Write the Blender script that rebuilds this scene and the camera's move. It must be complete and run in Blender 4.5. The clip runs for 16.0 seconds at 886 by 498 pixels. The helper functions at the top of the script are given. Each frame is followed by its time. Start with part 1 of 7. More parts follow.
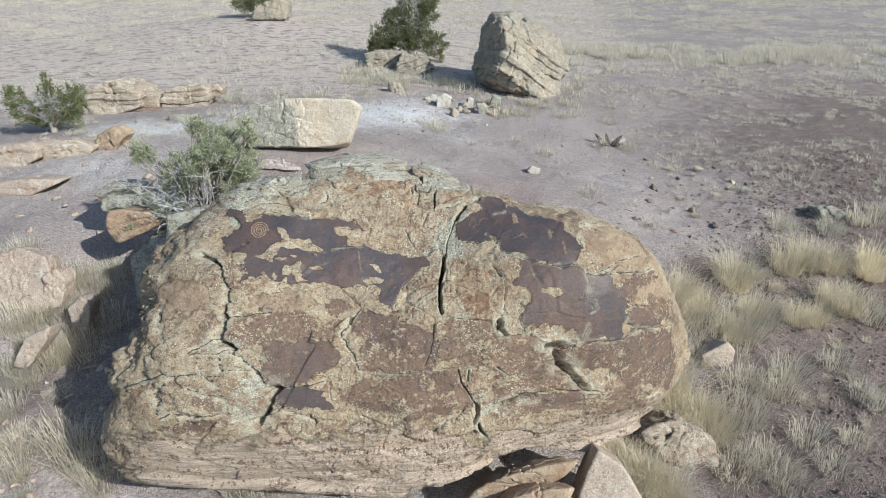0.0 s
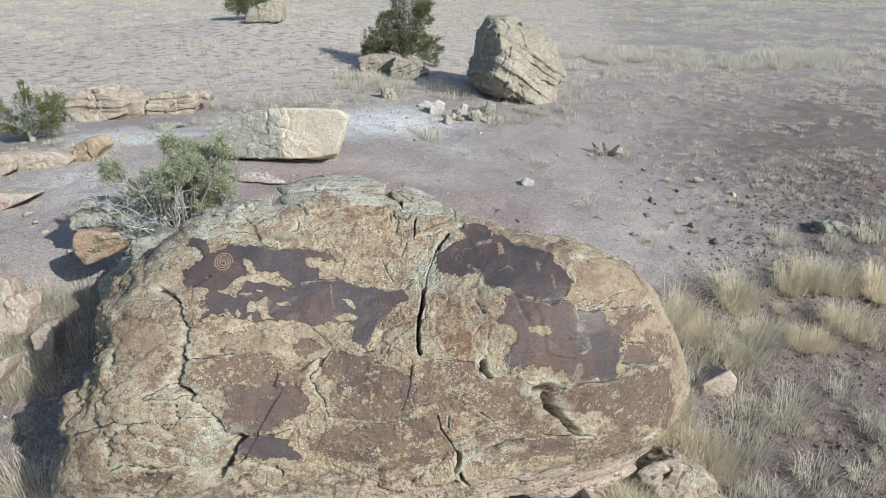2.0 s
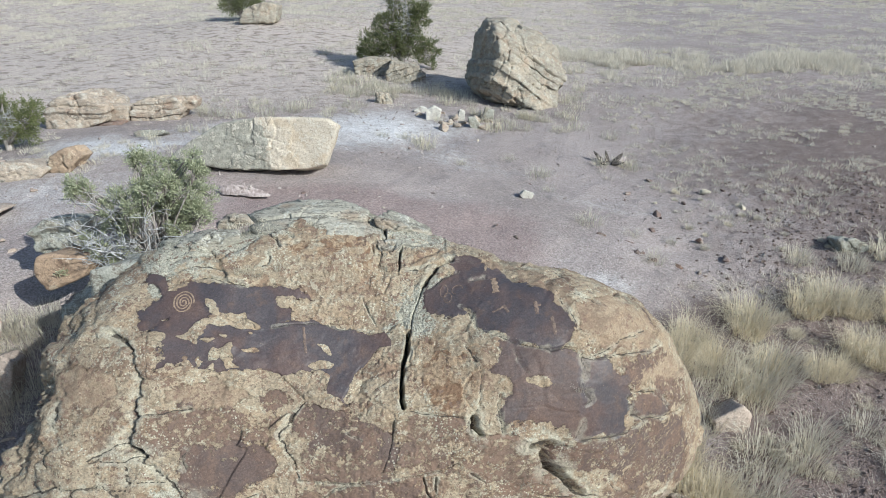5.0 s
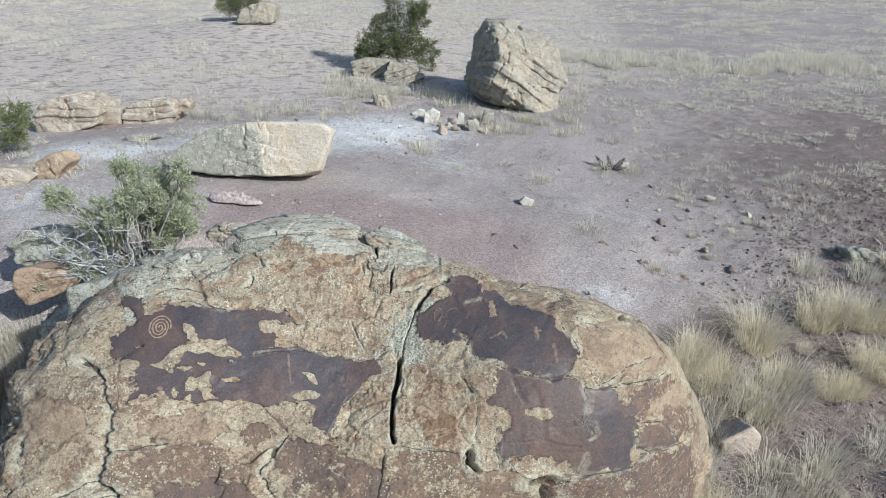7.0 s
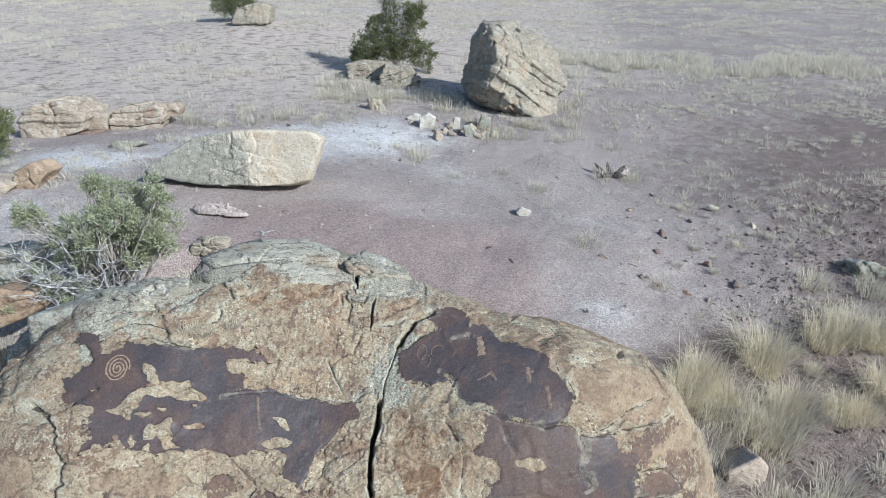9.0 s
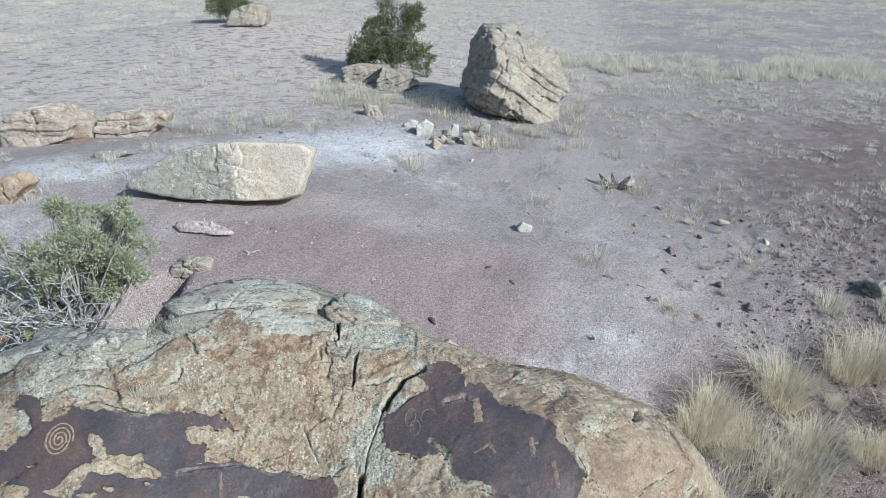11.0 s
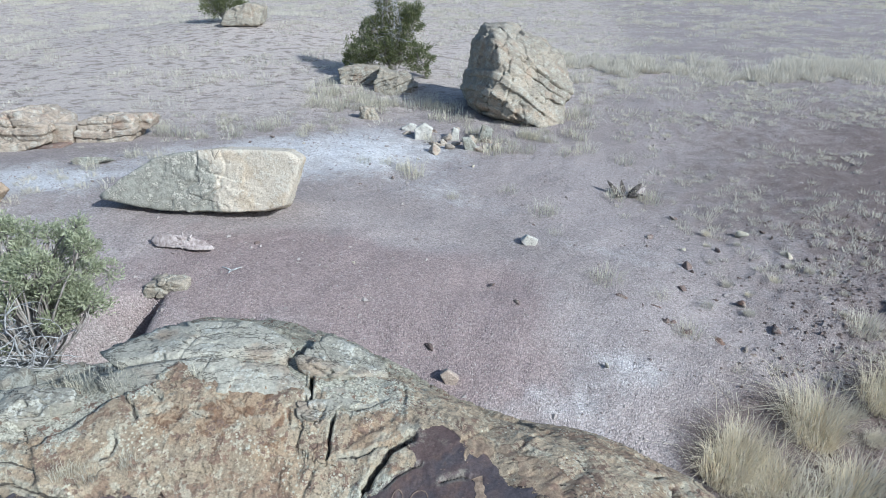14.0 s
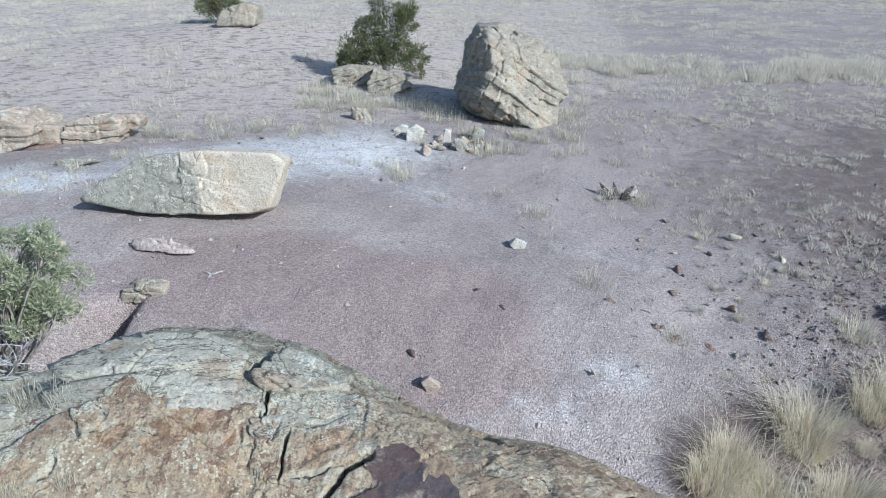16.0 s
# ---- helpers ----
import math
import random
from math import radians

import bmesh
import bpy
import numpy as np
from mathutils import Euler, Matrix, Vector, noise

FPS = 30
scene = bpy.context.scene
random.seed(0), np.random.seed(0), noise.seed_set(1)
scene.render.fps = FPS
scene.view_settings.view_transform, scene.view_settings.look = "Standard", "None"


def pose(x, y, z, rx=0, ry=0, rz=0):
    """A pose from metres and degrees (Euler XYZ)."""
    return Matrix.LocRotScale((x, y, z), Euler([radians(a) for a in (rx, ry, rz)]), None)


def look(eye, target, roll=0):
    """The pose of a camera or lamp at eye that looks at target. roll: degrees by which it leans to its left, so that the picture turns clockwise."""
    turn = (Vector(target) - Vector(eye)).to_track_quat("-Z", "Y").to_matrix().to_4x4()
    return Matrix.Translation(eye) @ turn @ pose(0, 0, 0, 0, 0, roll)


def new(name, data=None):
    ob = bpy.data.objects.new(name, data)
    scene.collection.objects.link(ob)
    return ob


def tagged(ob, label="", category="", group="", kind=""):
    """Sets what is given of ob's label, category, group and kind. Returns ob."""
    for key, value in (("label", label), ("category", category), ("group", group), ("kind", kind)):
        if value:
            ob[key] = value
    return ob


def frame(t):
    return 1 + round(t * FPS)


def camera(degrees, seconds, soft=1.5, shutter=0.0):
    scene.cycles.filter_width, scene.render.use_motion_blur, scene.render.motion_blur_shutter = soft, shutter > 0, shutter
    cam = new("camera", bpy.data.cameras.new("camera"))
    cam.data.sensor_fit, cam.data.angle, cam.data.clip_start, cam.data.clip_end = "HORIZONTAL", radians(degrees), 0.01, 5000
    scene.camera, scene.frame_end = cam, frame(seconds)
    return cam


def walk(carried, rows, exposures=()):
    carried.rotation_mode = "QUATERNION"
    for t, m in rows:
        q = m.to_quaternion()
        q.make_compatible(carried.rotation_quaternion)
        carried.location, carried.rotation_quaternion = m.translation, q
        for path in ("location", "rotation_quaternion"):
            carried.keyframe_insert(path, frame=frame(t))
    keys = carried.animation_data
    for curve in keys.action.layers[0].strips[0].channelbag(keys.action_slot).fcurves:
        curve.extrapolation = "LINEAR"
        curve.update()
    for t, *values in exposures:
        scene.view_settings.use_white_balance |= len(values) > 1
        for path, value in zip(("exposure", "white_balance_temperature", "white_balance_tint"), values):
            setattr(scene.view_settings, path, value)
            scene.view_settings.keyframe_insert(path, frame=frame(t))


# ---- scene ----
cam = camera(70.0, 16.0, soft=0.8)
METRES, DEEP, EYE, TILT, LEAN, TURN = 3.0, 1.485, 4.4, -26.0, 0.0, 0.0
ROWS = [
    (0.0, 0.0, 0.0, 0.0, -0.0, 0.0, 0.0),
    (0.5, 0.0169, 0.0203, 0.0205, -0.0, -0.01, -0.01),
    (1.0, 0.0304, 0.0482, 0.0458, -0.01, -0.0, -0.02),
    (1.5, 0.0449, 0.0784, 0.0727, -0.03, 0.01, -0.02),
    (2.0, 0.0603, 0.1048, 0.0991, -0.03, 0.01, -0.04),
    (2.5, 0.0741, 0.1305, 0.1219, -0.03, 0.02, -0.04),
    (3.0, 0.084, 0.1559, 0.14, -0.03, 0.02, -0.06),
    (3.5, 0.0901, 0.1798, 0.157, -0.05, 0.01, -0.07),
    (4.0, 0.0926, 0.2023, 0.1731, -0.05, -0.01, -0.08),
    (6.5, 0.1032, 0.2956, 0.2441, 0.01, -0.08, -0.14),
    (7.0, 0.1105, 0.3135, 0.2584, 0.0, -0.1, -0.16),
    (7.5, 0.1202, 0.3324, 0.274, 0.01, -0.11, -0.16),
    (8.0, 0.1322, 0.3529, 0.2926, 0.01, -0.14, -0.17),
    (8.5, 0.143, 0.3761, 0.3144, -0.0, -0.17, -0.18),
    (9.0, 0.1476, 0.4015, 0.3368, -0.0, -0.19, -0.18),
    (11.5, 0.1721, 0.5618, 0.4671, 0.03, -0.29, -0.2),
    (12.0, 0.1786, 0.5932, 0.4886, 0.05, -0.3, -0.22),
    (12.5, 0.1803, 0.6238, 0.5088, 0.06, -0.28, -0.22),
    (13.0, 0.1754, 0.6519, 0.5178, 0.06, -0.27, -0.23),
    (13.5, 0.1703, 0.6784, 0.5205, 0.09, -0.24, -0.21),
    (14.0, 0.1761, 0.6996, 0.5145, 0.1, -0.2, -0.2),
    (14.5, 0.192, 0.7157, 0.5088, 0.11, -0.19, -0.21),
    (15.0, 0.2097, 0.7223, 0.5157, 0.14, -0.18, -0.21),
    (15.5, 0.2272, 0.7291, 0.5211, 0.16, -0.15, -0.22),
    (16.0, 0.2477, 0.7371, 0.5288, 0.17, -0.14, -0.23),
]
walk(cam, [(t, pose(0, 0, EYE, TILT, LEAN, TURN) @ pose(METRES * x, DEEP * METRES * y, METRES * z, 90 + pitch, roll, yaw)) for t, x, y, z, yaw, pitch, roll in ROWS],
     [(0.0, 0.5, 6250, 5), (6.0, 0.5, 6050, 5), (12.0, 0.5, 5700, 5), (16.0, 0.5, 5600, 5)])

# ---- light: a low winter sun from behind the camera's right shoulder ----
SUN_AZ, SUN_EL = math.atan2(-0.62, 0.78), radians(33)
sun_dir = Vector((math.cos(SUN_EL) * math.cos(SUN_AZ), math.cos(SUN_EL) * math.sin(SUN_AZ), math.sin(SUN_EL)))
world = bpy.data.worlds.new("sky")
scene.world = world
world.use_nodes = True
wn = world.node_tree.nodes
sky = wn.new("ShaderNodeTexSky")
sky.sky_type, sky.sun_disc = "NISHITA", False
sky.sun_elevation, sky.sun_rotation = SUN_EL, math.pi / 2 - SUN_AZ
world.node_tree.links.new(sky.outputs[0], wn["Background"].inputs[0])
wn["Background"].inputs[1].default_value = 0.10
sun_data = bpy.data.lights.new("sun", "SUN")
sun_data.energy, sun_data.angle, sun_data.color = 4.0, radians(0.6), (1.0, 0.965, 0.91)
sun = new("sun", sun_data)
sun.matrix_world = look(sun_dir * 50, (0, 0, 0))


# ---- numeric noise for shaping meshes ----
def hash3(ix, iy, iz, seed):
    h = (ix.astype(np.int64) * 374761393 + iy.astype(np.int64) * 668265263 + iz.astype(np.int64) * 2147483647 + seed * 144269) & 0xFFFFFFFF
    h = ((h ^ (h >> 13)) * 1274126177) & 0xFFFFFFFF
    h = ((h ^ (h >> 16)) * 2246822519) & 0xFFFFFFFF
    return ((h ^ (h >> 15)) & 0xFFFFFF) / float(0xFFFFFF)


def vnoise(p, seed=0):
    i = np.floor(p)
    f = p - i
    f = f * f * f * (f * (f * 6 - 15) + 10)
    out = 0
    for dx in (0, 1):
        for dy in (0, 1):
            for dz in (0, 1):
                w = (f[:, 0] if dx else 1 - f[:, 0]) * (f[:, 1] if dy else 1 - f[:, 1]) * (f[:, 2] if dz else 1 - f[:, 2])
                out = out + w * hash3(i[:, 0] + dx, i[:, 1] + dy, i[:, 2] + dz, seed)
    return out * 2 - 1


def fbm(p, octaves=4, seed=0, gain=0.5):
    out, a = 0, 1.0
    for o in range(octaves):
        out = out + a * vnoise(p * 2.03 ** o + 17.3 * o, seed + o)
        a *= gain
    return out


def worley(p, seed=0):
    """Distance to the edge between cells, and a random number for each cell."""
    i = np.floor(p)
    f1, f2, cell = np.full(len(p), 9.0), np.full(len(p), 9.0), np.zeros(len(p))
    for dx in (-1, 0, 1):
        for dy in (-1, 0, 1):
            for dz in (-1, 0, 1):
                a, b, c = i[:, 0] + dx, i[:, 1] + dy, i[:, 2] + dz
                q = np.stack((a + hash3(a, b, c, seed), b + hash3(a, b, c, seed + 1), c + hash3(a, b, c, seed + 2)), 1)
                d = np.linalg.norm(p - q, axis=1)
                near = d < f1
                f2 = np.where(near, f1, np.minimum(f2, d))
                cell = np.where(near, hash3(a, b, c, seed + 3), cell)
                f1 = np.where(near, d, f1)
    return f2 - f1, cell


def sig(a):
    return 1 / (1 + np.exp(-np.clip(a, -50, 50)))


def bell(x, y, cx, cy, sx, sy):
    return np.exp(-((x - cx) / sx) ** 2 - ((y - cy) / sy) ** 2)


def smooth(a, lo, hi):
    k = np.clip((a - lo) / (hi - lo), 0, 1)
    return k * k * (3 - 2 * k)


def mesh_of(name, verts, faces, smooth_shade=True):
    me = bpy.data.meshes.new(name)
    me.from_pydata(np.asarray(verts).tolist() if not isinstance(verts, list) else verts, [], faces.tolist() if isinstance(faces, np.ndarray) else faces)
    me.polygons.foreach_set("use_smooth", [smooth_shade] * len(me.polygons))
    me.update()
    return me


def thing(name, me, material, label="", category="", group="", kind="", place=None):
    me.materials.clear()
    me.materials.append(material)
    ob = new(name, me)
    if place is not None:
        ob.matrix_basis = place
    return tagged(ob, label, category, group, kind)


def part(name, me, material, parent, label=""):
    me.materials.clear()
    me.materials.append(material)
    ob = new(name, me)
    ob.parent = parent
    return tagged(ob, label)


def paint(me, name, values):
    at = me.attributes.new(name, "FLOAT", "POINT")
    at.data.foreach_set("value", np.asarray(values, dtype=np.float32))


# ---- materials ----
class Nodes:
    def __init__(self, name):
        self.m = bpy.data.materials.new(name)
        self.m.use_nodes = True
        self.t = self.m.node_tree
        self.b = self.t.nodes["Principled BSDF"]
        self.pos = self.t.nodes.new("ShaderNodeNewGeometry").outputs["Position"]

    def put(self, a, socket):
        if isinstance(a, (int, float)):
            socket.default_value = a
        elif isinstance(a, tuple):
            socket.default_value = (*a, 1.0) if len(a) == 3 and len(socket.default_value) == 4 else a
        else:
            self.t.links.new(a, socket)

    def noise(self, scale, detail=4.0, rough=0.55, at=None, warp=0.0):
        n = self.t.nodes.new("ShaderNodeTexNoise")
        self.put(at or self.pos, n.inputs["Vector"])
        n.inputs["Scale"].default_value, n.inputs["Detail"].default_value, n.inputs["Roughness"].default_value, n.inputs["Distortion"].default_value = scale, detail, rough, warp
        return n.outputs["Fac"]

    def cells(self, scale, feature="F1", at=None, out="Distance"):
        n = self.t.nodes.new("ShaderNodeTexVoronoi")
        n.feature = feature
        self.put(at or self.pos, n.inputs["Vector"])
        n.inputs["Scale"].default_value = scale
        return n.outputs[out]

    def stretched(self, sx, sy, sz, at=None):
        n = self.t.nodes.new("ShaderNodeMapping")
        self.put(at or self.pos, n.inputs["Vector"])
        n.inputs["Scale"].default_value = (sx, sy, sz)
        return n.outputs[0]

    def warped(self, amount, scale):
        n = self.t.nodes.new("ShaderNodeTexNoise")
        self.put(self.pos, n.inputs["Vector"])
        n.inputs["Scale"].default_value, n.inputs["Detail"].default_value = scale, 3.0
        v = self.t.nodes.new("ShaderNodeVectorMath")
        v.operation = "MULTIPLY_ADD"
        self.put(n.outputs["Color"], v.inputs[0])
        v.inputs[1].default_value = (amount,) * 3
        self.put(self.pos, v.inputs[2])
        return v.outputs[0]

    def attr(self, name):
        n = self.t.nodes.new("ShaderNodeAttribute")
        n.attribute_name = name
        return n.outputs["Fac"]

    def math(self, op, a, b=0.0, c=0.0, clamp=False):
        n = self.t.nodes.new("ShaderNodeMath")
        n.operation, n.use_clamp = op, clamp
        for k, v in enumerate((a, b, c)):
            self.put(v, n.inputs[k])
        return n.outputs[0]

    def step(self, a, lo, hi, to0=0.0, to1=1.0):
        n = self.t.nodes.new("ShaderNodeMapRange")
        n.interpolation_type = "SMOOTHSTEP"
        for k, v in enumerate((a, lo, hi, to0, to1)):
            self.put(v, n.inputs[k])
        return n.outputs[0]

    def mix(self, fac, a, b, mode="MIX"):
        n = self.t.nodes.new("ShaderNodeMix")
        n.data_type, n.blend_type = "RGBA", mode
        self.put(fac, n.inputs[0])
        self.put(a, n.inputs[6])
        self.put(b, n.inputs[7])
        return n.outputs[2]

    def random(self):
        return self.t.nodes.new("ShaderNodeObjectInfo").outputs["Random"]

    def island(self):
        return self.t.nodes.new("ShaderNodeNewGeometry").outputs["Random Per Island"]

    def bump(self, height, strength, distance, below=None):
        n = self.t.nodes.new("ShaderNodeBump")
        n.inputs["Strength"].default_value, n.inputs["Distance"].default_value = strength, distance
        self.put(height, n.inputs["Height"])
        if below is not None:
            self.put(below, n.inputs["Normal"])
        return n.outputs[0]

    def done(self, colour, rough=0.9, normal=None, spec=0.25):
        self.put(colour, self.b.inputs["Base Color"])
        self.put(rough, self.b.inputs["Roughness"])
        self.b.inputs["Specular IOR Level"].default_value = spec
        if normal is not None:
            self.put(normal, self.b.inputs["Normal"])
        return self.m


def sandstone(name, light, dark, lichen, lichen_amount=0.5, stain=(0.25, 0.13, 0.07), stain_amount=0.3, strata=0.0, two=None):
    """Weathered sandstone: two tones, crusts of lichen, rusty stains, hairline cracks, bedding lines and grain."""
    n = Nodes(name)
    big, mid, fine = n.noise(1.3, 5), n.noise(7, 5, 0.65), n.noise(55, 3, 0.7)
    warp = n.warped(0.25, 2.2)
    c = n.mix(n.step(big, 0.35, 0.65), light, dark)
    c = n.mix(n.math("MULTIPLY", n.step(n.noise(2.4, 4, 0.6, warp), 0.52, 0.66), stain_amount), c, stain)
    if two:
        # one end of the block wears a grey-green crust
        end = n.t.nodes.new("ShaderNodeSeparateXYZ")
        n.put(warp, end.inputs[0])
        side = n.math("ADD", end.outputs[0], n.math("MULTIPLY", n.math("SUBTRACT", n.noise(3.5, 5, 0.65), 0.5), 1.3))
        c = n.mix(n.math("MULTIPLY", n.step(side, two[1] - 0.06, two[1] + 0.06, 1.0, 0.0), 0.9), c, n.mix(n.step(mid, 0.4, 0.6), two[0], two[2]))
    spots = n.math("ADD", mid, n.math("MULTIPLY", n.math("SUBTRACT", fine, 0.5), 0.5))
    c = n.mix(n.math("MULTIPLY", n.step(spots, 0.62 - 0.25 * lichen_amount, 0.70 - 0.25 * lichen_amount), 0.8), c, lichen)
    c = n.mix(n.math("MULTIPLY", n.step(n.noise(26, 3, 0.6), 0.56, 0.66), 0.45), c, (0.085, 0.08, 0.072))
    c = n.mix(0.6, c, n.mix(n.step(fine, 0.25, 0.75), (0.55, 0.55, 0.55), (1.35, 1.35, 1.35)), "MULTIPLY")
    some = n.step(n.noise(1.1, 3), 0.52, 0.6)
    crack = n.math("ADD", n.cells(1.9, "DISTANCE_TO_EDGE", warp), n.math("SUBTRACT", 1.0, some))
    c = n.mix(n.step(crack, 0.0, 0.014, 0.7, 0.0), c, (0.06, 0.05, 0.045))
    beds = n.noise(3.0, 4, 0.6, n.stretched(0.5, 0.5, 5.0))
    if strata:
        seam = n.math("ABSOLUTE", n.math("SUBTRACT", n.noise(4.5, 5, 0.62, n.stretched(0.3, 1.6, 4.5, n.warped(0.10, 3.0))), 0.5))
        c = n.mix(n.step(seam, 0.004, 0.016, strata, 0.0), c, (0.07, 0.062, 0.052))
    nrm = n.bump(n.step(crack, 0.0, 0.03), 0.4, 0.014)
    nrm = n.bump(beds, 0.3, 0.03, nrm)
    nrm = n.bump(mid, 0.5, 0.035, nrm)
    nrm = n.bump(fine, 0.6, 0.008, nrm)
    return n.done(c, 0.93, nrm, 0.15)


ROCK_TAN = sandstone("tan_sandstone", (0.42, 0.355, 0.285), (0.33, 0.275, 0.22), (0.43, 0.405, 0.35), 0.4, (0.27, 0.17, 0.12), 0.5, strata=0.6)
ROCK_WEATHERED = sandstone("weathered_sandstone", (0.36, 0.315, 0.25), (0.25, 0.225, 0.185), (0.37, 0.365, 0.315), 0.35, (0.30, 0.21, 0.145), 0.5, strata=0.6)
ROCK_GREY = sandstone("grey_lichened_sandstone", (0.28, 0.26, 0.215), (0.22, 0.205, 0.17), (0.36, 0.365, 0.32), 0.7, stain_amount=0.1)
ROCK_CREAM = sandstone("cream_sandstone", (0.54, 0.48, 0.375), (0.42, 0.385, 0.305), (0.40, 0.40, 0.345), 0.3, (0.40, 0.30, 0.19), 0.35)
ROCK_SLAB = sandstone("two_toned_sandstone", (0.57, 0.51, 0.42), (0.47, 0.42, 0.345), (0.53, 0.50, 0.43), 0.3, (0.40, 0.30, 0.19), 0.4, two=((0.33, 0.328, 0.285), -2.85, (0.20, 0.20, 0.172)))
ROCK_PALE = sandstone("pale_stone", (0.60, 0.575, 0.52), (0.47, 0.45, 0.40), (0.55, 0.55, 0.50), 0.2, stain_amount=0.1)
ROCK_ORANGE = sandstone("orange_sandstone", (0.41, 0.305, 0.215), (0.34, 0.245, 0.17), (0.42, 0.345, 0.26), 0.1, (0.10, 0.06, 0.045), 0.85)
ROCK_PEACH = sandstone("peach_sandstone", (0.40, 0.31, 0.225), (0.31, 0.235, 0.17), (0.42, 0.36, 0.275), 0.1, (0.24, 0.14, 0.085), 0.5)
ROCK_PINK = sandstone("pinkish_sandstone", (0.43, 0.355, 0.295), (0.34, 0.28, 0.235), (0.42, 0.39, 0.33), 0.25)
ROCK_DARK = sandstone("brown_stone", (0.20, 0.145, 0.125), (0.13, 0.098, 0.088), (0.30, 0.26, 0.22), 0.35)


ROCK_BEDDED = sandstone("grey_bedded_sandstone", (0.35, 0.335, 0.28), (0.25, 0.24, 0.20), (0.39, 0.39, 0.345), 0.25, (0.28, 0.205, 0.145), 0.6, strata=0.8)


def petroglyph_rock():
    n = Nodes("varnished_sandstone")
    big, mid, fine = n.noise(1.6, 5), n.noise(8, 5, 0.65), n.noise(75, 3, 0.75)
    warp = n.warped(0.55, 2.6)
    jag = n.math("ADD", n.math("MULTIPLY", n.math("SUBTRACT", n.noise(7, 6, 0.7, n.stretched(0.6, 0.9, 1.5)), 0.5), 0.7), n.math("MULTIPLY", n.math("SUBTRACT", n.noise(26, 5, 0.75), 0.5), 0.9))
    f = n.step(n.math("ADD", n.attr("fresh"), n.math("MULTIPLY", jag, 0.5)), 0.35, 0.65)
    k = n.attr("bedded")
    # yellowish weathered stone, with brown skin left in smooth islands
    c = n.mix(n.step(big, 0.35, 0.65), (0.350, 0.288, 0.204), (0.268, 0.218, 0.155))
    c = n.mix(n.step(n.noise(3.1, 5, 0.65, warp), 0.45, 0.62, 0.0, 0.55), c, (0.29, 0.210, 0.135))
    skin = n.math("ADD", n.noise(3.4, 5, 0.65, n.stretched(0.45, 0.8, 1.6, warp)), n.math("MULTIPLY", jag, 0.22))
    c = n.mix(n.step(skin, 0.54, 0.575, 0.0, 0.8), c, n.mix(n.step(n.noise(5, 3), 0.35, 0.65), (0.165, 0.112, 0.082), (0.24, 0.165, 0.112)))
    # crusty lichen in pale yellow and grey, with the dark stone showing between its grains
    crust = n.math("ADD", n.noise(13, 6, 0.78), n.math("MULTIPLY", n.math("SUBTRACT", n.cells(38), 0.4), 0.25))
    c = n.mix(n.step(crust, 0.575, 0.63, 0.0, 0.6), c, n.mix(n.noise(3, 3), (0.44, 0.40, 0.29), (0.425, 0.41, 0.335)))
    c = n.mix(n.step(n.noise(19, 5, 0.75), 0.57, 0.62, 0.0, 0.6), c, (0.125, 0.105, 0.085))
    # rusty oxide
    o = n.step(n.math("ADD", n.attr("orange"), n.math("MULTIPLY", jag, 1.0)), 0.45, 0.53)
    c = n.mix(n.math("MULTIPLY", o, 0.88), c, n.mix(n.step(n.noise(4.2, 6, 0.7, n.stretched(0.4, 0.8, 1.9, warp)), 0.46, 0.52), (0.172, 0.102, 0.062), (0.31, 0.228, 0.15)))
    # smooth tan skin
    gold = n.step(n.math("ADD", n.attr("gold"), n.math("MULTIPLY", jag, 0.9)), 0.42, 0.5)
    c = n.mix(n.math("MULTIPLY", gold, 0.85), c, n.mix(n.step(n.noise(6, 5, 0.7, warp), 0.42, 0.6), (0.275, 0.213, 0.147), (0.205, 0.148, 0.105)))
    # fresh peach-coloured beds low on the front
    beds = n.noise(5.0, 5, 0.65, n.stretched(0.3, 0.5, 4.5))
    thin_beds = n.noise(11.0, 4, 0.7, n.stretched(0.22, 0.5, 5.0))
    pc = n.mix(n.step(beds, 0.38, 0.62), (0.375, 0.302, 0.242), (0.515, 0.432, 0.356))
    pc = n.mix(n.step(thin_beds, 0.57, 0.70, 0.0, 0.5), pc, (0.25, 0.19, 0.152))
    pc = n.mix(n.step(n.noise(2.2, 4), 0.5, 0.66, 0.0, 0.5), pc, (0.47, 0.36, 0.262))
    c = n.mix(n.math("MULTIPLY", f, 0.92), c, pc)
    # grey-green bedded stone along the back
    lines = n.noise(4.0, 6, 0.68, n.stretched(0.28, 2.6, 5.0, n.warped(0.12, 3.0)))
    c = n.mix(n.math("MULTIPLY", k, 0.82), c, n.mix(n.step(lines, 0.38, 0.6), (0.19, 0.182, 0.142), (0.36, 0.352, 0.285)))
    # pale mint lichen
    g = n.step(n.math("ADD", n.math("SUBTRACT", n.attr("mint"), n.math("MULTIPLY", k, 0.3)), n.math("MULTIPLY", jag, 1.7)), 0.45, 0.56)
    c = n.mix(n.math("MULTIPLY", g, 0.72), c, n.mix(n.step(fine, 0.35, 0.6), (0.225, 0.228, 0.185), (0.43, 0.435, 0.365)))
    # dark desert varnish, chipped at its edges, worn to brown where it is thin
    v = n.attr("varnish")
    full = n.attr("tone")
    thinness = n.math("SUBTRACT", 1.0, full)
    vk = n.math("ADD", n.math("MINIMUM", v, n.math("SUBTRACT", 1.0, n.math("MULTIPLY", thinness, 1.0))), n.math("MULTIPLY", jag, n.math("ADD", 0.55, n.math("MULTIPLY", thinness, 5.0))))
    film = n.step(vk, 0.43, 0.47)
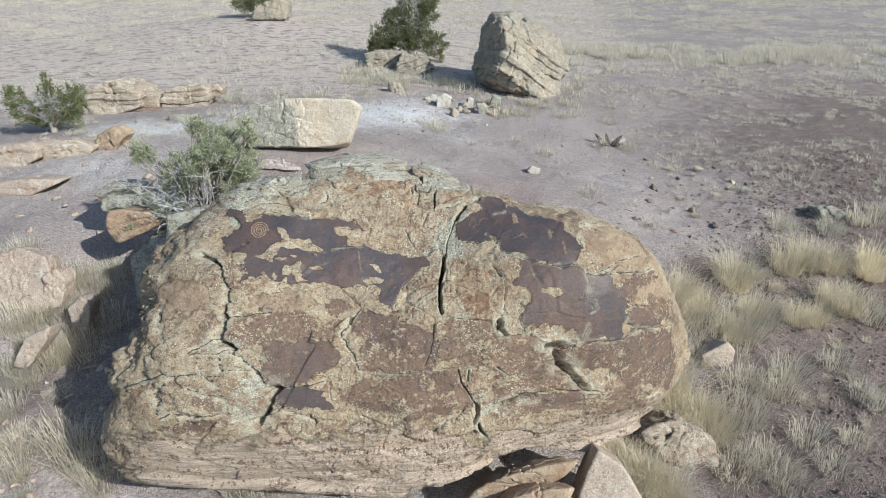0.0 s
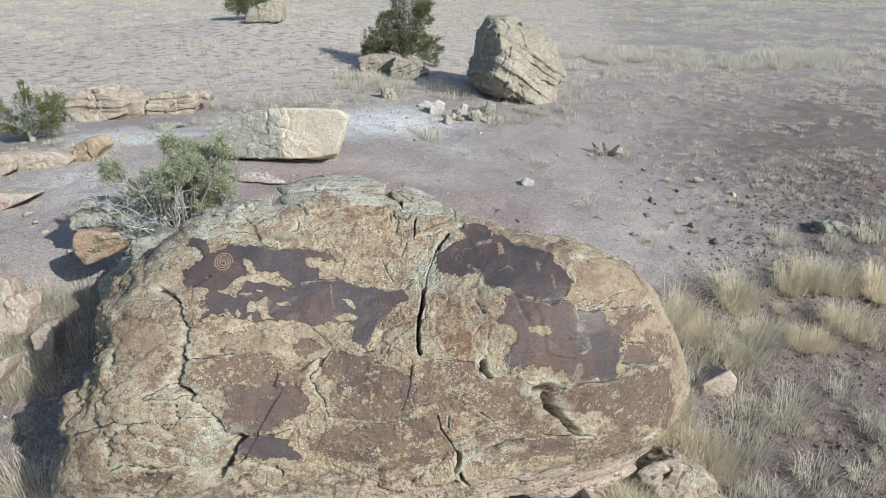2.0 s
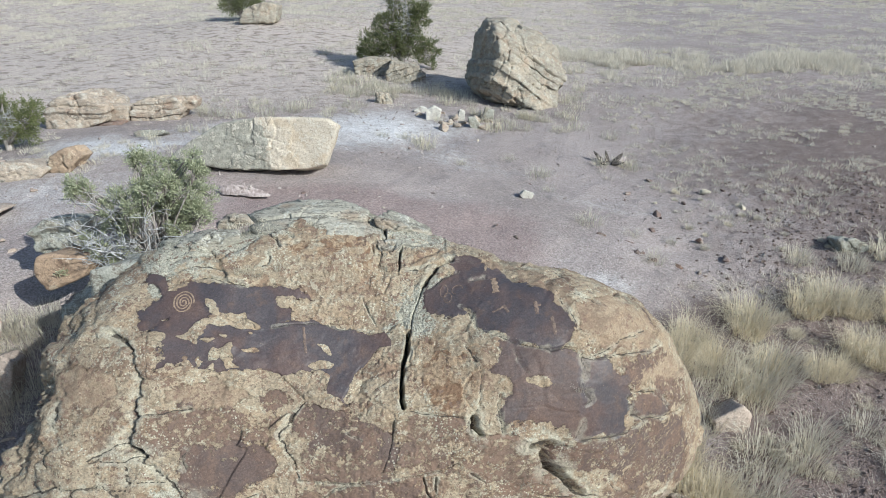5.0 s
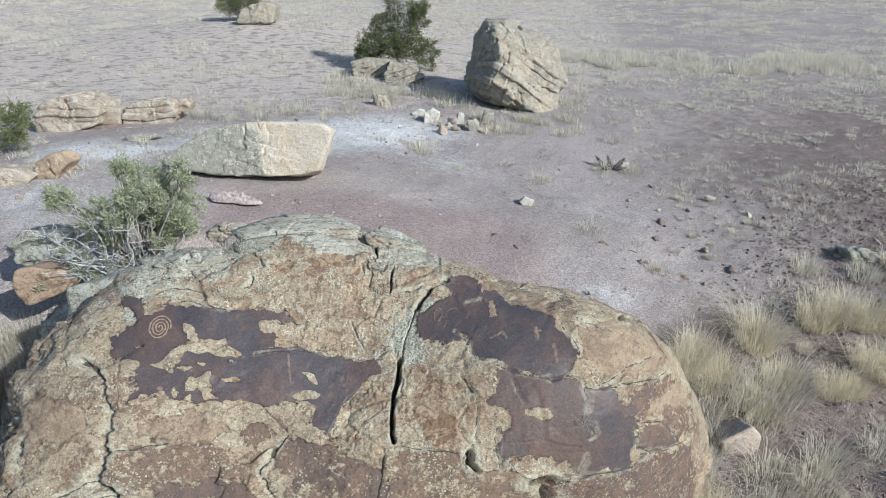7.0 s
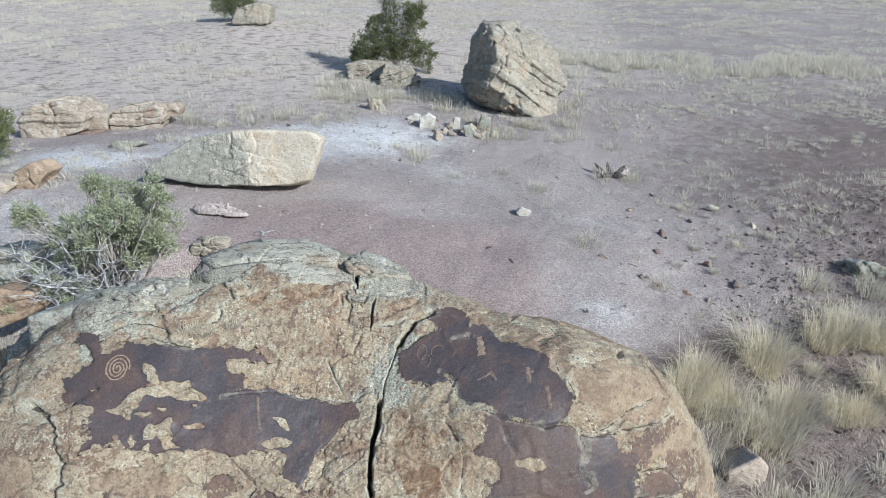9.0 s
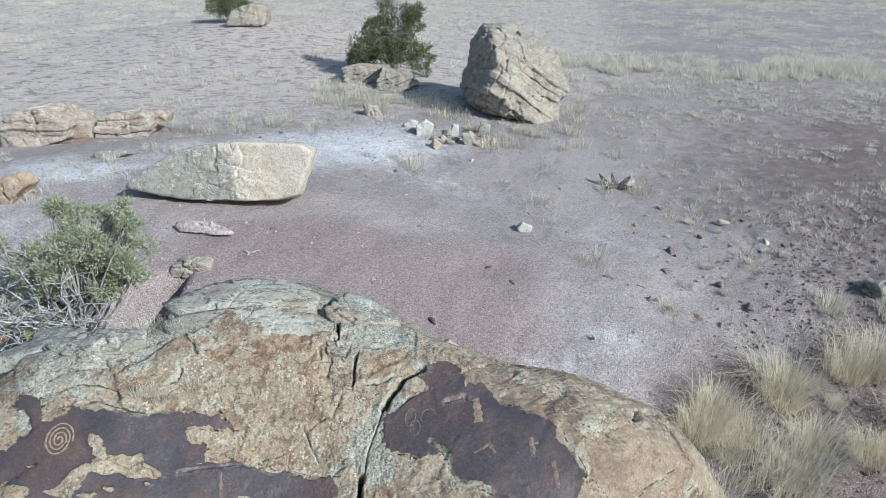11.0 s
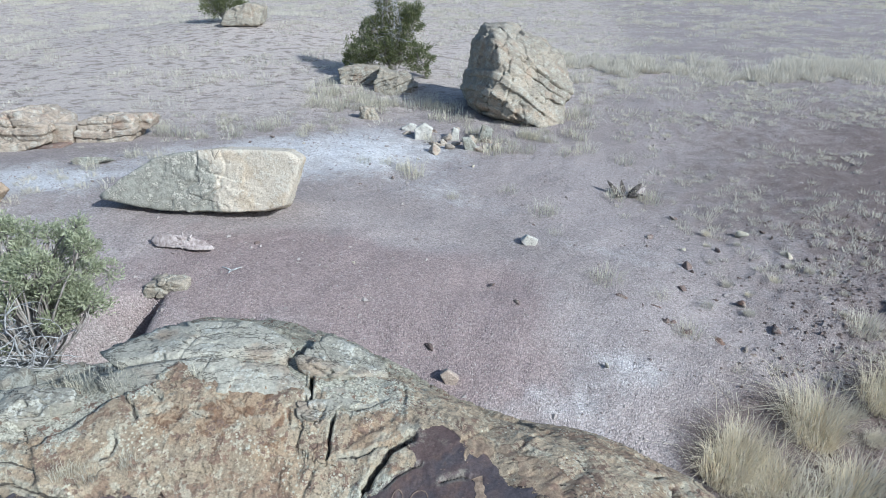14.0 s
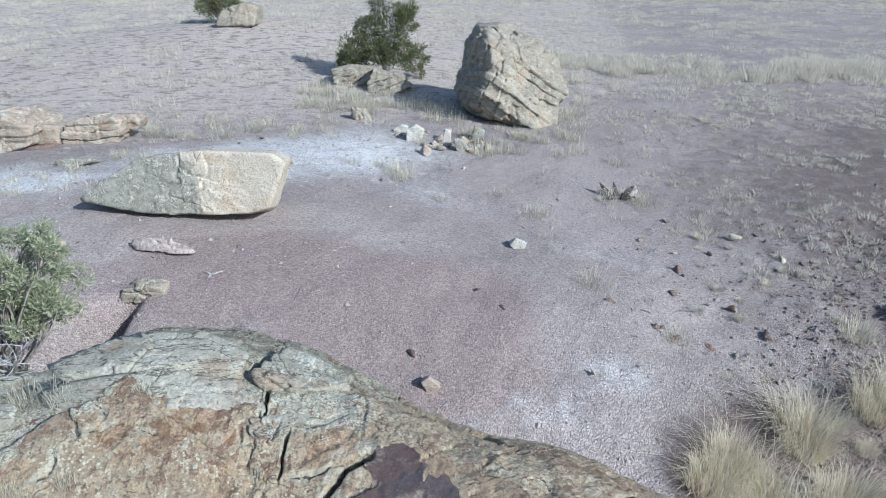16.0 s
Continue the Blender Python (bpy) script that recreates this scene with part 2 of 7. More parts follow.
    vc = n.mix(n.step(n.noise(2.2, 5, 0.6, warp), 0.38, 0.62), (0.095, 0.066, 0.060), (0.066, 0.058, 0.063))
    vc = n.mix(n.step(n.noise(7, 5, 0.7), 0.52, 0.68, 0.0, 0.5), vc, (0.13, 0.087, 0.066))
    vc = n.mix(n.step(full, 0.62, 0.97, 0.8, 0.0), vc, n.mix(n.step(n.noise(5, 5, 0.7, warp), 0.42, 0.58), (0.158, 0.104, 0.076), (0.105, 0.076, 0.064)))
    vc = n.mix(n.step(full, 0.46, 0.66, 0.6, 0.0), vc, (0.225, 0.155, 0.112))
    vc = n.mix(n.step(n.noise(42, 4, 0.8), 0.64, 0.70, 0.0, 0.5), vc, (0.32, 0.24, 0.17))
    c = n.mix(film, c, vc)
    hard = n.math("MAXIMUM", n.math("MULTIPLY", film, full), n.math("MULTIPLY", gold, 0.75))
    # round crusts of lichen, cream and grey, thick where the varnish is thin
    disc = n.math("ADD", n.cells(46), n.math("MULTIPLY", n.math("SUBTRACT", n.noise(110, 2), 0.5), 0.35))
    where = n.math("MULTIPLY", n.step(n.math("SUBTRACT", n.noise(3.6, 5, 0.7), n.math("ADD", n.math("MULTIPLY", f, 0.25), n.math("MULTIPLY", o, 0.08))), 0.50, 0.61), n.step(hard, 0.45, 0.85, 1.0, 0.05))
    c = n.mix(n.math("MULTIPLY", n.step(disc, 0.26, 0.36, 0.9, 0.0), where), c, n.mix(n.cells(46, out="Color"), (0.50, 0.465, 0.345), (0.43, 0.43, 0.36)))
    pits = n.math("ADD", n.cells(27), n.math("MULTIPLY", n.math("SUBTRACT", n.noise(70, 2), 0.5), 0.35))
    c = n.mix(n.math("MULTIPLY", n.step(pits, 0.10, 0.2, 0.65, 0.0), n.math("SUBTRACT", n.step(hard, 0.2, 0.8, 1.0, 0.15), n.math("MULTIPLY", f, 0.7), 0.0, True)), c, (0.10, 0.08, 0.065))
    c = n.mix(0.6, c, n.mix(n.step(fine, 0.3, 0.7), (0.58, 0.58, 0.58), (1.34, 1.34, 1.34)), "MULTIPLY")
    sound = n.step(hard, 0.3, 0.9, 1.0, 0.1)
    crack = n.math("ADD", n.cells(2.2, "DISTANCE_TO_EDGE", warp), n.math("SUBTRACT", 1.0, n.step(n.noise(1.4, 3), 0.50, 0.58)))
    small = n.math("ADD", n.cells(6.5, "DISTANCE_TO_EDGE", n.warped(0.22, 5.0)), n.math("SUBTRACT", 1.0, n.step(n.noise(2.6, 3), 0.53, 0.6)))
    c = n.mix(n.math("MULTIPLY", n.step(crack, 0.0, 0.009, 0.6, 0.0), sound), c, (0.06, 0.048, 0.04))
    c = n.mix(n.math("MULTIPLY", n.step(small, 0.0, 0.018, 0.45, 0.0), sound), c, (0.075, 0.06, 0.05))
    gap = n.math("ADD", n.attr("joint"), n.math("MULTIPLY", n.math("SUBTRACT", n.noise(40, 3), 0.5), 0.9))
    rim = n.math("MULTIPLY", n.math("MULTIPLY", n.step(gap, 1.2, 2.6, 0.6, 0.0), n.step(n.noise(7, 5, 0.75), 0.45, 0.55)), n.step(hard, 0.3, 0.9, 1.0, 0.45))
    c = n.mix(rim, c, n.mix(n.step(fine, 0.35, 0.65), (0.32, 0.31, 0.245), (0.50, 0.48, 0.385)))
    c = n.mix(n.step(gap, 0.22, 0.5, 0.9, 0.0), c, (0.05, 0.043, 0.037))
    flat = n.step(hard, 0.1, 0.9, 1.0, 0.2)
    whole = n.math("SUBTRACT", 1.0, sound)
    nrm = n.bump(n.math("MAXIMUM", n.step(crack, 0.0, 0.025), whole), 0.6, 0.012)
    nrm = n.bump(n.math("MAXIMUM", n.step(small, 0.0, 0.04), whole), 0.6, 0.008, nrm)
    nrm = n.bump(n.math("MULTIPLY", lines, k), 0.9, 0.05, nrm)
    nrm = n.bump(n.math("MULTIPLY", n.math("ADD", beds, n.math("MULTIPLY", thin_beds, 0.7)), f), 0.8, 0.05, nrm)
    nrm = n.bump(n.math("MULTIPLY", mid, flat), 0.7, 0.045, nrm)
    nrm = n.bump(n.math("MULTIPLY", crust, flat), 0.6, 0.022, nrm)
    nrm = n.bump(n.math("MULTIPLY", film, -1.0), 0.35, 0.008, nrm)
    nrm = n.bump(n.math("MULTIPLY", fine, flat), 0.7, 0.008, nrm)
    return n.done(c, n.step(n.math("MULTIPLY", film, full), 0.5, 1.0, 0.93, 0.5), nrm, 0.3)


ROCK_MAIN = petroglyph_rock()


def ground_material():
    n = Nodes("desert_soil")
    big, mid, fine = n.noise(0.45, 5), n.noise(3.2, 5, 0.6), n.noise(45, 3, 0.7)
    c = n.mix(n.step(big, 0.35, 0.65), (0.385, 0.338, 0.322), (0.318, 0.277, 0.262))
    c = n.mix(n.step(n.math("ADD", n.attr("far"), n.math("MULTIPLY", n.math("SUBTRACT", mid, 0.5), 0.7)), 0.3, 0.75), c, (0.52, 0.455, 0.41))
    c = n.mix(n.step(n.math("ADD", n.attr("brown"), n.math("SUBTRACT", mid, 0.5)), 0.25, 0.85, 0.0, 0.88), c, (0.172, 0.132, 0.118))
    c = n.mix(n.step(n.math("ADD", n.attr("purple"), n.math("MULTIPLY", n.math("SUBTRACT", mid, 0.5), 0.7)), 0.2, 0.8, 0.0, 0.85), c, (0.305, 0.24, 0.228))
    salt = n.math("ADD", n.attr("salt"), n.math("MULTIPLY", n.math("SUBTRACT", n.noise(4.5, 6, 0.7), 0.5), 0.9))
    c = n.mix(n.step(salt, 0.15, 1.1, 0.0, 0.85), c, (0.70, 0.70, 0.70))
    # dead stalks and litter, in faint bands over the plain
    litter = n.math("MULTIPLY", n.step(n.noise(3.2, 6, 0.72, n.stretched(0.7, 1.1, 1.0)), 0.5, 0.6), n.math("MULTIPLY", n.attr("far"), 0.85))
    c = n.mix(litter, c, (0.215, 0.18, 0.15))
    loose = n.warped(0.03, 20.0)
    clod, clod2 = n.cells(46, at=loose), n.cells(85, at=loose)
    tone = n.cells(46, at=loose, out="Color")
    sep = n.t.nodes.new("ShaderNodeSeparateColor")
    n.put(tone, sep.inputs[0])
    c = n.mix(0.55, c, n.mix(sep.outputs[0], (0.6, 0.59, 0.59), (1.48, 1.48, 1.48)), "MULTIPLY")
    c = n.mix(0.5, c, n.mix(n.step(fine, 0.3, 0.7), (0.6, 0.6, 0.6), (1.3, 1.3, 1.3)), "MULTIPLY")
    c = n.mix(n.step(clod, 0.5, 0.9, 0.0, 0.3), c, (0.13, 0.108, 0.10))
    # scattered dark crumbs and pale chips
    crumb = n.math("ADD", n.cells(13, at=n.warped(0.1, 9.0)), n.math("MULTIPLY", n.math("SUBTRACT", n.noise(2.5, 3), 0.5), 0.5))
    c = n.mix(n.step(crumb, 0.08, 0.16, 0.6, 0.0), c, (0.10, 0.08, 0.075))
    chip = n.math("ADD", n.cells(17, at=n.warped(0.08, 11.0)), n.math("MULTIPLY", n.math("SUBTRACT", n.noise(1.7, 3), 0.5), 0.5))
    c = n.mix(n.step(chip, 0.08, 0.17, 0.6, 0.0), c, (0.52, 0.49, 0.45))
    nrm = n.bump(n.math("MULTIPLY", clod, -1.0), 0.8, 0.02)
    nrm = n.bump(n.math("MULTIPLY", clod2, -1.0), 0.5, 0.012, nrm)
    nrm = n.bump(n.noise(9, 4), 0.4, 0.04, nrm)
    return n.done(c, 0.96, nrm, 0.1)


SOIL = ground_material()


def plain_variety(name, a, b, rough=0.9, dark=None, by_object=True, glow=0.45):
    """A colour that varies from blade to blade, and from plant to plant."""
    n = Nodes(name)
    c = n.mix(n.island(), a, b)
    if by_object:
        c = n.mix(0.6, c, n.mix(n.random(), (0.72, 0.72, 0.74), (1.2, 1.16, 1.08)), "MULTIPLY")
    if dark:
        c = n.mix(n.step(n.noise(2.0, 3), 0.45, 0.7, 0.0, 0.6), c, dark)
    c = n.mix(n.math("MULTIPLY", n.noise(18, 2), 0.15), c, (0.12, 0.105, 0.07))
    m = n.done(c, rough, None, 0.2)
    thin = n.t.nodes.new("ShaderNodeBsdfTranslucent")
    both = n.t.nodes.new("ShaderNodeMixShader")
    both.inputs[0].default_value = glow
    n.put(c, thin.inputs[0])
    n.put(n.b.outputs[0], both.inputs[1])
    n.put(thin.outputs[0], both.inputs[2])
    n.put(both.outputs[0], n.t.nodes["Material Output"].inputs[0])
    return m


STRAW = plain_variety("dry_straw", (0.68, 0.605, 0.45), (0.85, 0.79, 0.64))
GREY_GRASS = plain_variety("grey_dry_grass", (0.60, 0.56, 0.46), (0.80, 0.755, 0.645))
PALE_GRASS = plain_variety("pale_dry_grass", (0.56, 0.525, 0.42), (0.76, 0.73, 0.62))
FIELD_GRASS = plain_variety("field_grass", (0.57, 0.525, 0.44), (0.78, 0.73, 0.625), dark=(0.54, 0.51, 0.45), by_object=False)
LEAF = plain_variety("juniper_scale_leaf", (0.13, 0.155, 0.065), (0.28, 0.30, 0.14), 0.8, by_object=False)
LEAF_PALE = plain_variety("pale_juniper_leaf", (0.27, 0.30, 0.185), (0.56, 0.58, 0.41), 0.8, by_object=False)
LEAF_FAR = plain_variety("far_juniper_leaf", (0.10, 0.122, 0.06), (0.25, 0.265, 0.135), 0.8, by_object=False)
PEBBLE = plain_variety("gravel", (0.22, 0.18, 0.168), (0.43, 0.39, 0.365), 0.95, by_object=False, glow=0.0)

CLOD = plain_variety("soil_clod", (0.10, 0.075, 0.066), (0.19, 0.145, 0.128), 0.95, by_object=False, glow=0.0)


def bark(name, a, b):
    n = Nodes(name)
    g = n.noise(22, 4, 0.6, n.stretched(1, 1, 0.25))
    c = n.mix(n.step(g, 0.3, 0.7), a, b)
    return n.done(c, 0.9, n.bump(g, 0.7, 0.01), 0.15)


BARK = bark("shaggy_juniper_bark", (0.19, 0.165, 0.145), (0.38, 0.35, 0.32))
DEAD = bark("bleached_dead_wood", (0.27, 0.27, 0.268), (0.52, 0.52, 0.52))
OLD_WOOD = bark("dark_weathered_wood", (0.035, 0.03, 0.027), (0.16, 0.14, 0.125))
LOG_WOOD = bark("pale_weathered_wood", (0.25, 0.205, 0.19), (0.52, 0.455, 0.43))


def pecked(name, dark, light):
    n = Nodes(name)
    c = n.mix(n.step(n.noise(50, 3), 0.35, 0.65), dark, light)
    return n.done(c, 0.95, n.bump(n.noise(120, 2), 0.5, 0.003), 0.1)


PECKED = pecked("pecked_rock", (0.21, 0.155, 0.115), (0.31, 0.235, 0.17))
FAINT = pecked("faintly_pecked_rock", (0.115, 0.088, 0.078), (0.20, 0.15, 0.12))


# ---- ground: one sheet to the horizon ----
def ground_z(x, y):
    x, y = np.asarray(x, float), np.asarray(y, float)
    z = 0.12 - 1.07 * sig((8.2 - y) / 0.9) + 0.51 * bell(x, y, -6, 13, 4.5, 5) - 0.47 * bell(x, y, 6, 9, 3.5, 3) + 0.13 * bell(x, y, -1.5, 11.5, 2, 2.5)
    z = z - 0.26 * bell(x, y, 5, 15, 4, 4) - 0.16 * sig((y - 28) / 5) + 0.44 * bell(x, y, -6.3, 7.8, 1.3, 1.8) + 0.82 * bell(x, y, -9, 36, 7, 8)
    # a made-up narrow trench between boulder and bank, dug to deepen the shadow there
    z = z - 0.8 * sig((y - 8.72 - 0.45 * (x + 3.9))  / 0.06) * sig((10.3 + 0.6 * (x + 3.42) - y) / 0.05) * sig((-3.15 - x) / 0.05) * sig((x + 4.7) / 0.15)
    z = z + 0.33 * bell(x, y, -3.7, 8.6, 0.75, 0.8) - 0.3 * bell(x, y, 3.2, 5.4, 1.6, 1.2) + 0.24 * bell(x, y, -4.5, 6.2, 0.9, 0.9)
    return z


def ground_rough(x, y):
    p = np.stack((x, y, np.zeros_like(x)), 1)
    clods = sig((x - 3.6) / 0.5) * sig((13 - y) / 1.0)
    return 0.035 * fbm(p * 0.9, 3, 5) + 0.012 * fbm(p * 5.0, 3, 9) + 0.022 * clods * fbm(p * 9.0, 3, 19)


def axis(lo, hi, step, far, grow):
    mid = list(np.arange(lo, hi, step))
    a, s = [], step
    while (a[-1] if a else lo) > -far:
        s *= grow
        a.append((a[-1] if a else lo) - s)
    b, s = [], step
    while (b[-1] if b else hi) < far:
        s *= grow
        b.append((b[-1] if b else mid[-1]) + s)
    return np.array(a[::-1] + mid + b)


def build_ground():
    xs, ys = axis(-7, 8, 0.066, 900, 1.05), axis(4, 16, 0.066, 900, 1.045)
    gx, gy = np.meshgrid(xs, ys)
    x, y = gx.ravel(), gy.ravel()
    z = ground_z(x, y) + ground_rough(x, y)
    w, h = len(xs), len(ys)
    i = np.arange(w * h).reshape(h, w)
    f = np.stack((i[:-1, :-1], i[:-1, 1:], i[1:, 1:], i[1:, :-1]), -1).reshape(-1, 4)
    me = mesh_of("ground", np.stack((x, y, z), 1), f)
    wob = fbm(np.stack((x, y, 0 * x), 1) * 0.8, 3, 31)
    wx, wy = x + 0.5 * wob, y - 0.4 * wob
    salt = bell(wx, wy, -1.3, 17.2, 2.6, 1.8) + bell(wx, wy, -6.3, 13.9, 1.7, 0.9) + 0.9 * bell(wx, wy, -4.2, 15.6, 2.0, 1.0) + 0.5 * bell(wx, wy, 2.1, 9.0, 0.8, 0.4)
    salt = salt + 0.5 * bell(wx, wy, 2.9, 9.7, 0.6, 0.35) + 0.15 * bell(wx, wy, 2.6, 10.7, 1.5, 0.9) + 0.4 * bell(wx, wy, 0.6, 14.6, 1.2, 0.8) + 0.35 * bell(wx, wy, 3.0, 12.6, 1.6, 0.6) + 0.5 * bell(wx, wy, -6.5, 11.3, 2.2, 1.6)
    purple = bell(wx, wy, -1.8, 11.1, 2.8, 1.3) + 0.8 * bell(wx, wy, 0.8, 10.8, 1.6, 1.3) + 0.8 * bell(wx, wy, 0.6, 9.3, 1.4, 0.8) + 0.4 * bell(wx, wy, -5.6, 9.8, 1.4, 0.8)
    brown = 0.72 * sig((wx - 5.2) / 1.5) * sig((19 - wy) / 2.5) + 0.36 * sig((wx - 7) / 2.0) * sig((60 - wy) / 8) * sig((wy - 12) / 2)
    brown = np.maximum(brown, 1.1 * sig((wx - 3.0) / 0.4) * sig((9.6 - 0.35 * (wx - 5) ** 2 * (wx < 5) - wy) / 0.5))
    brown = np.maximum(brown, 0.3 * sig((6.8 - wy) / 0.6))
    brown = np.maximum(brown, 0.6 * bell(wx, wy, -4.8, 5.9, 1.7, 1.3))
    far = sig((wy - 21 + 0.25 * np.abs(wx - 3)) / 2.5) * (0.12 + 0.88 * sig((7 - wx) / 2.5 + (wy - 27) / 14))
    for k, v in (("salt", salt), ("purple", purple), ("brown", brown), ("far", far)):
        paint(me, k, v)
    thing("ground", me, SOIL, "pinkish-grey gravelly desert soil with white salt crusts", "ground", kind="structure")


build_ground()


# ---- the great boulder with the pecked pictures ----
CENTRE = np.array([-0.2, 6.1, 0.1])
AXIS = np.array([0, -0.62, 0.78]) / math.hypot(0.62, 0.78)
SIDE = np.array([1.0, 0, 0])
OVER = np.cross(AXIS, SIDE)
SHAPE = [0.323, -0.049, -0.194, -0.071, 0.048, 0.106, 0.21, 0.291, -0.344, 0.039, -0.119, -0.228, 0.251, -0.011, 0.059, 0.141, 0.22, 0.122, 0.071, -0.097, -0.086, -0.022, 0.097, -0.074, -0.325, -0.04, 0.395, 0.721, 0.555, -0.049, -0.285, -0.702, 0.031, 0.086, -0.104, -0.344, -0.138, 0.05, -0.019, 0.117, -0.011, 0.128, -0.217, -0.625, -0.609, -0.085, 0.06, 0.126, 0.13]
cracks, patches = [], []


def crack(width, depth, *line):
    cracks.append((width, depth, np.array(line)))


def patch(kind, strength, *outline):
    patches.append((kind, strength, np.array(outline)))


crack(0.03, 0.06, (-0.864, 0.18), (-0.838, 0.156), (-0.809, 0.126), (-0.791, 0.08), (-0.782, 0.01), (-0.778, -0.06), (-0.781, -0.089))
crack(0.06, 0.12, (-0.774, -0.088), (-0.792, -0.15), (-0.795, -0.184), (-0.764, -0.219))
crack(0.018, 0.03, (-0.764, -0.219), (-0.757, -0.26), (-0.727, -0.313), (-0.709, -0.383))
crack(0.012, 0.02, (-0.764, -0.219), (-0.796, -0.223), (-0.838, -0.229), (-0.877, -0.226))
crack(0.012, 0.02, (-0.798, -0.172), (-0.81, -0.177), (-0.852, -0.209), (-0.883, -0.221))
crack(0.022, 0.04, (-0.954, -0.043), (-0.956, -0.098), (-0.949, -0.151), (-0.932, -0.178))
crack(0.014, 0.025, (-0.855, -0.219), (-0.858, -0.261), (-0.844, -0.307), (-0.822, -0.32), (-0.809, -0.294), (-0.766, -0.304), (-0.729, -0.324), (-0.709, -0.383))
crack(0.014, 0.03, (-0.806, -0.239), (-0.809, -0.294))
crack(0.02, 0.04, (-1.02, -0.294), (-0.978, -0.288), (-0.953, -0.279), (-0.909, -0.299), (-0.862, -0.296))
crack(0.016, 0.03, (-0.91, -0.299), (-0.898, -0.335), (-0.884, -0.354), (-0.857, -0.383), (-0.817, -0.409))
crack(0.012, 0.025, (-0.839, -0.316), (-0.825, -0.357), (-0.817, -0.409), (-0.816, -0.483))
crack(0.022, 0.04, (-0.94, -0.313), (-0.977, -0.337), (-0.97, -0.369), (-0.977, -0.419))
crack(0.02, 0.04, (-0.987, -0.143), (-0.985, -0.194), (-0.973, -0.226))
crack(0.018, 0.035, (-1.085, -0.301), (-1.02, -0.294))
crack(0.016, 0.03, (-0.984, -0.438), (-0.953, -0.427), (-0.905, -0.453), (-0.839, -0.472))
crack(0.1, 0.22, (-0.69, -0.421), (-0.713, -0.469))
crack(0.1, 0.26, (-0.72, -0.492), (-0.757, -0.542))
crack(0.05, 0.1, (-0.669, -0.405), (-0.695, -0.426))
crack(0.014, 0.03, (-0.669, -0.405), (-0.587, -0.41), (-0.521, -0.412), (-0.496, -0.403))
crack(0.016, 0.04, (-0.647, -0.51), (-0.61, -0.554), (-0.556, -0.588), (-0.462, -0.636))
crack(0.035, 0.07, (-0.573, -0.573), (-0.558, -0.607))
crack(0.02, 0.035, (-0.341, -0.053), (-0.375, -0.101), (-0.382, -0.147), (-0.413, -0.176), (-0.409, -0.204), (-0.382, -0.266), (-0.338, -0.356))
crack(0.014, 0.03, (-0.781, -0.097), (-0.718, -0.09), (-0.665, -0.075))
crack(0.01, 0.02, (-0.686, -0.284), (-0.69, -0.234), (-0.674, -0.207))
crack(0.014, 0.03, (-0.338, -0.37), (-0.246, -0.399), (-0.114, -0.409), (0.049, -0.391), (0.219, -0.373), (0.351, -0.332), (0.375, -0.313))
crack(0.012, 0.025, (-0.384, -0.5), (-0.298, -0.481), (-0.212, -0.437), (-0.114, -0.409))
crack(0.055, 0.17, (0.124, 0.304), (0.122, 0.257), (0.11, 0.12), (0.104, 0.008), (0.119, -0.068))
crack(0.012, 0.02, (0.143, -0.085), (0.265, -0.105), (0.377, -0.116))
crack(0.06, 0.1, (0.424, -0.105), (0.422, -0.154), (0.461, -0.181))
crack(0.016, 0.03, (0.428, 0.091), (0.436, 0.013), (0.442, -0.056), (0.423, -0.101))
crack(0.016, 0.03, (0.367, 0.188), (0.404, 0.12), (0.428, 0.091))
crack(0.022, 0.05, (0.513, -0.011), (0.504, -0.051), (0.526, -0.107), (0.553, -0.16))
crack(0.025, 0.05, (-0.088, 1.006), (-0.11, 0.939))
crack(0.03, 0.08, (-0.11, 0.939), (-0.044, 0.977), (-0.014, 0.766))
crack(0.09, 0.13, (0.308, 0.66), (0.264, 0.628))
crack(0.07, 0.09, (0.264, 0.628), (0.226, 0.586), (0.191, 0.534))
crack(0.014, 0.03, (0.191, 0.534), (0.162, 0.459), (0.141, 0.389), (0.129, 0.304))
crack(0.016, 0.03, (0.335, 0.572), (0.289, 0.55), (0.231, 0.52))
crack(0.014, 0.03, (0.349, 0.385), (0.384, 0.344), (0.419, 0.265), (0.472, 0.224))
crack(0.018, 0.04, (0.462, 0.228), (0.517, 0.2), (0.574, 0.174), (0.654, 0.145), (0.694, 0.158), (0.723, 0.139))
crack(0.014, 0.03, (0.706, 0.152), (0.727, 0.135), (0.75, 0.122))
crack(0.02, 0.04, (0.735, 0.124), (0.761, 0.085), (0.772, 0.057))
crack(0.016, 0.03, (0.75, 0.122), (0.807, 0.154), (0.853, 0.196), (0.925, 0.235), (0.983, 0.266))
crack(0.016, 0.03, (0.761, 0.12), (0.848, 0.138), (0.96, 0.168), (1.046, 0.218))
crack(0.012, 0.025, (0.652, 0.458), (0.675, 0.324), (0.709, 0.224), (0.748, 0.178))
crack(0.012, 0.02, (0.717, 0.531), (0.715, 0.365), (0.772, 0.317))
crack(0.022, 0.04, (0.983, 0.459), (0.948, 0.394))
crack(0.012, 0.025, (0.531, 0.166), (0.566, 0.107), (0.59, 0.066))
crack(0.018, 0.035, (0.793, 0.017), (0.819, -0.016), (0.805, -0.031))
crack(0.02, 0.045, (0.946, 0.008), (0.992, -0.044), (1.07, -0.054), (1.141, -0.036), (1.314, 0.044))
crack(0.012, 0.025, (0.95, 0.001), (0.981, 0.03), (1.059, 0.051), (1.118, 0.042), (1.174, -0.007))
crack(0.022, 0.045, (1.07, -0.054), (1.02, -0.108), (0.956, -0.143), (0.854, -0.164))
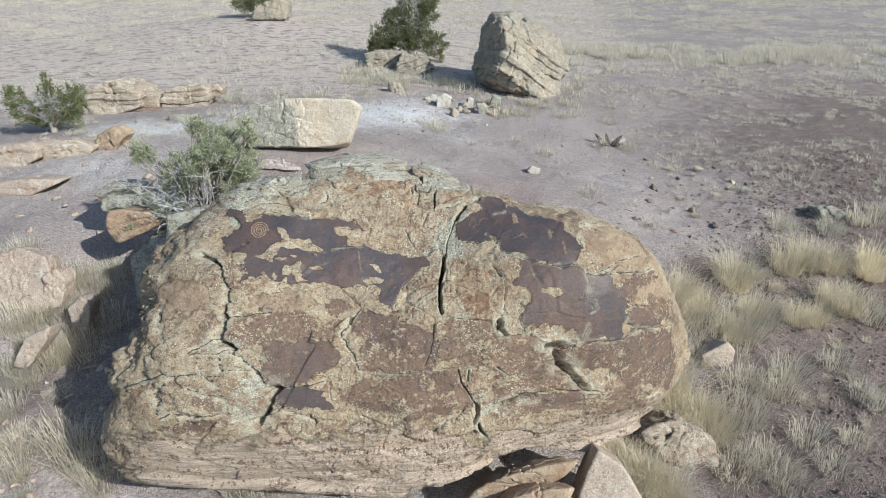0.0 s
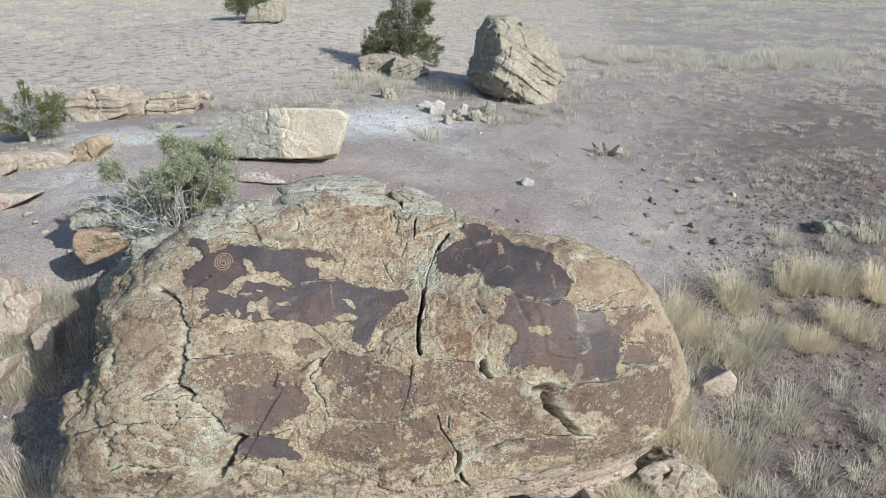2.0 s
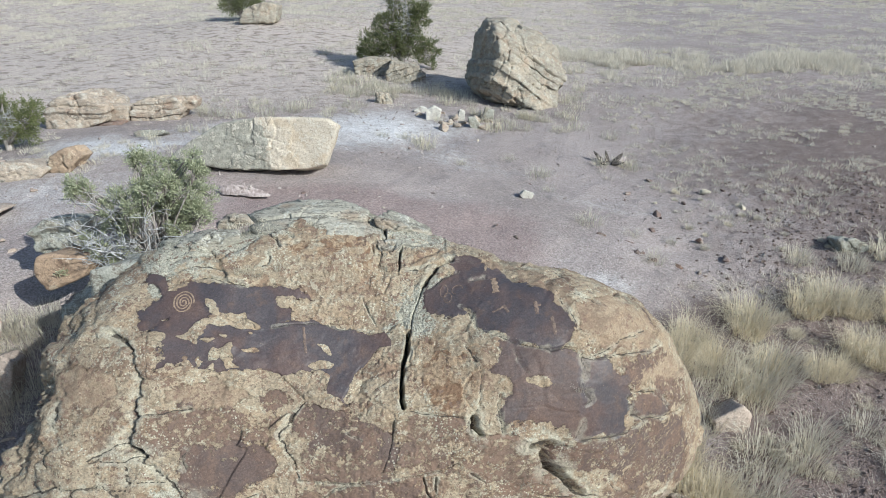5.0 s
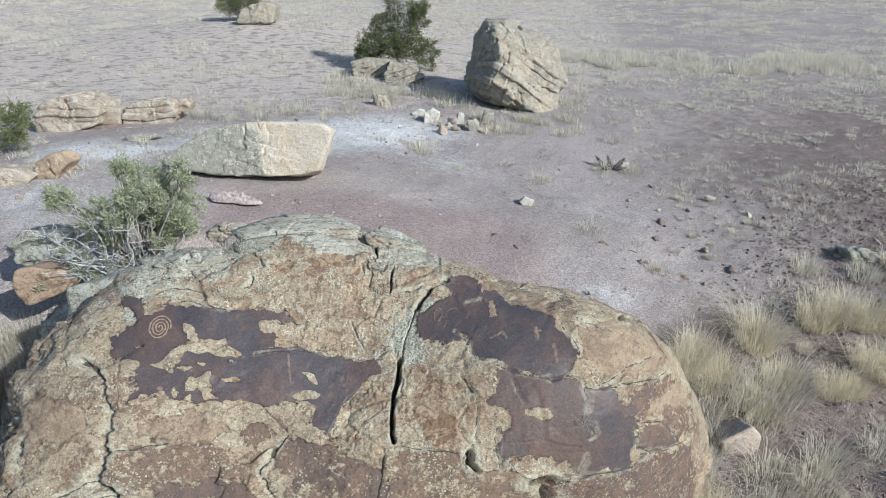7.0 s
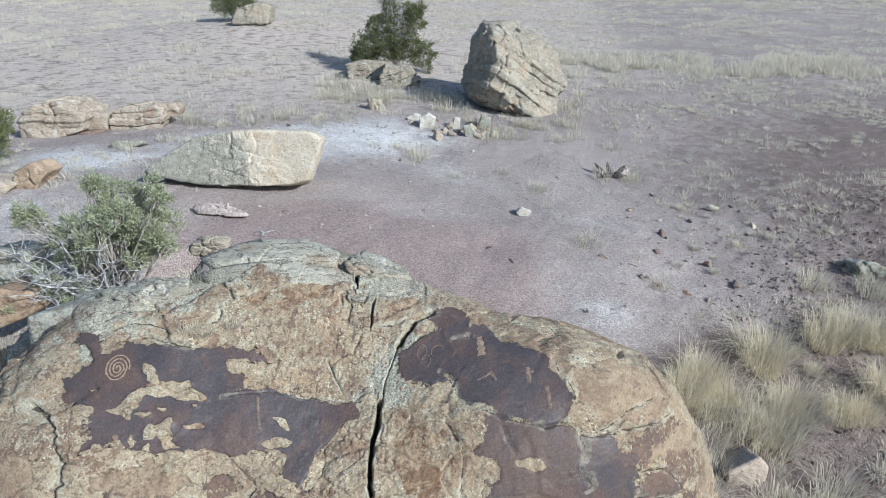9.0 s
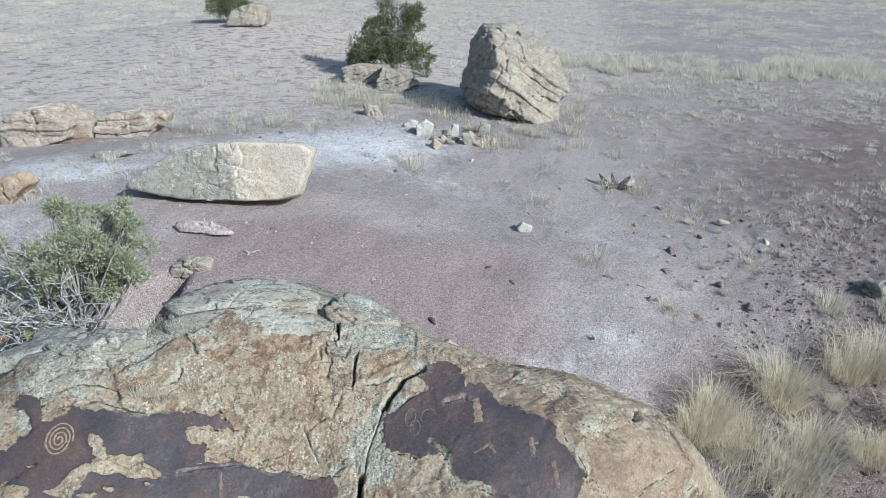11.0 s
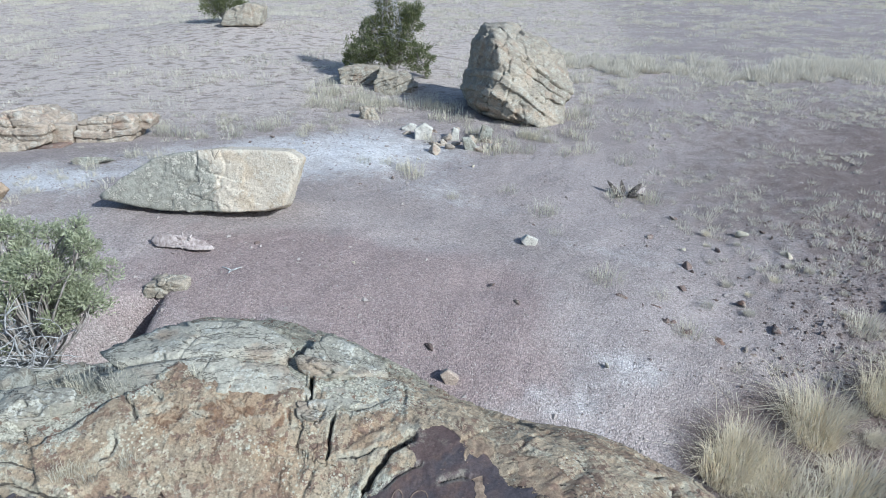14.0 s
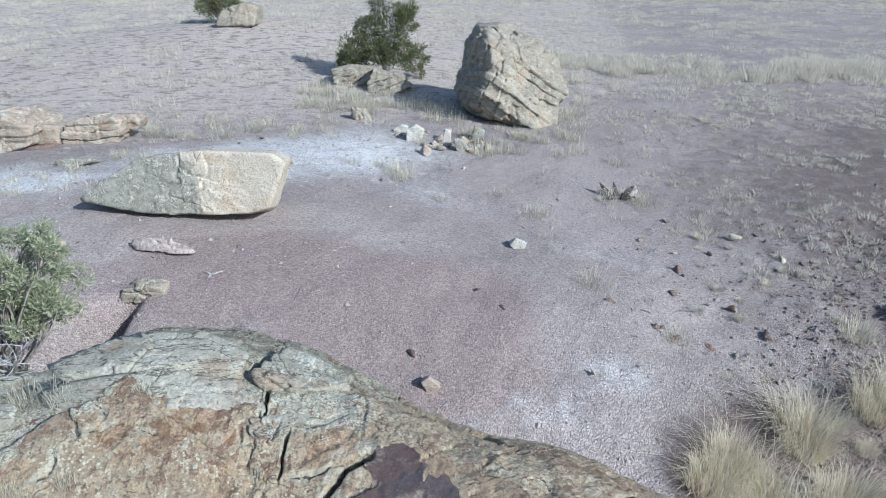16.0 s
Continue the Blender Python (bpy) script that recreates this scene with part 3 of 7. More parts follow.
crack(0.022, 0.04, (0.812, -0.091), (0.827, -0.156))
crack(0.014, 0.03, (0.992, -0.138), (1.034, -0.2))
crack(0.09, 0.12, (0.684, -0.21), (0.759, -0.192), (0.768, -0.198))
crack(0.09, 0.13, (0.737, -0.22), (0.782, -0.282), (0.85, -0.319))
crack(0.08, 0.12, (0.85, -0.319), (0.912, -0.363), (0.97, -0.408))
crack(0.02, 0.05, (0.223, -0.387), (0.244, -0.458), (0.302, -0.526), (0.362, -0.609))
crack(0.02, 0.04, (0.285, -0.385), (0.285, -0.454))
crack(0.06, 0.14, (0.362, -0.609), (0.363, -0.658), (0.34, -0.71))
crack(0.05, 0.14, (0.376, -0.721), (0.411, -0.786), (0.455, -0.813))
crack(0.09, 0.12, (0.538, -0.576), (0.634, -0.517), (0.706, -0.495))
crack(0.03, 0.08, (0.419, -0.616), (0.536, -0.566))
crack(0.022, 0.06, (0.702, -0.488), (0.828, -0.447), (0.967, -0.416), (1.03, -0.41))
crack(0.014, 0.025, (1.027, -0.293), (1.059, -0.335), (1.116, -0.369))
crack(0.016, 0.03, (1.365, -0.172), (1.381, -0.265), (1.365, -0.336))
crack(0.02, 0.05, (1.194, -0.519), (1.269, -0.444), (1.279, -0.378), (1.351, -0.341))
crack(0.016, 0.04, (0.442, -0.356), (0.518, -0.399))
crack(0.012, 0.02, (-0.142, -0.184), (-0.079, -0.217))
crack(0.014, 0.03, (-0.103, 0.482), (-0.08, 0.42), (-0.046, 0.372))
crack(0.012, 0.02, (-0.459, 0.267), (-0.385, 0.296), (-0.282, 0.334), (-0.208, 0.307), (-0.13, 0.333), (0.042, 0.312))
crack(0.02, 0.04, (-0.452, 0.716), (-0.418, 0.687))
crack(0.02, 0.05, (-0.508, 0.707), (-0.471, 0.649), (-0.452, 0.632))
crack(0.022, 0.05, (-0.684, 0.411), (-0.661, 0.425), (-0.595, 0.419), (-0.555, 0.422))
crack(0.016, 0.035, (-0.484, 0.579), (-0.472, 0.568), (-0.476, 0.54), (-0.496, 0.51))
crack(0.016, 0.035, (-0.681, 0.575), (-0.659, 0.532), (-0.642, 0.485))
crack(0.014, 0.03, (-0.765, 0.464), (-0.702, 0.502), (-0.658, 0.523))
crack(0.014, 0.03, (-0.752, 0.427), (-0.687, 0.457), (-0.621, 0.466))
crack(0.014, 0.03, (-0.435, 0.641), (-0.374, 0.672), (-0.285, 0.672))
crack(0.014, 0.03, (-0.472, 0.734), (-0.38, 0.742), (-0.314, 0.782))
crack(0.02, 0.04, (-0.081, 0.735), (-0.069, 0.708), (-0.008, 0.686))
crack(0.025, 0.05, (0.058, 0.747), (0.076, 0.761), (0.134, 0.753), (0.229, 0.801))
crack(0.025, 0.05, (0.063, 0.74), (0.062, 0.695), (0.062, 0.614))
crack(0.02, 0.04, (0.078, 0.613), (0.152, 0.613), (0.264, 0.637))
crack(0.02, 0.05, (0.394, 0.512), (0.441, 0.524), (0.486, 0.51))
crack(0.025, 0.05, (0.838, 0.494), (0.858, 0.464), (0.943, 0.488))
crack(0.03, 0.06, (0.926, 0.445), (0.894, 0.4), (0.857, 0.369), (0.913, 0.369))
crack(0.02, 0.05, (0.618, 0.582), (0.626, 0.562), (0.653, 0.543))
patch('varnish', 1, (-0.83, 0.385), (-0.807, 0.398), (-0.771, 0.389), (-0.751, 0.351), (-0.722, 0.37), (-0.697, 0.397), (-0.597, 0.398), (-0.552, 0.409), (-0.485, 0.444), (-0.426, 0.445), (-0.364, 0.449), (-0.317, 0.431), (-0.41, 0.423), (-0.461, 0.405), (-0.465, 0.371), (-0.413, 0.361), (-0.408, 0.322), (-0.459, 0.276), (-0.434, 0.283), (-0.337, 0.329), (-0.27, 0.329), (-0.192, 0.31), (-0.114, 0.329), (-0.009, 0.306), (0.07, 0.24), (-0.008, 0.236), (-0.065, 0.198), (-0.104, 0.133), (-0.136, 0.053), (-0.149, -0.057), (-0.246, -0.005), (-0.24, 0.077), (-0.307, 0.116), (-0.345, 0.086), (-0.402, 0.062), (-0.456, 0.086), (-0.549, 0.072), (-0.601, 0.077), (-0.647, 0.067), (-0.677, 0.082), (-0.715, 0.065), (-0.742, 0.042), (-0.74, 0.148), (-0.746, 0.176), (-0.794, 0.207), (-0.814, 0.251), (-0.783, 0.292), (-0.773, 0.329))
patch('varnish', 1, (0.325, 0.69), (0.415, 0.70), (0.425, 0.607), (0.446, 0.551), (0.509, 0.57), (0.545, 0.542), (0.543, 0.478), (0.581, 0.447), (0.612, 0.399), (0.631, 0.362), (0.653, 0.318), (0.685, 0.278), (0.698, 0.239), (0.692, 0.19), (0.682, 0.158), (0.638, 0.16), (0.571, 0.18), (0.517, 0.2), (0.461, 0.233), (0.417, 0.246), (0.396, 0.289), (0.381, 0.331), (0.346, 0.338), (0.288, 0.343), (0.232, 0.365), (0.196, 0.407), (0.199, 0.516), (0.216, 0.497), (0.26, 0.54), (0.32, 0.572), (0.306, 0.639))
patch('varnish', 0.82, (0.451, 0.23), (0.519, 0.196), (0.582, 0.171), (0.654, 0.145), (0.724, 0.135), (0.76, 0.123), (0.826, 0.142), (0.842, 0.119), (0.868, 0.076), (0.914, 0.062), (0.943, 0.032), (0.956, -0.028), (0.983, -0.125), (0.873, -0.159), (0.825, -0.156), (0.793, -0.121), (0.731, -0.128), (0.691, -0.119), (0.617, -0.106), (0.549, -0.133), (0.516, -0.094), (0.517, -0.023), (0.535, 0.028), (0.511, 0.068), (0.476, 0.083), (0.485, 0.14))
patch('varnish', 1, (0.735, 0.122), (0.815, 0.129), (0.875, 0.073), (0.942, 0.019), (0.96, -0.065), (0.969, -0.128), (0.849, -0.158), (0.796, -0.055), (0.789, 0.016))
patch('varnish', 0.72, (-0.69, -0.234), (-0.674, -0.217), (-0.628, -0.23), (-0.581, -0.208), (-0.513, -0.2), (-0.445, -0.233), (-0.422, -0.291), (-0.46, -0.343), (-0.548, -0.389), (-0.629, -0.397), (-0.67, -0.382), (-0.696, -0.33), (-0.7, -0.281))
patch('varnish', 0.9, (-0.685, -0.414), (-0.665, -0.406), (-0.559, -0.412), (-0.523, -0.444), (-0.499, -0.495), (-0.473, -0.554), (-0.528, -0.559), (-0.604, -0.526), (-0.645, -0.484), (-0.68, -0.47))
patch('varnish', 0.62, (-0.365, -0.086), (-0.3, -0.068), (-0.147, -0.085), (-0.017, -0.153), (0.095, -0.216), (0.079, -0.294), (-0.0, -0.342), (-0.079, -0.279), (-0.174, -0.292), (-0.294, -0.241), (-0.349, -0.178))
patch('varnish', 0.6, (-0.18, -0.408), (0.049, -0.373), (0.215, -0.397), (0.189, -0.507), (0.12, -0.54), (-0.017, -0.5), (-0.147, -0.495))
patch('varnish', 0.55, (0.112, -0.231), (0.267, -0.211), (0.344, -0.253), (0.345, -0.348), (0.181, -0.365), (0.111, -0.309))
patch('varnish', 0.65, (-0.335, -0.548), (-0.15, -0.586), (-0.136, -0.621), (-0.282, -0.597))
patch('varnish', 0.65, (0.085, -0.59), (0.194, -0.606), (0.18, -0.671), (0.087, -0.656))
patch('varnish', 0.62, (0.858, -0.179), (0.985, -0.14), (1.143, -0.073), (1.314, 0.044), (1.416, -0.186), (1.452, -0.277), (1.249, -0.302), (1.027, -0.293), (0.917, -0.287), (0.808, -0.277), (0.755, -0.224))
patch('varnish', 0.7, (0.747, -0.492), (0.911, -0.44), (0.975, -0.46), (0.889, -0.528), (0.777, -0.531))
patch('varnish', 0.72, (0.963, -0.001), (1.018, 0.041), (1.101, 0.051), (1.169, -0.008), (1.022, -0.059))
patch('varnish', 0.6, (0.874, 0.102), (0.995, 0.186), (1.099, 0.199), (1.045, 0.152), (0.97, 0.112), (0.971, 0.052))
patch('varnish', 0.55, (1.066, 0.079), (1.215, 0.119), (1.315, 0.06), (1.143, -0.005))
patch('varnish', 0.66, (0.995, 0.44), (1.017, 0.297), (0.995, 0.363))
patch('varnish', 0.62, (-0.969, -0.468), (-0.937, -0.464), (-0.897, -0.467), (-0.85, -0.485), (-0.869, -0.518), (-0.923, -0.525), (-0.96, -0.506))
patch('varnish', 0.55, (-0.858, -0.113), (-0.828, -0.085), (-0.788, -0.087), (-0.792, -0.132), (-0.831, -0.145))
patch('varnish', 0.6, (-0.711, -0.054), (-0.676, -0.04), (-0.658, -0.065), (-0.692, -0.077))
patch('varnish', 0.6, (-0.484, -0.03), (-0.432, -0.01), (-0.394, -0.039), (-0.429, -0.086), (-0.474, -0.073))
patch('varnish', 0.55, (-0.791, -0.15), (-0.734, -0.112), (-0.678, -0.126), (-0.701, -0.161), (-0.732, -0.194), (-0.794, -0.195))
patch('varnish', 0.55, (-0.658, -0.09), (-0.571, -0.077), (-0.451, -0.116), (-0.509, -0.174), (-0.613, -0.193), (-0.665, -0.163))
patch('varnish', 0.6, (-0.52, 0.217), (-0.434, 0.26), (-0.433, 0.19), (-0.519, 0.172))
patch('varnish', 0.53, (0.475, -0.228), (0.659, -0.237), (0.822, -0.307), (0.967, -0.416), (1.03, -0.41), (1.299, -0.32), (1.343, -0.416), (1.105, -0.525), (0.777, -0.582), (0.568, -0.648), (0.44, -0.53), (0.442, -0.356))
patch('varnish', 0.53, (-0.325, -0.404), (-0.15, -0.405), (0.217, -0.378), (0.323, -0.544), (0.305, -0.677), (0.052, -0.701), (-0.221, -0.64), (-0.341, -0.575), (-0.411, -0.496))
patch('varnish', 0.55, (-0.321, -0.24), (-0.143, -0.293), (0.079, -0.309), (0.082, -0.39), (-0.15, -0.405), (-0.316, -0.372))
patch('varnish', 0.53, (0.353, -0.207), (0.559, -0.175), (0.676, -0.205), (0.685, -0.296), (0.438, -0.34), (0.332, -0.269))
patch('varnish', 0.52, (-0.776, -0.083), (-0.674, -0.09), (-0.429, -0.116), (-0.409, -0.204), (-0.513, -0.2), (-0.681, -0.211), (-0.738, -0.228))
patch('varnish', 0.52, (0.141, -0.104), (0.377, -0.122), (0.413, -0.197), (0.267, -0.211), (0.126, -0.215))
patch('varnish', 0.6, (0.965, -0.103), (1.32, 0.031), (1.185, -0.35), (1.021, -0.233))
patch('bare', 1, (-0.661, 0.342), (-0.637, 0.335), (-0.629, 0.316), (-0.633, 0.302), (-0.645, 0.307))
patch('bare', 1, (-0.713, 0.183), (-0.695, 0.192), (-0.678, 0.2), (-0.665, 0.228), (-0.647, 0.248), (-0.631, 0.259), (-0.597, 0.27), (-0.571, 0.279), (-0.545, 0.274), (-0.527, 0.27), (-0.495, 0.25), (-0.521, 0.239), (-0.548, 0.237), (-0.58, 0.248), (-0.612, 0.244), (-0.631, 0.24), (-0.645, 0.217), (-0.654, 0.189), (-0.654, 0.158), (-0.667, 0.153), (-0.673, 0.173), (-0.694, 0.166), (-0.71, 0.17))
patch('bare', 1, (-0.631, 0.272), (-0.599, 0.292), (-0.552, 0.296), (-0.544, 0.281), (-0.59, 0.28), (-0.625, 0.26))
patch('bare', 1, (-0.603, 0.217), (-0.582, 0.219), (-0.589, 0.203), (-0.606, 0.204))
patch('bare', 1, (-0.641, 0.179), (-0.62, 0.19), (-0.628, 0.172))
patch('bare', 1, (-0.628, 0.127), (-0.615, 0.148), (-0.598, 0.141), (-0.604, 0.114), (-0.624, 0.109))
patch('bare', 1, (-0.593, 0.143), (-0.58, 0.171), (-0.565, 0.184), (-0.556, 0.162), (-0.563, 0.137), (-0.567, 0.104), (-0.548, 0.081), (-0.581, 0.079), (-0.586, 0.101))
patch('bare', 1, (-0.559, 0.158), (-0.538, 0.167), (-0.513, 0.172), (-0.5, 0.161), (-0.517, 0.145), (-0.547, 0.136))
patch('bare', 1, (-0.668, 0.117), (-0.651, 0.138), (-0.641, 0.111), (-0.648, 0.073), (-0.661, 0.069))
patch('bare', 1, (-0.706, 0.065), (-0.697, 0.111), (-0.683, 0.122), (-0.669, 0.084), (-0.674, 0.055), (-0.703, 0.045))
patch('bare', 1, (-0.636, 0.301), (-0.618, 0.308), (-0.614, 0.292), (-0.635, 0.29))
patch('bare', 1, (-0.761, 0.239), (-0.734, 0.246), (-0.737, 0.227))
patch('bare', 1, (-0.626, 0.075), (-0.608, 0.093), (-0.611, 0.067))
patch('bare', 1, (-0.435, 0.056), (-0.383, 0.071), (-0.345, 0.089), (-0.319, 0.08), (-0.292, 0.097), (-0.24, 0.077), (-0.246, 0.034), (-0.287, 0.013), (-0.33, 0.025), (-0.399, 0.03))
patch('bare', 1, (-0.333, 0.117), (-0.277, 0.138), (-0.223, 0.135), (-0.242, 0.121), (-0.311, 0.104))
patch('bare', 1, (-0.542, 0.228), (-0.52, 0.226), (-0.528, 0.206))
patch('bare', 1, (-0.292, 0.216), (-0.255, 0.215), (-0.243, 0.182), (-0.266, 0.193))
patch('bare', 1, (-0.438, 0.413), (-0.377, 0.422), (-0.326, 0.417), (-0.309, 0.382), (-0.338, 0.332), (-0.388, 0.328), (-0.409, 0.362), (-0.438, 0.38))
patch('bare', 1, (-0.807, 0.367), (-0.782, 0.357), (-0.769, 0.33), (-0.783, 0.307), (-0.803, 0.319))
patch('bare', 1, (0.396, 0.289), (0.369, 0.367), (0.391, 0.357), (0.42, 0.289), (0.45, 0.236), (0.428, 0.235))
patch('bare', 1, (0.316, 0.337), (0.262, 0.34), (0.219, 0.332), (0.203, 0.362), (0.275, 0.354))
patch('bare', 1, (0.514, 0.04), (0.539, 0.033), (0.541, 0.002), (0.527, -0.037), (0.519, -0.08), (0.509, -0.036))
patch('bare', 1, (0.581, 0.048), (0.646, 0.054), (0.675, 0.032), (0.637, 0.011), (0.599, 0.024))
patch('orange', 1.0, (-0.424, 0.648), (-0.372, 0.688), (-0.303, 0.716), (-0.192, 0.787), (-0.066, 0.756), (0.033, 0.706), (-0.097, 0.676), (-0.187, 0.664), (-0.303, 0.626), (-0.397, 0.603))
patch('orange', 0.7, (-0.344, 0.816), (-0.175, 0.925), (-0.073, 0.88), (0.016, 0.731), (-0.192, 0.793), (-0.303, 0.716))
patch('orange', 0.75, (-0.186, 0.623), (-0.097, 0.67), (0.034, 0.664), (0.019, 0.619), (-0.098, 0.628), (-0.161, 0.588))
patch('orange', 0.7, (0.099, 0.698), (0.27, 0.77), (0.28, 0.684), (0.169, 0.588), (0.118, 0.605))
patch('orange', 0.85, (0.188, 0.224), (0.313, 0.194), (0.394, 0.092), (0.423, -0.055), (0.32, -0.087), (0.208, -0.024))
patch('orange', 0.6, (-0.331, -0.035), (-0.15, -0.043), (0.047, -0.135), (-0.049, -0.169), (-0.268, -0.117))
patch('gold', 1, (0.426, 0.669), (0.675, 0.49), (0.676, 0.349), (0.701, 0.246), (0.67, 0.305), (0.632, 0.375), (0.577, 0.477), (0.558, 0.59), (0.447, 0.559))
patch('gold', 1, (0.694, 0.345), (0.772, 0.317), (0.949, 0.38), (1.009, 0.294), (1.033, 0.214), (0.886, 0.163), (0.764, 0.141), (0.708, 0.158), (0.702, 0.226))
patch('gold', 0.9, (0.437, 0.143), (0.485, 0.124), (0.478, 0.083), (0.497, 0.027), (0.495, -0.037), (0.443, 0.027), (0.406, 0.091))
patch('gold', 0.9, (0.874, 0.102), (0.964, 0.054), (1.066, 0.079), (1.278, 0.166), (1.13, 0.214), (1.005, 0.137))
patch('gold', 0.8, (1.136, -0.061), (1.314, 0.044), (1.295, -0.29))
patch('gold', 0.7, (-1.058, 0.051), (-0.929, 0.08), (-0.805, 0.05), (-0.78, -0.04), (-0.872, -0.08), (-0.951, -0.068))
patch('gold', 0.7, (-0.746, 0.004), (-0.633, 0.031), (-0.518, 0.026), (-0.473, -0.044), (-0.625, -0.09), (-0.736, -0.088))
patch('mint', 1, (-0.937, 0.553), (-0.56, 0.818), (-0.247, 1.061), (0.1, 0.961), (0.375, 0.839), (0.299, 0.72), (-0.164, 0.854), (-0.391, 0.776), (-0.53, 0.599), (-0.681, 0.445), (-0.811, 0.357))
patch('mint', 0.9, (0.121, 0.488), (0.262, 0.633), (0.29, 0.517), (0.216, 0.397), (0.316, 0.301), (0.171, 0.295))
patch('mint', 0.8, (-0.764, -0.281), (-0.677, -0.399), (-0.765, -0.503), (-0.807, -0.375))
patch('mint', 0.4, (-0.926, 0.326), (-0.822, 0.405), (-0.921, -0.073), (-0.998, -0.221), (-1.07, -0.322), (-1.037, -0.212), (-0.98, 0.071))
patch('mint', 0.6, (-0.376, -0.368), (0.048, -0.367), (0.28, -0.367), (-0.144, -0.425))
patch('mint', 1.3, (0.375, -0.556), (0.538, -0.533), (0.529, -0.573), (0.405, -0.631))
patch('mint', 0.7, (0.544, -0.135), (0.814, -0.131), (0.744, -0.182), (0.557, -0.19))
patch('fresh', 1, (-1.122, -0.441), (-0.982, -0.51), (-0.785, -0.609), (-0.47, -0.696), (0.052, -0.77), (0.377, -0.895), (0.619, -0.786), (1.096, -0.575), (1.437, -0.357), (1.661, -0.508), (1.317, -0.817), (0.361, -1.164), (0.053, -1.489), (-0.652, -1.3), (-1.233, -0.668))
patch('mint', 0.5, (-0.95, 0.5), (-0.83, 0.42), (-0.79, 0.3), (-0.84, 0.2), (-0.9, 0.1), (-1.0, -0.1), (-1.1, -0.1), (-1.05, 0.2))
patch('mint', 0.9, (0.12, 0.48), (0.2, 0.5), (0.27, 0.42), (0.3, 0.33), (0.2, 0.31), (0.1, 0.3), (0.04, 0.32))


def way(a, b):
    """The direction from the boulder's centre that lies a radians to the right of, and b above, the middle of its face."""
    th = np.hypot(a, b) + 1e-9
    return np.cos(th)[:, None] * AXIS + (np.sin(th) / th)[:, None] * (a[:, None] * SIDE + b[:, None] * OVER)


def reach(d):
    x, y, z = d.T
    total, k = 0, 0
    for i in range(7):
        for j in range(7 - i):
            for m in (0, 1):
                if i + j + m <= 6:
                    total = total + SHAPE[k] * x ** i * y ** j * z ** m
                    k += 1
    return 1 / np.sqrt(np.clip(total, 0.05, 4))


def to_line(a, b, line, reach_out=0.2):
    """How far each point lies from a broken line; 9 where it is further than reach_out."""
    best = np.full(len(a), 9.0)
    (lo_a, lo_b), (hi_a, hi_b) = line.min(0) - reach_out, line.max(0) + reach_out
    near = np.nonzero((a > lo_a) & (a < hi_a) & (b > lo_b) & (b < hi_b))[0]
    pa, pb, got = a[near], b[near], best[near]
    for (x0, y0), (x1, y1) in zip(line[:-1], line[1:]):
        ux, uy = x1 - x0, y1 - y0
        k = np.clip(((pa - x0) * ux + (pb - y0) * uy) / (ux * ux + uy * uy + 1e-12), 0, 1)
        got = np.minimum(got, np.hypot(pa - x0 - k * ux, pb - y0 - k * uy))
    best[near] = got
    return best


def inside(a, b, outline):
    odd = np.zeros(len(a), bool)
    near = np.nonzero((a >= outline[:, 0].min()) & (a <= outline[:, 0].max()) & (b >= outline[:, 1].min()) & (b <= outline[:, 1].max()))[0]
    pa, pb, cut = a[near], b[near], odd[near]
    for (x0, y0), (x1, y1) in zip(outline, np.roll(outline, -1, 0)):
        cut ^= ((y0 > pb) != (y1 > pb)) & (pa < (x1 - x0) * (pb - y0) / (y1 - y0 + 1e-12) + x0)
    odd[near] = cut
    return odd


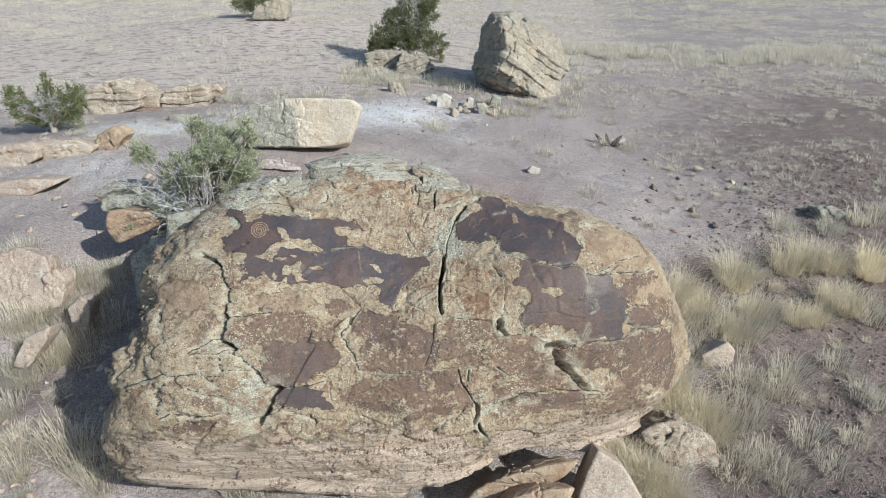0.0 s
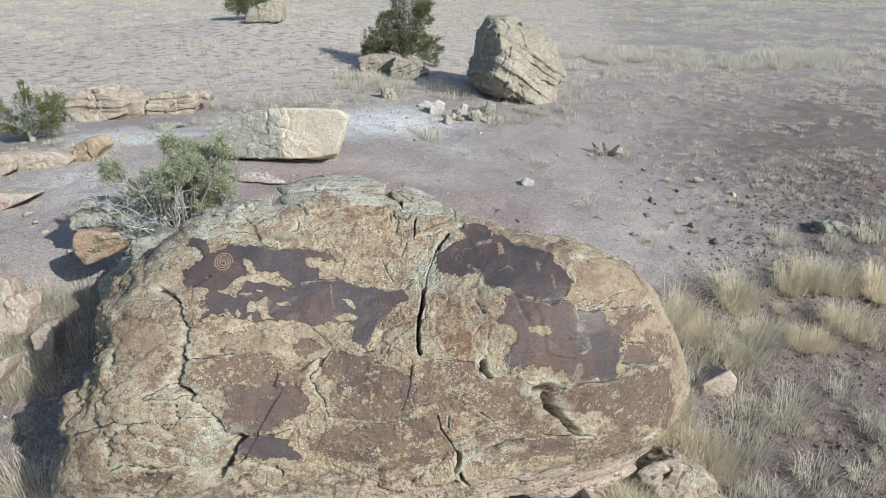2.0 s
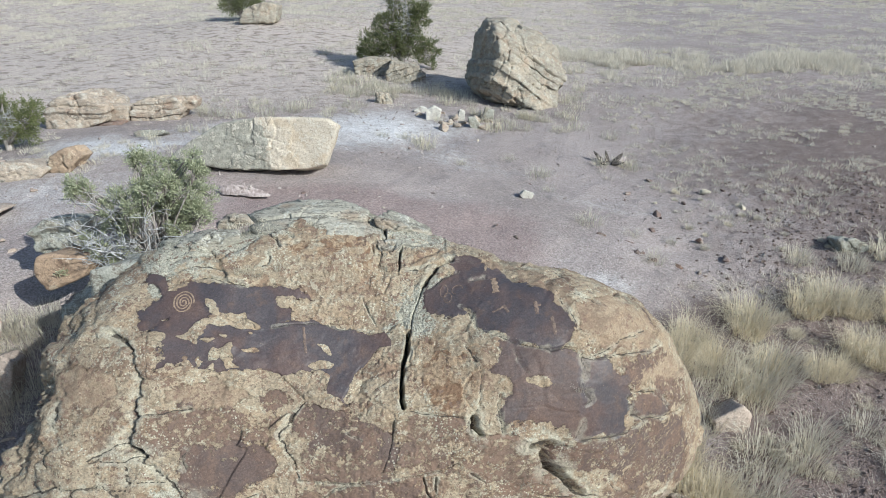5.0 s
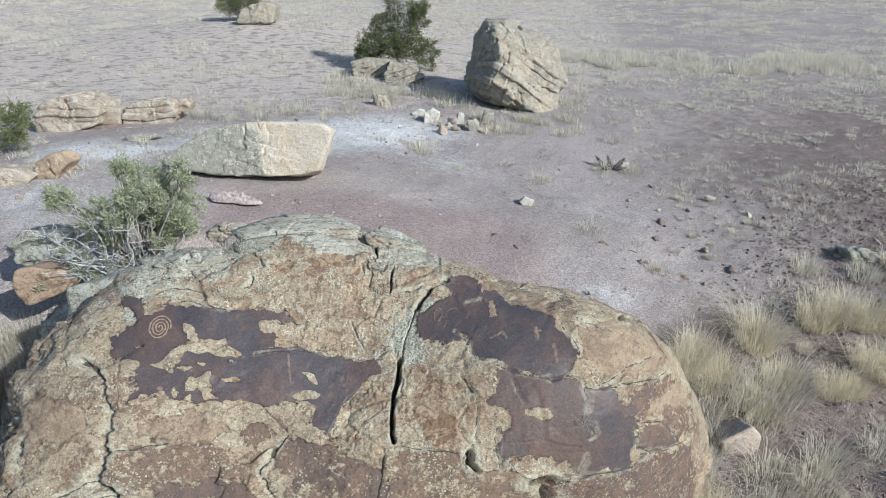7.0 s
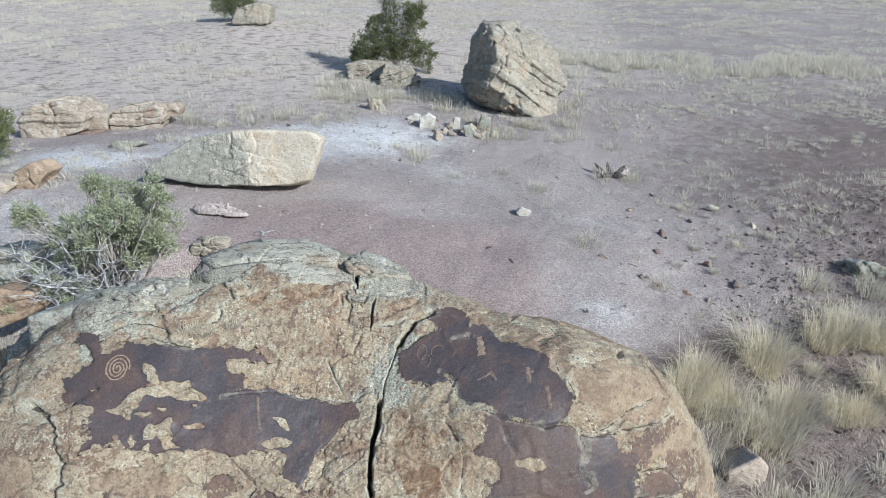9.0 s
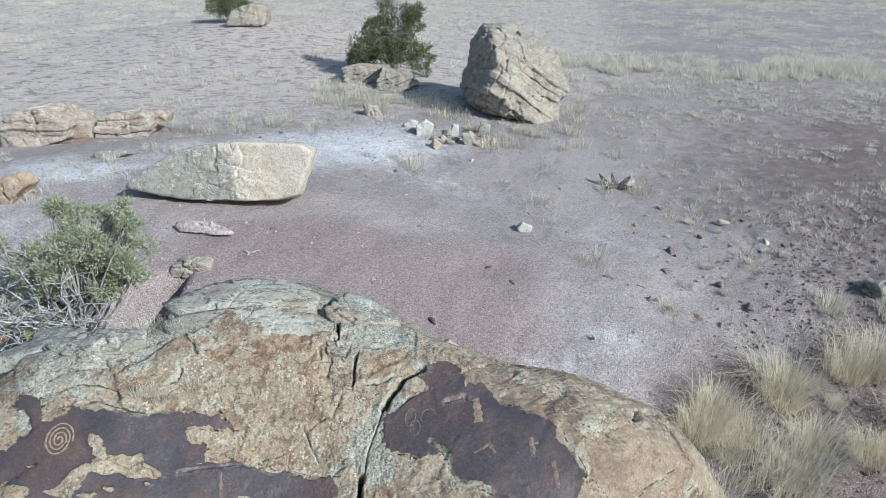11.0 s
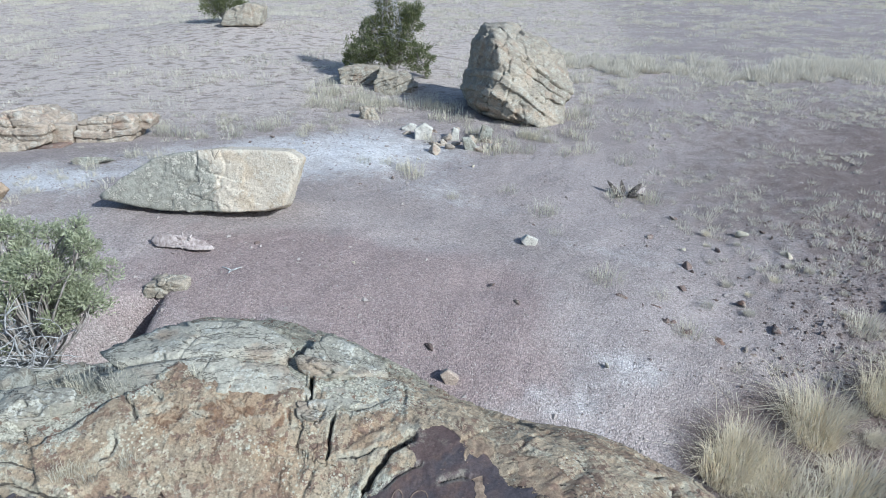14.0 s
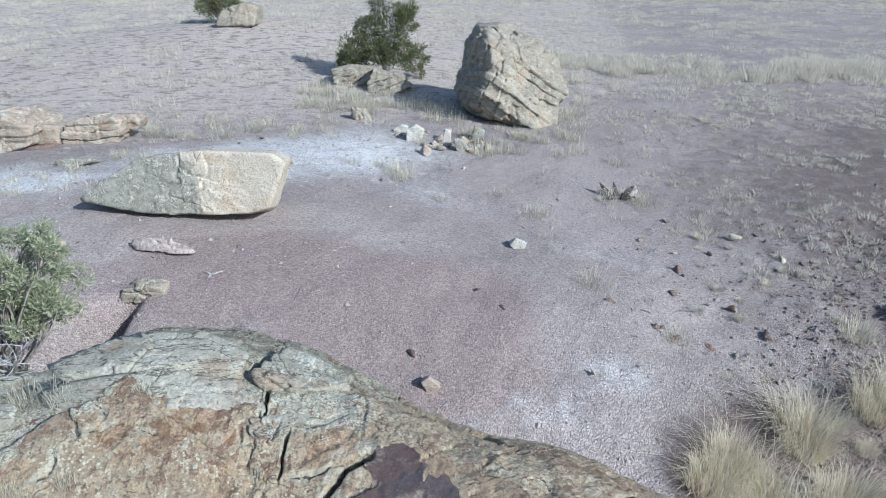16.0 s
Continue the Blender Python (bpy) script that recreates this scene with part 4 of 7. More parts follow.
def boulder_surface(a, b):
    d = way(a, b)
    r = reach(d)
    p = d * r[:, None]
    wob = np.stack((fbm(p * 4.0, 3, 3), fbm(p * 4.0, 3, 7)), 1) * 0.007 + np.stack((fbm(p * 16.0, 2, 13), fbm(p * 16.0, 2, 17)), 1) * 0.004
    wa, wb = a + wob[:, 0], b + wob[:, 1]
    varnish = np.zeros(len(a))
    tone = np.zeros(len(a))
    ragged = fbm(p * 6.5, 4, 91, 0.6)
    masks = {"varnish": varnish, "bare": varnish.copy(), "orange": varnish.copy(), "mint": varnish.copy(), "fresh": varnish.copy(), "gold": varnish.copy()}
    for kind, strength, outline in patches:
        gap = to_line(wa, wb, np.vstack((outline, outline[:1])), 0.3)
        level = 0.5 + np.where(inside(wa, wb, outline), 1, -1) * gap / {"bare": 0.022, "varnish": 0.045, "gold": 0.06}.get(kind, 0.16)
        level = level + {"bare": 0.35, "gold": 0.5}.get(kind, 0.4) * ragged
        level = np.clip(level, 0, 1)
        if kind == "varnish":
            tone = np.maximum(tone, smooth(level, 0.1, 0.4) * strength)
            strength = 1
        masks[kind] = np.maximum(masks[kind], level * strength)
    masks["varnish"] = np.minimum(masks["varnish"], 1 - masks["bare"])
    masks["tone"] = tone
    smoothness = smooth(masks["varnish"], 0.3, 0.7) * tone
    disp = 0.03 * fbm(p * 1.7, 3, 21) + (0.014 - 0.009 * smoothness) * fbm(p * 5.0, 3, 41) + (0.011 - 0.008 * smoothness) * np.abs(fbm(p * 17.0, 3, 43, 0.6))
    edge, cell = worley(p * np.array([1.5, 1.5, 2.6]) + 0.25 * np.stack((wob[:, 0], wob[:, 1], wob[:, 0]), 1) * 12, 77)
    disp = disp + (cell - 0.5) * 0.05 * (1 - 0.7 * smoothness) - 0.012 * (1 - smooth(edge, 0.0, 0.04)) * (1 - smoothness)
    # bedding: the front's foot and the back weather into thin ledges
    beds = p[:, 2] * 6.5 + 0.6 * fbm(p * 1.2, 3, 51)
    step = hash3(np.floor(beds), np.floor(beds) * 0, np.floor(beds) * 0, 3) - 0.5
    f = beds - np.floor(beds)
    ledge = step * 0.12 * smooth(np.minimum(f, 1 - f), 0, 0.3) - 0.04 * (1 - smooth(np.minimum(f, 1 - f), 0, 0.3))
    low = np.maximum(smooth(-p[:, 2], 0.05, 0.35), smooth(p[:, 1], 0.35, 0.8)) * (1 - smoothness)
    disp = disp + ledge * low
    # sides broken into rough knobs
    flank = smooth(np.abs(a + 0.1), 0.76, 1.02) * smooth(-a, 0, 0.3) * smooth(b, -0.45, -0.2)
    split, knob = worley(p * np.array([3.4, 3.4, 4.2]) + 0.35 * ragged[:, None], 97)
    disp = disp + flank * (0.07 * (knob - 0.5) - 0.05 * (1 - smooth(split, 0.0, 0.10)))
    disp = disp + flank * (0.10 * fbm(p * 3.1, 4, 61) + 0.03 * fbm(p * 9.0, 3, 63) - 0.05)
    # undercut at the foot
    disp = disp - (0.30 + 0.5 * smooth(p[:, 0], 0.2, 0.9)) * smooth(-p[:, 2] + 0.22 * np.sin(p[:, 0] * 2.2 + 0.4) + 0.30 * smooth(p[:, 0], 0.3, 1.6), 0.55, 0.85)
    disp = disp - 0.09 * smooth(p[:, 1], 0.2, 0.8) * smooth(0.6 - p[:, 0], 0, 0.8)
    disp = disp - 0.24 * smooth(-p[:, 0], 0.8, 1.7) * smooth(p[:, 1], 0.05, 0.6)
    masks["bedded"] = smooth(p[:, 1] + 0.10 * ragged, 0.45, 0.75) * smooth(1.0 - p[:, 0], 0, 0.5)
    joint = np.full(len(a), 3.0)
    for width, depth, line in cracks:
        w = np.maximum(0.34 * width * (1 + 0.35 * ragged), 0.0042 + 0.0025 * np.clip(np.hypot(a, b) - 0.4, 0, 1))
        gap = to_line(wa, wb, line)
        cut = 1 - smooth(gap, 0.25 * w, 0.6 * w + 0.0035)
        disp = disp - (depth if width > 0.024 else 0.6 * depth) * cut
        joint = np.minimum(joint, gap / w)
    masks["joint"] = joint
    return CENTRE + d * (r + disp)[:, None], masks


def build_boulder():
    n = 705
    k = np.linspace(-1, 1, n)
    u, v = (g.ravel() for g in np.meshgrid(k, k))
    big = np.maximum(np.abs(u), np.abs(v)) + 1e-9
    ang = np.where(np.abs(u) >= np.abs(v), np.pi / 4 * v / np.where(u == 0, 1e-9, u), np.pi / 2 - np.pi / 4 * u / np.where(v == 0, 1e-9, v))
    sgn = np.where(np.abs(u) >= np.abs(v), np.sign(u), np.sign(v))
    rho = big * (0.46 + 0.54 * big ** 2) * 2.75
    a, b = sgn * rho * np.cos(ang), sgn * rho * np.sin(ang)
    verts, masks = boulder_surface(a, b)
    i = np.arange(n * n).reshape(n, n)
    f = np.stack((i[:-1, :-1], i[:-1, 1:], i[1:, 1:], i[1:, :-1]), -1).reshape(-1, 4)
    me = mesh_of("boulder", verts, f)
    for key in ("varnish", "tone", "orange", "mint", "fresh", "gold", "joint", "bedded"):
        paint(me, key, masks[key])
    return thing("petroglyph_boulder", me, ROCK_MAIN, "huge cracked sandstone boulder with dark varnish, lichen and pecked drawings", "boulder")


boulder = build_boulder()


def pecked_line(name, pts, width, label, material=FAINT):
    """A shallow pecked line that follows the boulder's face."""
    pts = np.array(pts, float)
    t = np.gradient(pts, axis=0)
    t /= np.linalg.norm(t, axis=1)[:, None] + 1e-9
    nrm = np.stack((-t[:, 1], t[:, 0]), 1)
    jit = 1 + 0.25 * np.sin(np.arange(len(pts)) * 1.9)
    rows = [pts + nrm * (s * width / 4.0 * jit[:, None]) for s in (-1, 0, 1)]
    tops = []
    for k, r in enumerate(rows):
        p, _ = boulder_surface(r[:, 0], r[:, 1])
        d = way(r[:, 0], r[:, 1])
        tops.append(p + d * (0.007 if k == 1 else 0.002))
    verts = np.concatenate(tops)
    m = len(pts)
    faces = [(j * m + q, j * m + q + 1, (j + 1) * m + q + 1, (j + 1) * m + q) for j in (0, 1) for q in range(m - 1)]
    part(name, mesh_of(name, verts, faces), material, boulder, label)


def between(a, b, n=10):
    return [(a[0] + (b[0] - a[0]) * k / (n - 1), a[1] + (b[1] - a[1]) * k / (n - 1)) for k in range(n)]


def ring(cx, cy, rx, ry, turns=1.0, shrink=0.0, n=30):
    out = []
    for k in range(n):
        q = k / (n - 1)
        s = 1 - shrink * q
        out.append((cx + rx * s * math.cos(2 * math.pi * turns * q), cy + ry * s * math.sin(2 * math.pi * turns * q)))
    return out


pecked_line("spiral", ring(-0.707, 0.308, 0.027, 0.046, 3.6, 0.92, 110), 0.008, "pale pecked spiral", PECKED)
pecked_line("pecked_bar", between((-0.349, 0.289), (-0.337, 0.174), 14), 0.02, "faint upright pecked bar")
pecked_line("pecked_block", between((0.479, 0.514), (0.475, 0.418), 12), 0.042, "pale yellow pecked block", PECKED)
pecked_line("pecked_bar", between((0.64, 0.273), (0.65, 0.202), 10), 0.018, "faint upright pecked bar")
pecked_line("pecked_loop", ring(0.279, 0.478, 0.016, 0.03, 1.0, 0, 26), 0.007, "thin pecked loop")
pecked_line("pecked_loop", ring(0.296, 0.442, 0.016, 0.026, 1.0, 0, 26), 0.007, "thin pecked loop")
pecked_line("pecked_loop", ring(0.335, 0.475, 0.022, 0.024, 0.7, 0, 20), 0.007, "thin pecked loop")
pecked_line("pecked_squiggle", between((0.459, 0.326), (0.482, 0.334), 5) + between((0.485, 0.336), (0.501, 0.348), 5) + between((0.502, 0.342), (0.512, 0.313), 5), 0.018, "wavy pecked line")
pecked_line("pecked_mark", between((0.597, 0.346), (0.600, 0.290), 8), 0.022, "small pecked mark")
pecked_line("pecked_mark", between((0.590, 0.325), (0.612, 0.33), 5), 0.016, "small pecked mark")


# ---- loose rocks ----
def ball_grid(n):
    """A cube's faces, gridded n by n and drawn out to directions; corners shared."""
    k = np.tan(np.linspace(-1, 1, n + 1) * math.pi / 4)
    u, v = (g.ravel() for g in np.meshgrid(k, k))
    one = np.ones_like(u)
    sides = [(one, u, v), (-one, -u, v), (-u, one, v), (u, -one, v), (u, v, one), (-u, v, -one)]
    pts = np.concatenate([np.stack(s, 1) for s in sides])
    pts /= np.linalg.norm(pts, axis=1)[:, None]
    _, first, back = np.unique(np.round(pts, 5), axis=0, return_index=True, return_inverse=True)
    i = np.arange((n + 1) ** 2).reshape(n + 1, n + 1)
    quad = np.stack((i[:-1, :-1], i[:-1, 1:], i[1:, 1:], i[1:, :-1]), -1).reshape(-1, 4)
    faces = np.concatenate([quad + k * (n + 1) ** 2 for k in range(6)])
    return pts[first], np.asarray(back).ravel()[faces]


GRIDS = {}


def rock_mesh(corners, n=24, sharp=24, rough=0.03, beds=0.0, bed_dir=(0, 0, 1), bed_size=0.12, seed=1, blocks=0.0, block_size=0.5):
    """A weathered block: the hull of its corners with worn edges, broken surface and bedding."""
    bm = bmesh.new()
    for c in corners:
        bm.verts.new(c)
    bmesh.ops.convex_hull(bm, input=bm.verts)
    mid = sum((v.co for v in bm.verts), Vector()) / len(bm.verts)
    planes = []
    for fc in bm.faces:
        nv = fc.normal.copy()
        h = (fc.verts[0].co - mid).dot(nv)
        if h < 0:
            nv, h = -nv, -h
        if h > 1e-4:
            planes.append((*nv, h))
    bm.free()
    planes = np.array(planes)
    if n not in GRIDS:
        GRIDS[n] = ball_grid(n)
    d, faces = GRIDS[n]
    q = np.clip(d @ planes[:, :3].T / planes[:, 3], 0, None)
    r = 1 / (q ** sharp).sum(1) ** (1 / sharp)
    p = d * r[:, None]
    size = float(np.median(r))
    s = np.array([seed * 7.3, seed * 3.1, seed * 5.7])
    disp = rough * size * (0.8 * fbm(p / size * 1.3 + s, 3, seed) + 0.6 * fbm(p / size * 4.5 + s, 4, seed + 9) + 0.35 * np.abs(fbm(p / size * 13 + s, 3, seed + 29)))
    if blocks:
        edge, cell = worley(p / block_size + s + 0.12 * fbm(p / block_size * 2, 2, seed)[:, None], seed)
        disp += blocks * (cell - 0.5) - 0.5 * blocks * (1 - smooth(edge, 0, 0.06))
    if beds:
        bd = np.array(bed_dir) / np.linalg.norm(bed_dir)
        t = (p @ bd) / bed_size + 0.45 * fbm(p / size * 1.1 + s, 3, seed + 5)
        fl = np.floor(t)
        f = t - fl
        depth = hash3(fl, 0 * fl + 3, 0 * fl, seed) * smooth(fbm(p / size * 2.3 + s, 2, seed + 15), -0.5, 0.4)
        disp += beds * (hash3(fl, 0 * fl, 0 * fl, seed) - 0.5) * smooth(np.minimum(f, 1 - f), 0, 0.12) - 1.0 * beds * depth * (1 - smooth(np.minimum(f, 1 - f), 0, 0.14))
    p = p + d * disp[:, None]
    return mesh_of("rock", p + np.array(mid), faces)


def rock(name, label, material, at, corners, category="rock", group="", **shape):
    return thing(name, rock_mesh(corners, **shape), material, label, category, group, place=Matrix.Translation(at))


rock("slab_boulder", "long cream sandstone slab boulder lying on gravel", ROCK_SLAB, (-3.05, 12.93, 0.52),
     [(-1.71, -0.46, 0.37), (-1.7, -0.47, 0.31), (-0.79, -0.48, 0.11), (0.84, -0.48, 0.1), (1.16, -0.47, 0.2), (1.5, -0.43, 0.93), (1.29, -0.43, 1.08), (0.52, -0.42, 1.1), (-0.36, -0.43, 1.04), (-0.76, -0.43, 0.97), (-1.54, 0.44, 0.29), (-1.53, 0.43, -0.09), (-0.71, 0.42, -0.24), (0.75, 0.42, -0.25), (1.04, 0.43, -0.17), (1.35, 0.47, 0.72), (1.17, 0.47, 0.84), (0.47, 0.48, 0.86), (-0.32, 0.47, 0.81), (-0.68, 0.47, 0.75)], n=68, rough=0.03, sharp=60, beds=0.03, bed_dir=(0.85, 0.0, -0.5), bed_size=0.33, blocks=0.02, block_size=0.5, seed=1)
rock("tilted_boulder", "tall tilted layered sandstone boulder in dry grass", ROCK_WEATHERED, (2.42, 20.96, -0.1),
     [(-0.69, -0.56, 2.39), (-0.5, -1.16, 1.82), (-0.73, -1.26, 1.01), (-1.21, -0.76, 0.55), (-0.92, 1.64, 2.37), (-1.36, 1.64, 0.8), (-1.45, 1.24, 0.41), (1.45, 0.24, 1.65), (1.62, -0.16, 1.09), (1.24, -0.86, 0.63), (0.77, -1.56, 0.04), (1.11, -1.26, 0.12), (-0.2, -1.46, 0.34), (0.06, 1.64, 2.39), (1.08, 1.24, 1.88), (-0.72, 1.34, 0), (0.98, 0.44, 0), (-0.52, -0.36, 0)], n=76, rough=0.03, sharp=44, beds=0.16, bed_dir=(-0.5, -0.25, -0.85), bed_size=0.2, blocks=0.12, block_size=0.45, category="boulder", seed=2)
rock("rock_ledge", "rounded tan sandstone ledge at a bank", ROCK_TAN, (-8.65, 17.18, 0.31),
     [(-0.84, -0.88, -0.12), (-0.75, -0.81, 0.38), (-0.4, -0.73, 0.77), (0.27, -0.7, 0.9), (0.8, -0.77, 0.56), (0.83, -0.84, 0.21), (0.08, -0.87, -0.05), (-0.71, 0.72, -0.12), (-0.64, 0.79, 0.27), (-0.34, 0.87, 0.55), (0.23, 0.9, 0.64), (0.68, 0.83, 0.4), (0.71, 0.76, 0.03), (0.07, 0.73, -0.07)], n=48, rough=0.06, beds=0.09, bed_size=0.2, blocks=0.05, block_size=0.5, seed=3)
# its dark stone colour also stands in for shade beneath the rounded overhang
rock("rock_ledge", "pinkish rock ledge under a rounded one, darkened for the overhang's shade", ROCK_DARK, (-8.57, 17.12, -0.03),
     [(-0.86, -0.72, -0.06), (-0.93, -0.69, 0.31), (-0.05, -0.68, 0.41), (1.07, -0.67, 0.53), (0.82, -0.71, 0.16), (-0.05, -0.72, -0.12), (-0.73, 0.68, -0.09), (-0.79, 0.71, 0.15), (-0.04, 0.72, 0.21), (0.91, 0.73, 0.26), (0.7, 0.69, -0.04), (-0.04, 0.68, -0.12)], n=30, rough=0.05, beds=0.05, seed=4)
rock("rock_block", "squarish brown-stained sandstone block", ROCK_TAN, (-7.89, 17.33, 0.3),
     [(-0.37, -0.53, -0.12), (-0.24, -0.49, 0.34), (-0.04, -0.48, 0.53), (0.38, -0.48, 0.47), (0.27, -0.52, -0.07), (-0.31, 0.47, -0.12), (-0.21, 0.51, 0.2), (-0.04, 0.52, 0.31), (0.32, 0.52, 0.28), (0.23, 0.48, -0.09)], n=26, rough=0.06, beds=0.04, seed=5)
rock("rock_ledge", "flat layered tan sandstone ledge", ROCK_TAN, (-6.88, 17.45, 0.35),
     [(-0.7, -0.55, -0.12), (-0.66, -0.5, 0.37), (-0.35, -0.47, 0.57), (0.54, -0.46, 0.63), (0.65, -0.49, 0.45), (0.52, -0.53, 0.01), (-0.59, 0.45, -0.12), (-0.56, 0.5, 0.25), (-0.3, 0.53, 0.39), (0.46, 0.54, 0.43), (0.55, 0.51, 0.31), (0.45, 0.47, -0.03)], n=46, rough=0.05, beds=0.11, bed_size=0.14, blocks=0.05, block_size=0.5, seed=6)
rock("rock_block", "small layered tan sandstone block", ROCK_TAN, (-6.21, 17.7, 0.63),
     [(-0.19, -0.3, -0.12), (-0.18, -0.3, 0.21), (0.06, -0.3, 0.28), (0.19, -0.3, 0.12), (0.12, -0.3, -0.09), (-0.17, 0.3, -0.12), (-0.15, 0.3, 0.12), (0.05, 0.3, 0.16), (0.16, 0.3, 0.07), (0.1, 0.3, -0.1)], n=20, rough=0.05, beds=0.05, seed=7)
rock("flat_slab", "thin flat grey slab lying on pale soil", ROCK_GREY, (-6.27, 15.23, 0.54),
     [(-0.34, -0.25, 0.08), (-0.18, -0.25, 0.15), (0.4, -0.25, 0.15), (0.37, -0.25, 0.07), (-0.24, -0.25, -0.12), (-0.29, 0.25, -0.11), (-0.16, 0.25, -0.09), (0.34, 0.25, -0.09), (0.32, 0.25, -0.11), (-0.21, 0.25, -0.12)], n=20, rough=0.04, seed=8)
rock("rock_ledge", "low pale pink sandstone ledge in a bank", ROCK_PINK, (-8.38, 12.24, 0.38),
     [(-0.65, -0.53, -0.09), (-0.49, -0.41, 0.43), (-0.16, -0.4, 0.47), (0.45, -0.38, 0.55), (0.56, -0.41, 0.43), (0.51, -0.48, 0.19), (-0.21, -0.54, -0.12), (-0.55, 0.37, -0.1), (-0.42, 0.49, 0.27), (-0.13, 0.5, 0.3), (0.38, 0.52, 0.35), (0.47, 0.49, 0.27), (0.43, 0.42, 0.12), (-0.18, 0.36, -0.12)], n=32, rough=0.05, beds=0.06, seed=9)
rock("rock_ledge", "low flat tan sandstone ledge in a bank", ROCK_TAN, (-7.47, 12.46, 0.52),
     [(-0.52, -0.46, -0.12), (-0.51, -0.38, 0.28), (-0.29, -0.36, 0.36), (0.32, -0.36, 0.36), (0.59, -0.4, 0.21), (0.4, -0.44, -0.06), (-0.44, 0.34, -0.12), (-0.43, 0.42, 0.15), (-0.25, 0.44, 0.19), (0.27, 0.44, 0.19), (0.51, 0.4, 0.11), (0.34, 0.36, -0.09)], n=32, rough=0.05, beds=0.06, seed=10)
rock("rock_block", "reddish angular rock on pale soil", ROCK_PEACH, (-6.73, 12.7, 0.57),
     [(-0.39, -0.35, -0.12), (-0.17, -0.35, 0.35), (0.18, -0.35, 0.5), (0.34, -0.35, 0.3), (0.04, -0.35, -0.05), (-0.33, 0.35, -0.12), (-0.14, 0.35, 0.24), (0.15, 0.35, 0.35), (0.29, 0.35, 0.21), (0.03, 0.35, -0.07)], n=26, rough=0.07, blocks=0.08, block_size=0.25, seed=11)
rock("flat_slab", "thin pink sandstone ledge above a shaded gap", ROCK_PINK, (-7.25, 10.59, 0.41),
     [(-0.69, -0.35, 0.09), (-0.39, -0.27, 0.25), (-0.05, -0.24, 0.3), (0.7, -0.25, 0.28), (0.58, -0.29, 0.21), (0.05, -0.31, 0.17), (-0.2, -0.39, -0.12), (-0.58, 0.25, -0.07), (-0.33, 0.33, 0.13), (-0.04, 0.36, 0.16), (0.59, 0.35, 0.15), (0.49, 0.31, 0.11), (0.04, 0.29, 0.09), (-0.17, 0.21, -0.12)], n=28, rough=0.05, beds=0.05, seed=12)
rock("overhanging_block", "orange-brown sandstone block jutting over a shaded hollow", ROCK_ORANGE, (-4.33, 8.37, 0.69),
     [(-0.36, -0.46, 0.18), (-0.31, -0.44, 0.37), (-0.14, -0.43, 0.44), (0.33, -0.43, 0.4), (0.4, -0.45, 0.23), (0.31, -0.46, 0.13), (-0.22, -0.47, -0.12), (-0.31, 0.44, -0.06), (-0.26, 0.46, 0.13), (-0.12, 0.47, 0.15), (0.28, 0.47, 0.14), (0.34, 0.45, -0.04), (0.26, 0.44, -0.07), (-0.19, 0.43, -0.12)], n=40, rough=0.022, sharp=14, beds=0.015, seed=13)
rock("rock_block", "lichened tan sandstone block behind an orange one", ROCK_GREY, (-4.76, 8.99, 0.84),
     [(-0.34, -0.34, 0.22), (-0.11, -0.31, 0.39), (0.3, -0.32, 0.36), (0.35, -0.37, 0.1), (0.04, -0.39, -0.12), (-0.24, -0.38, -0.07), (-0.29, 0.36, 0.11), (-0.09, 0.39, 0.2), (0.25, 0.38, 0.19), (0.29, 0.33, -0.07), (0.04, 0.31, -0.12), (-0.2, 0.32, -0.09)], n=28, rough=0.06, beds=0.06, seed=14)
rock("leaning_slab", "grey lichened slab leaning against the great boulder", ROCK_GREY, (-3.17, 7.19, 1.12),
     [(-0.38, -0.49, -1.3), (-0.38, -0.47, -1.2), (-0.08, -0.43, 0.39), (0.31, -0.41, 0.53), (0.48, -0.41, 0.54), (0.17, -0.46, 0.22), (-0.12, -0.49, -1.29), (-0.32, 0.41, -1.3), (-0.32, 0.43, -1.25), (-0.07, 0.47, 0.18), (0.26, 0.49, 0.25), (0.41, 0.49, 0.26), (0.14, 0.44, -1.2), (-0.1, 0.41, -1.29)], n=36, rough=0.05, beds=0.05, blocks=0.04, seed=15)
rock("tilted_slab", "large pale tilted sandstone slab among dry grass", ROCK_PINK, (-5.72, 7.68, -0.06),
     [(-0.52, -0.3, -0.15), (-0.47, -0.05, 0.56), (-0.1, 0.04, 0.74), (0.32, 0.0, 0.62), (0.44, -0.25, 0.05), (0.2, -0.36, -0.15), (-0.47, 0.1, -0.15), (-0.43, 0.3, 0.46), (-0.1, 0.38, 0.6), (0.28, 0.34, 0.5), (0.4, 0.1, -0.02), (0.18, 0.05, -0.15)], n=40, rough=0.05, sharp=34, blocks=0.012, block_size=0.3, beds=0.05, bed_dir=(0.9, 0.2, -0.35), bed_size=0.24, seed=16)
rock("low_slab", "low pinkish slab half buried among dry grass", ROCK_PINK, (-4.98, 5.62, -0.86),
     [(-0.34, -0.3, -0.1), (-0.3, -0.16, 0.16), (0.1, -0.1, 0.26), (0.34, -0.2, 0.1), (0.3, -0.3, -0.1), (-0.3, 0.25, -0.1), (-0.26, 0.24, 0.14), (0.1, 0.28, 0.2), (0.3, 0.22, 0.08), (0.28, 0.2, -0.1)], n=26, rough=0.05, blocks=0.04, block_size=0.25, seed=44)
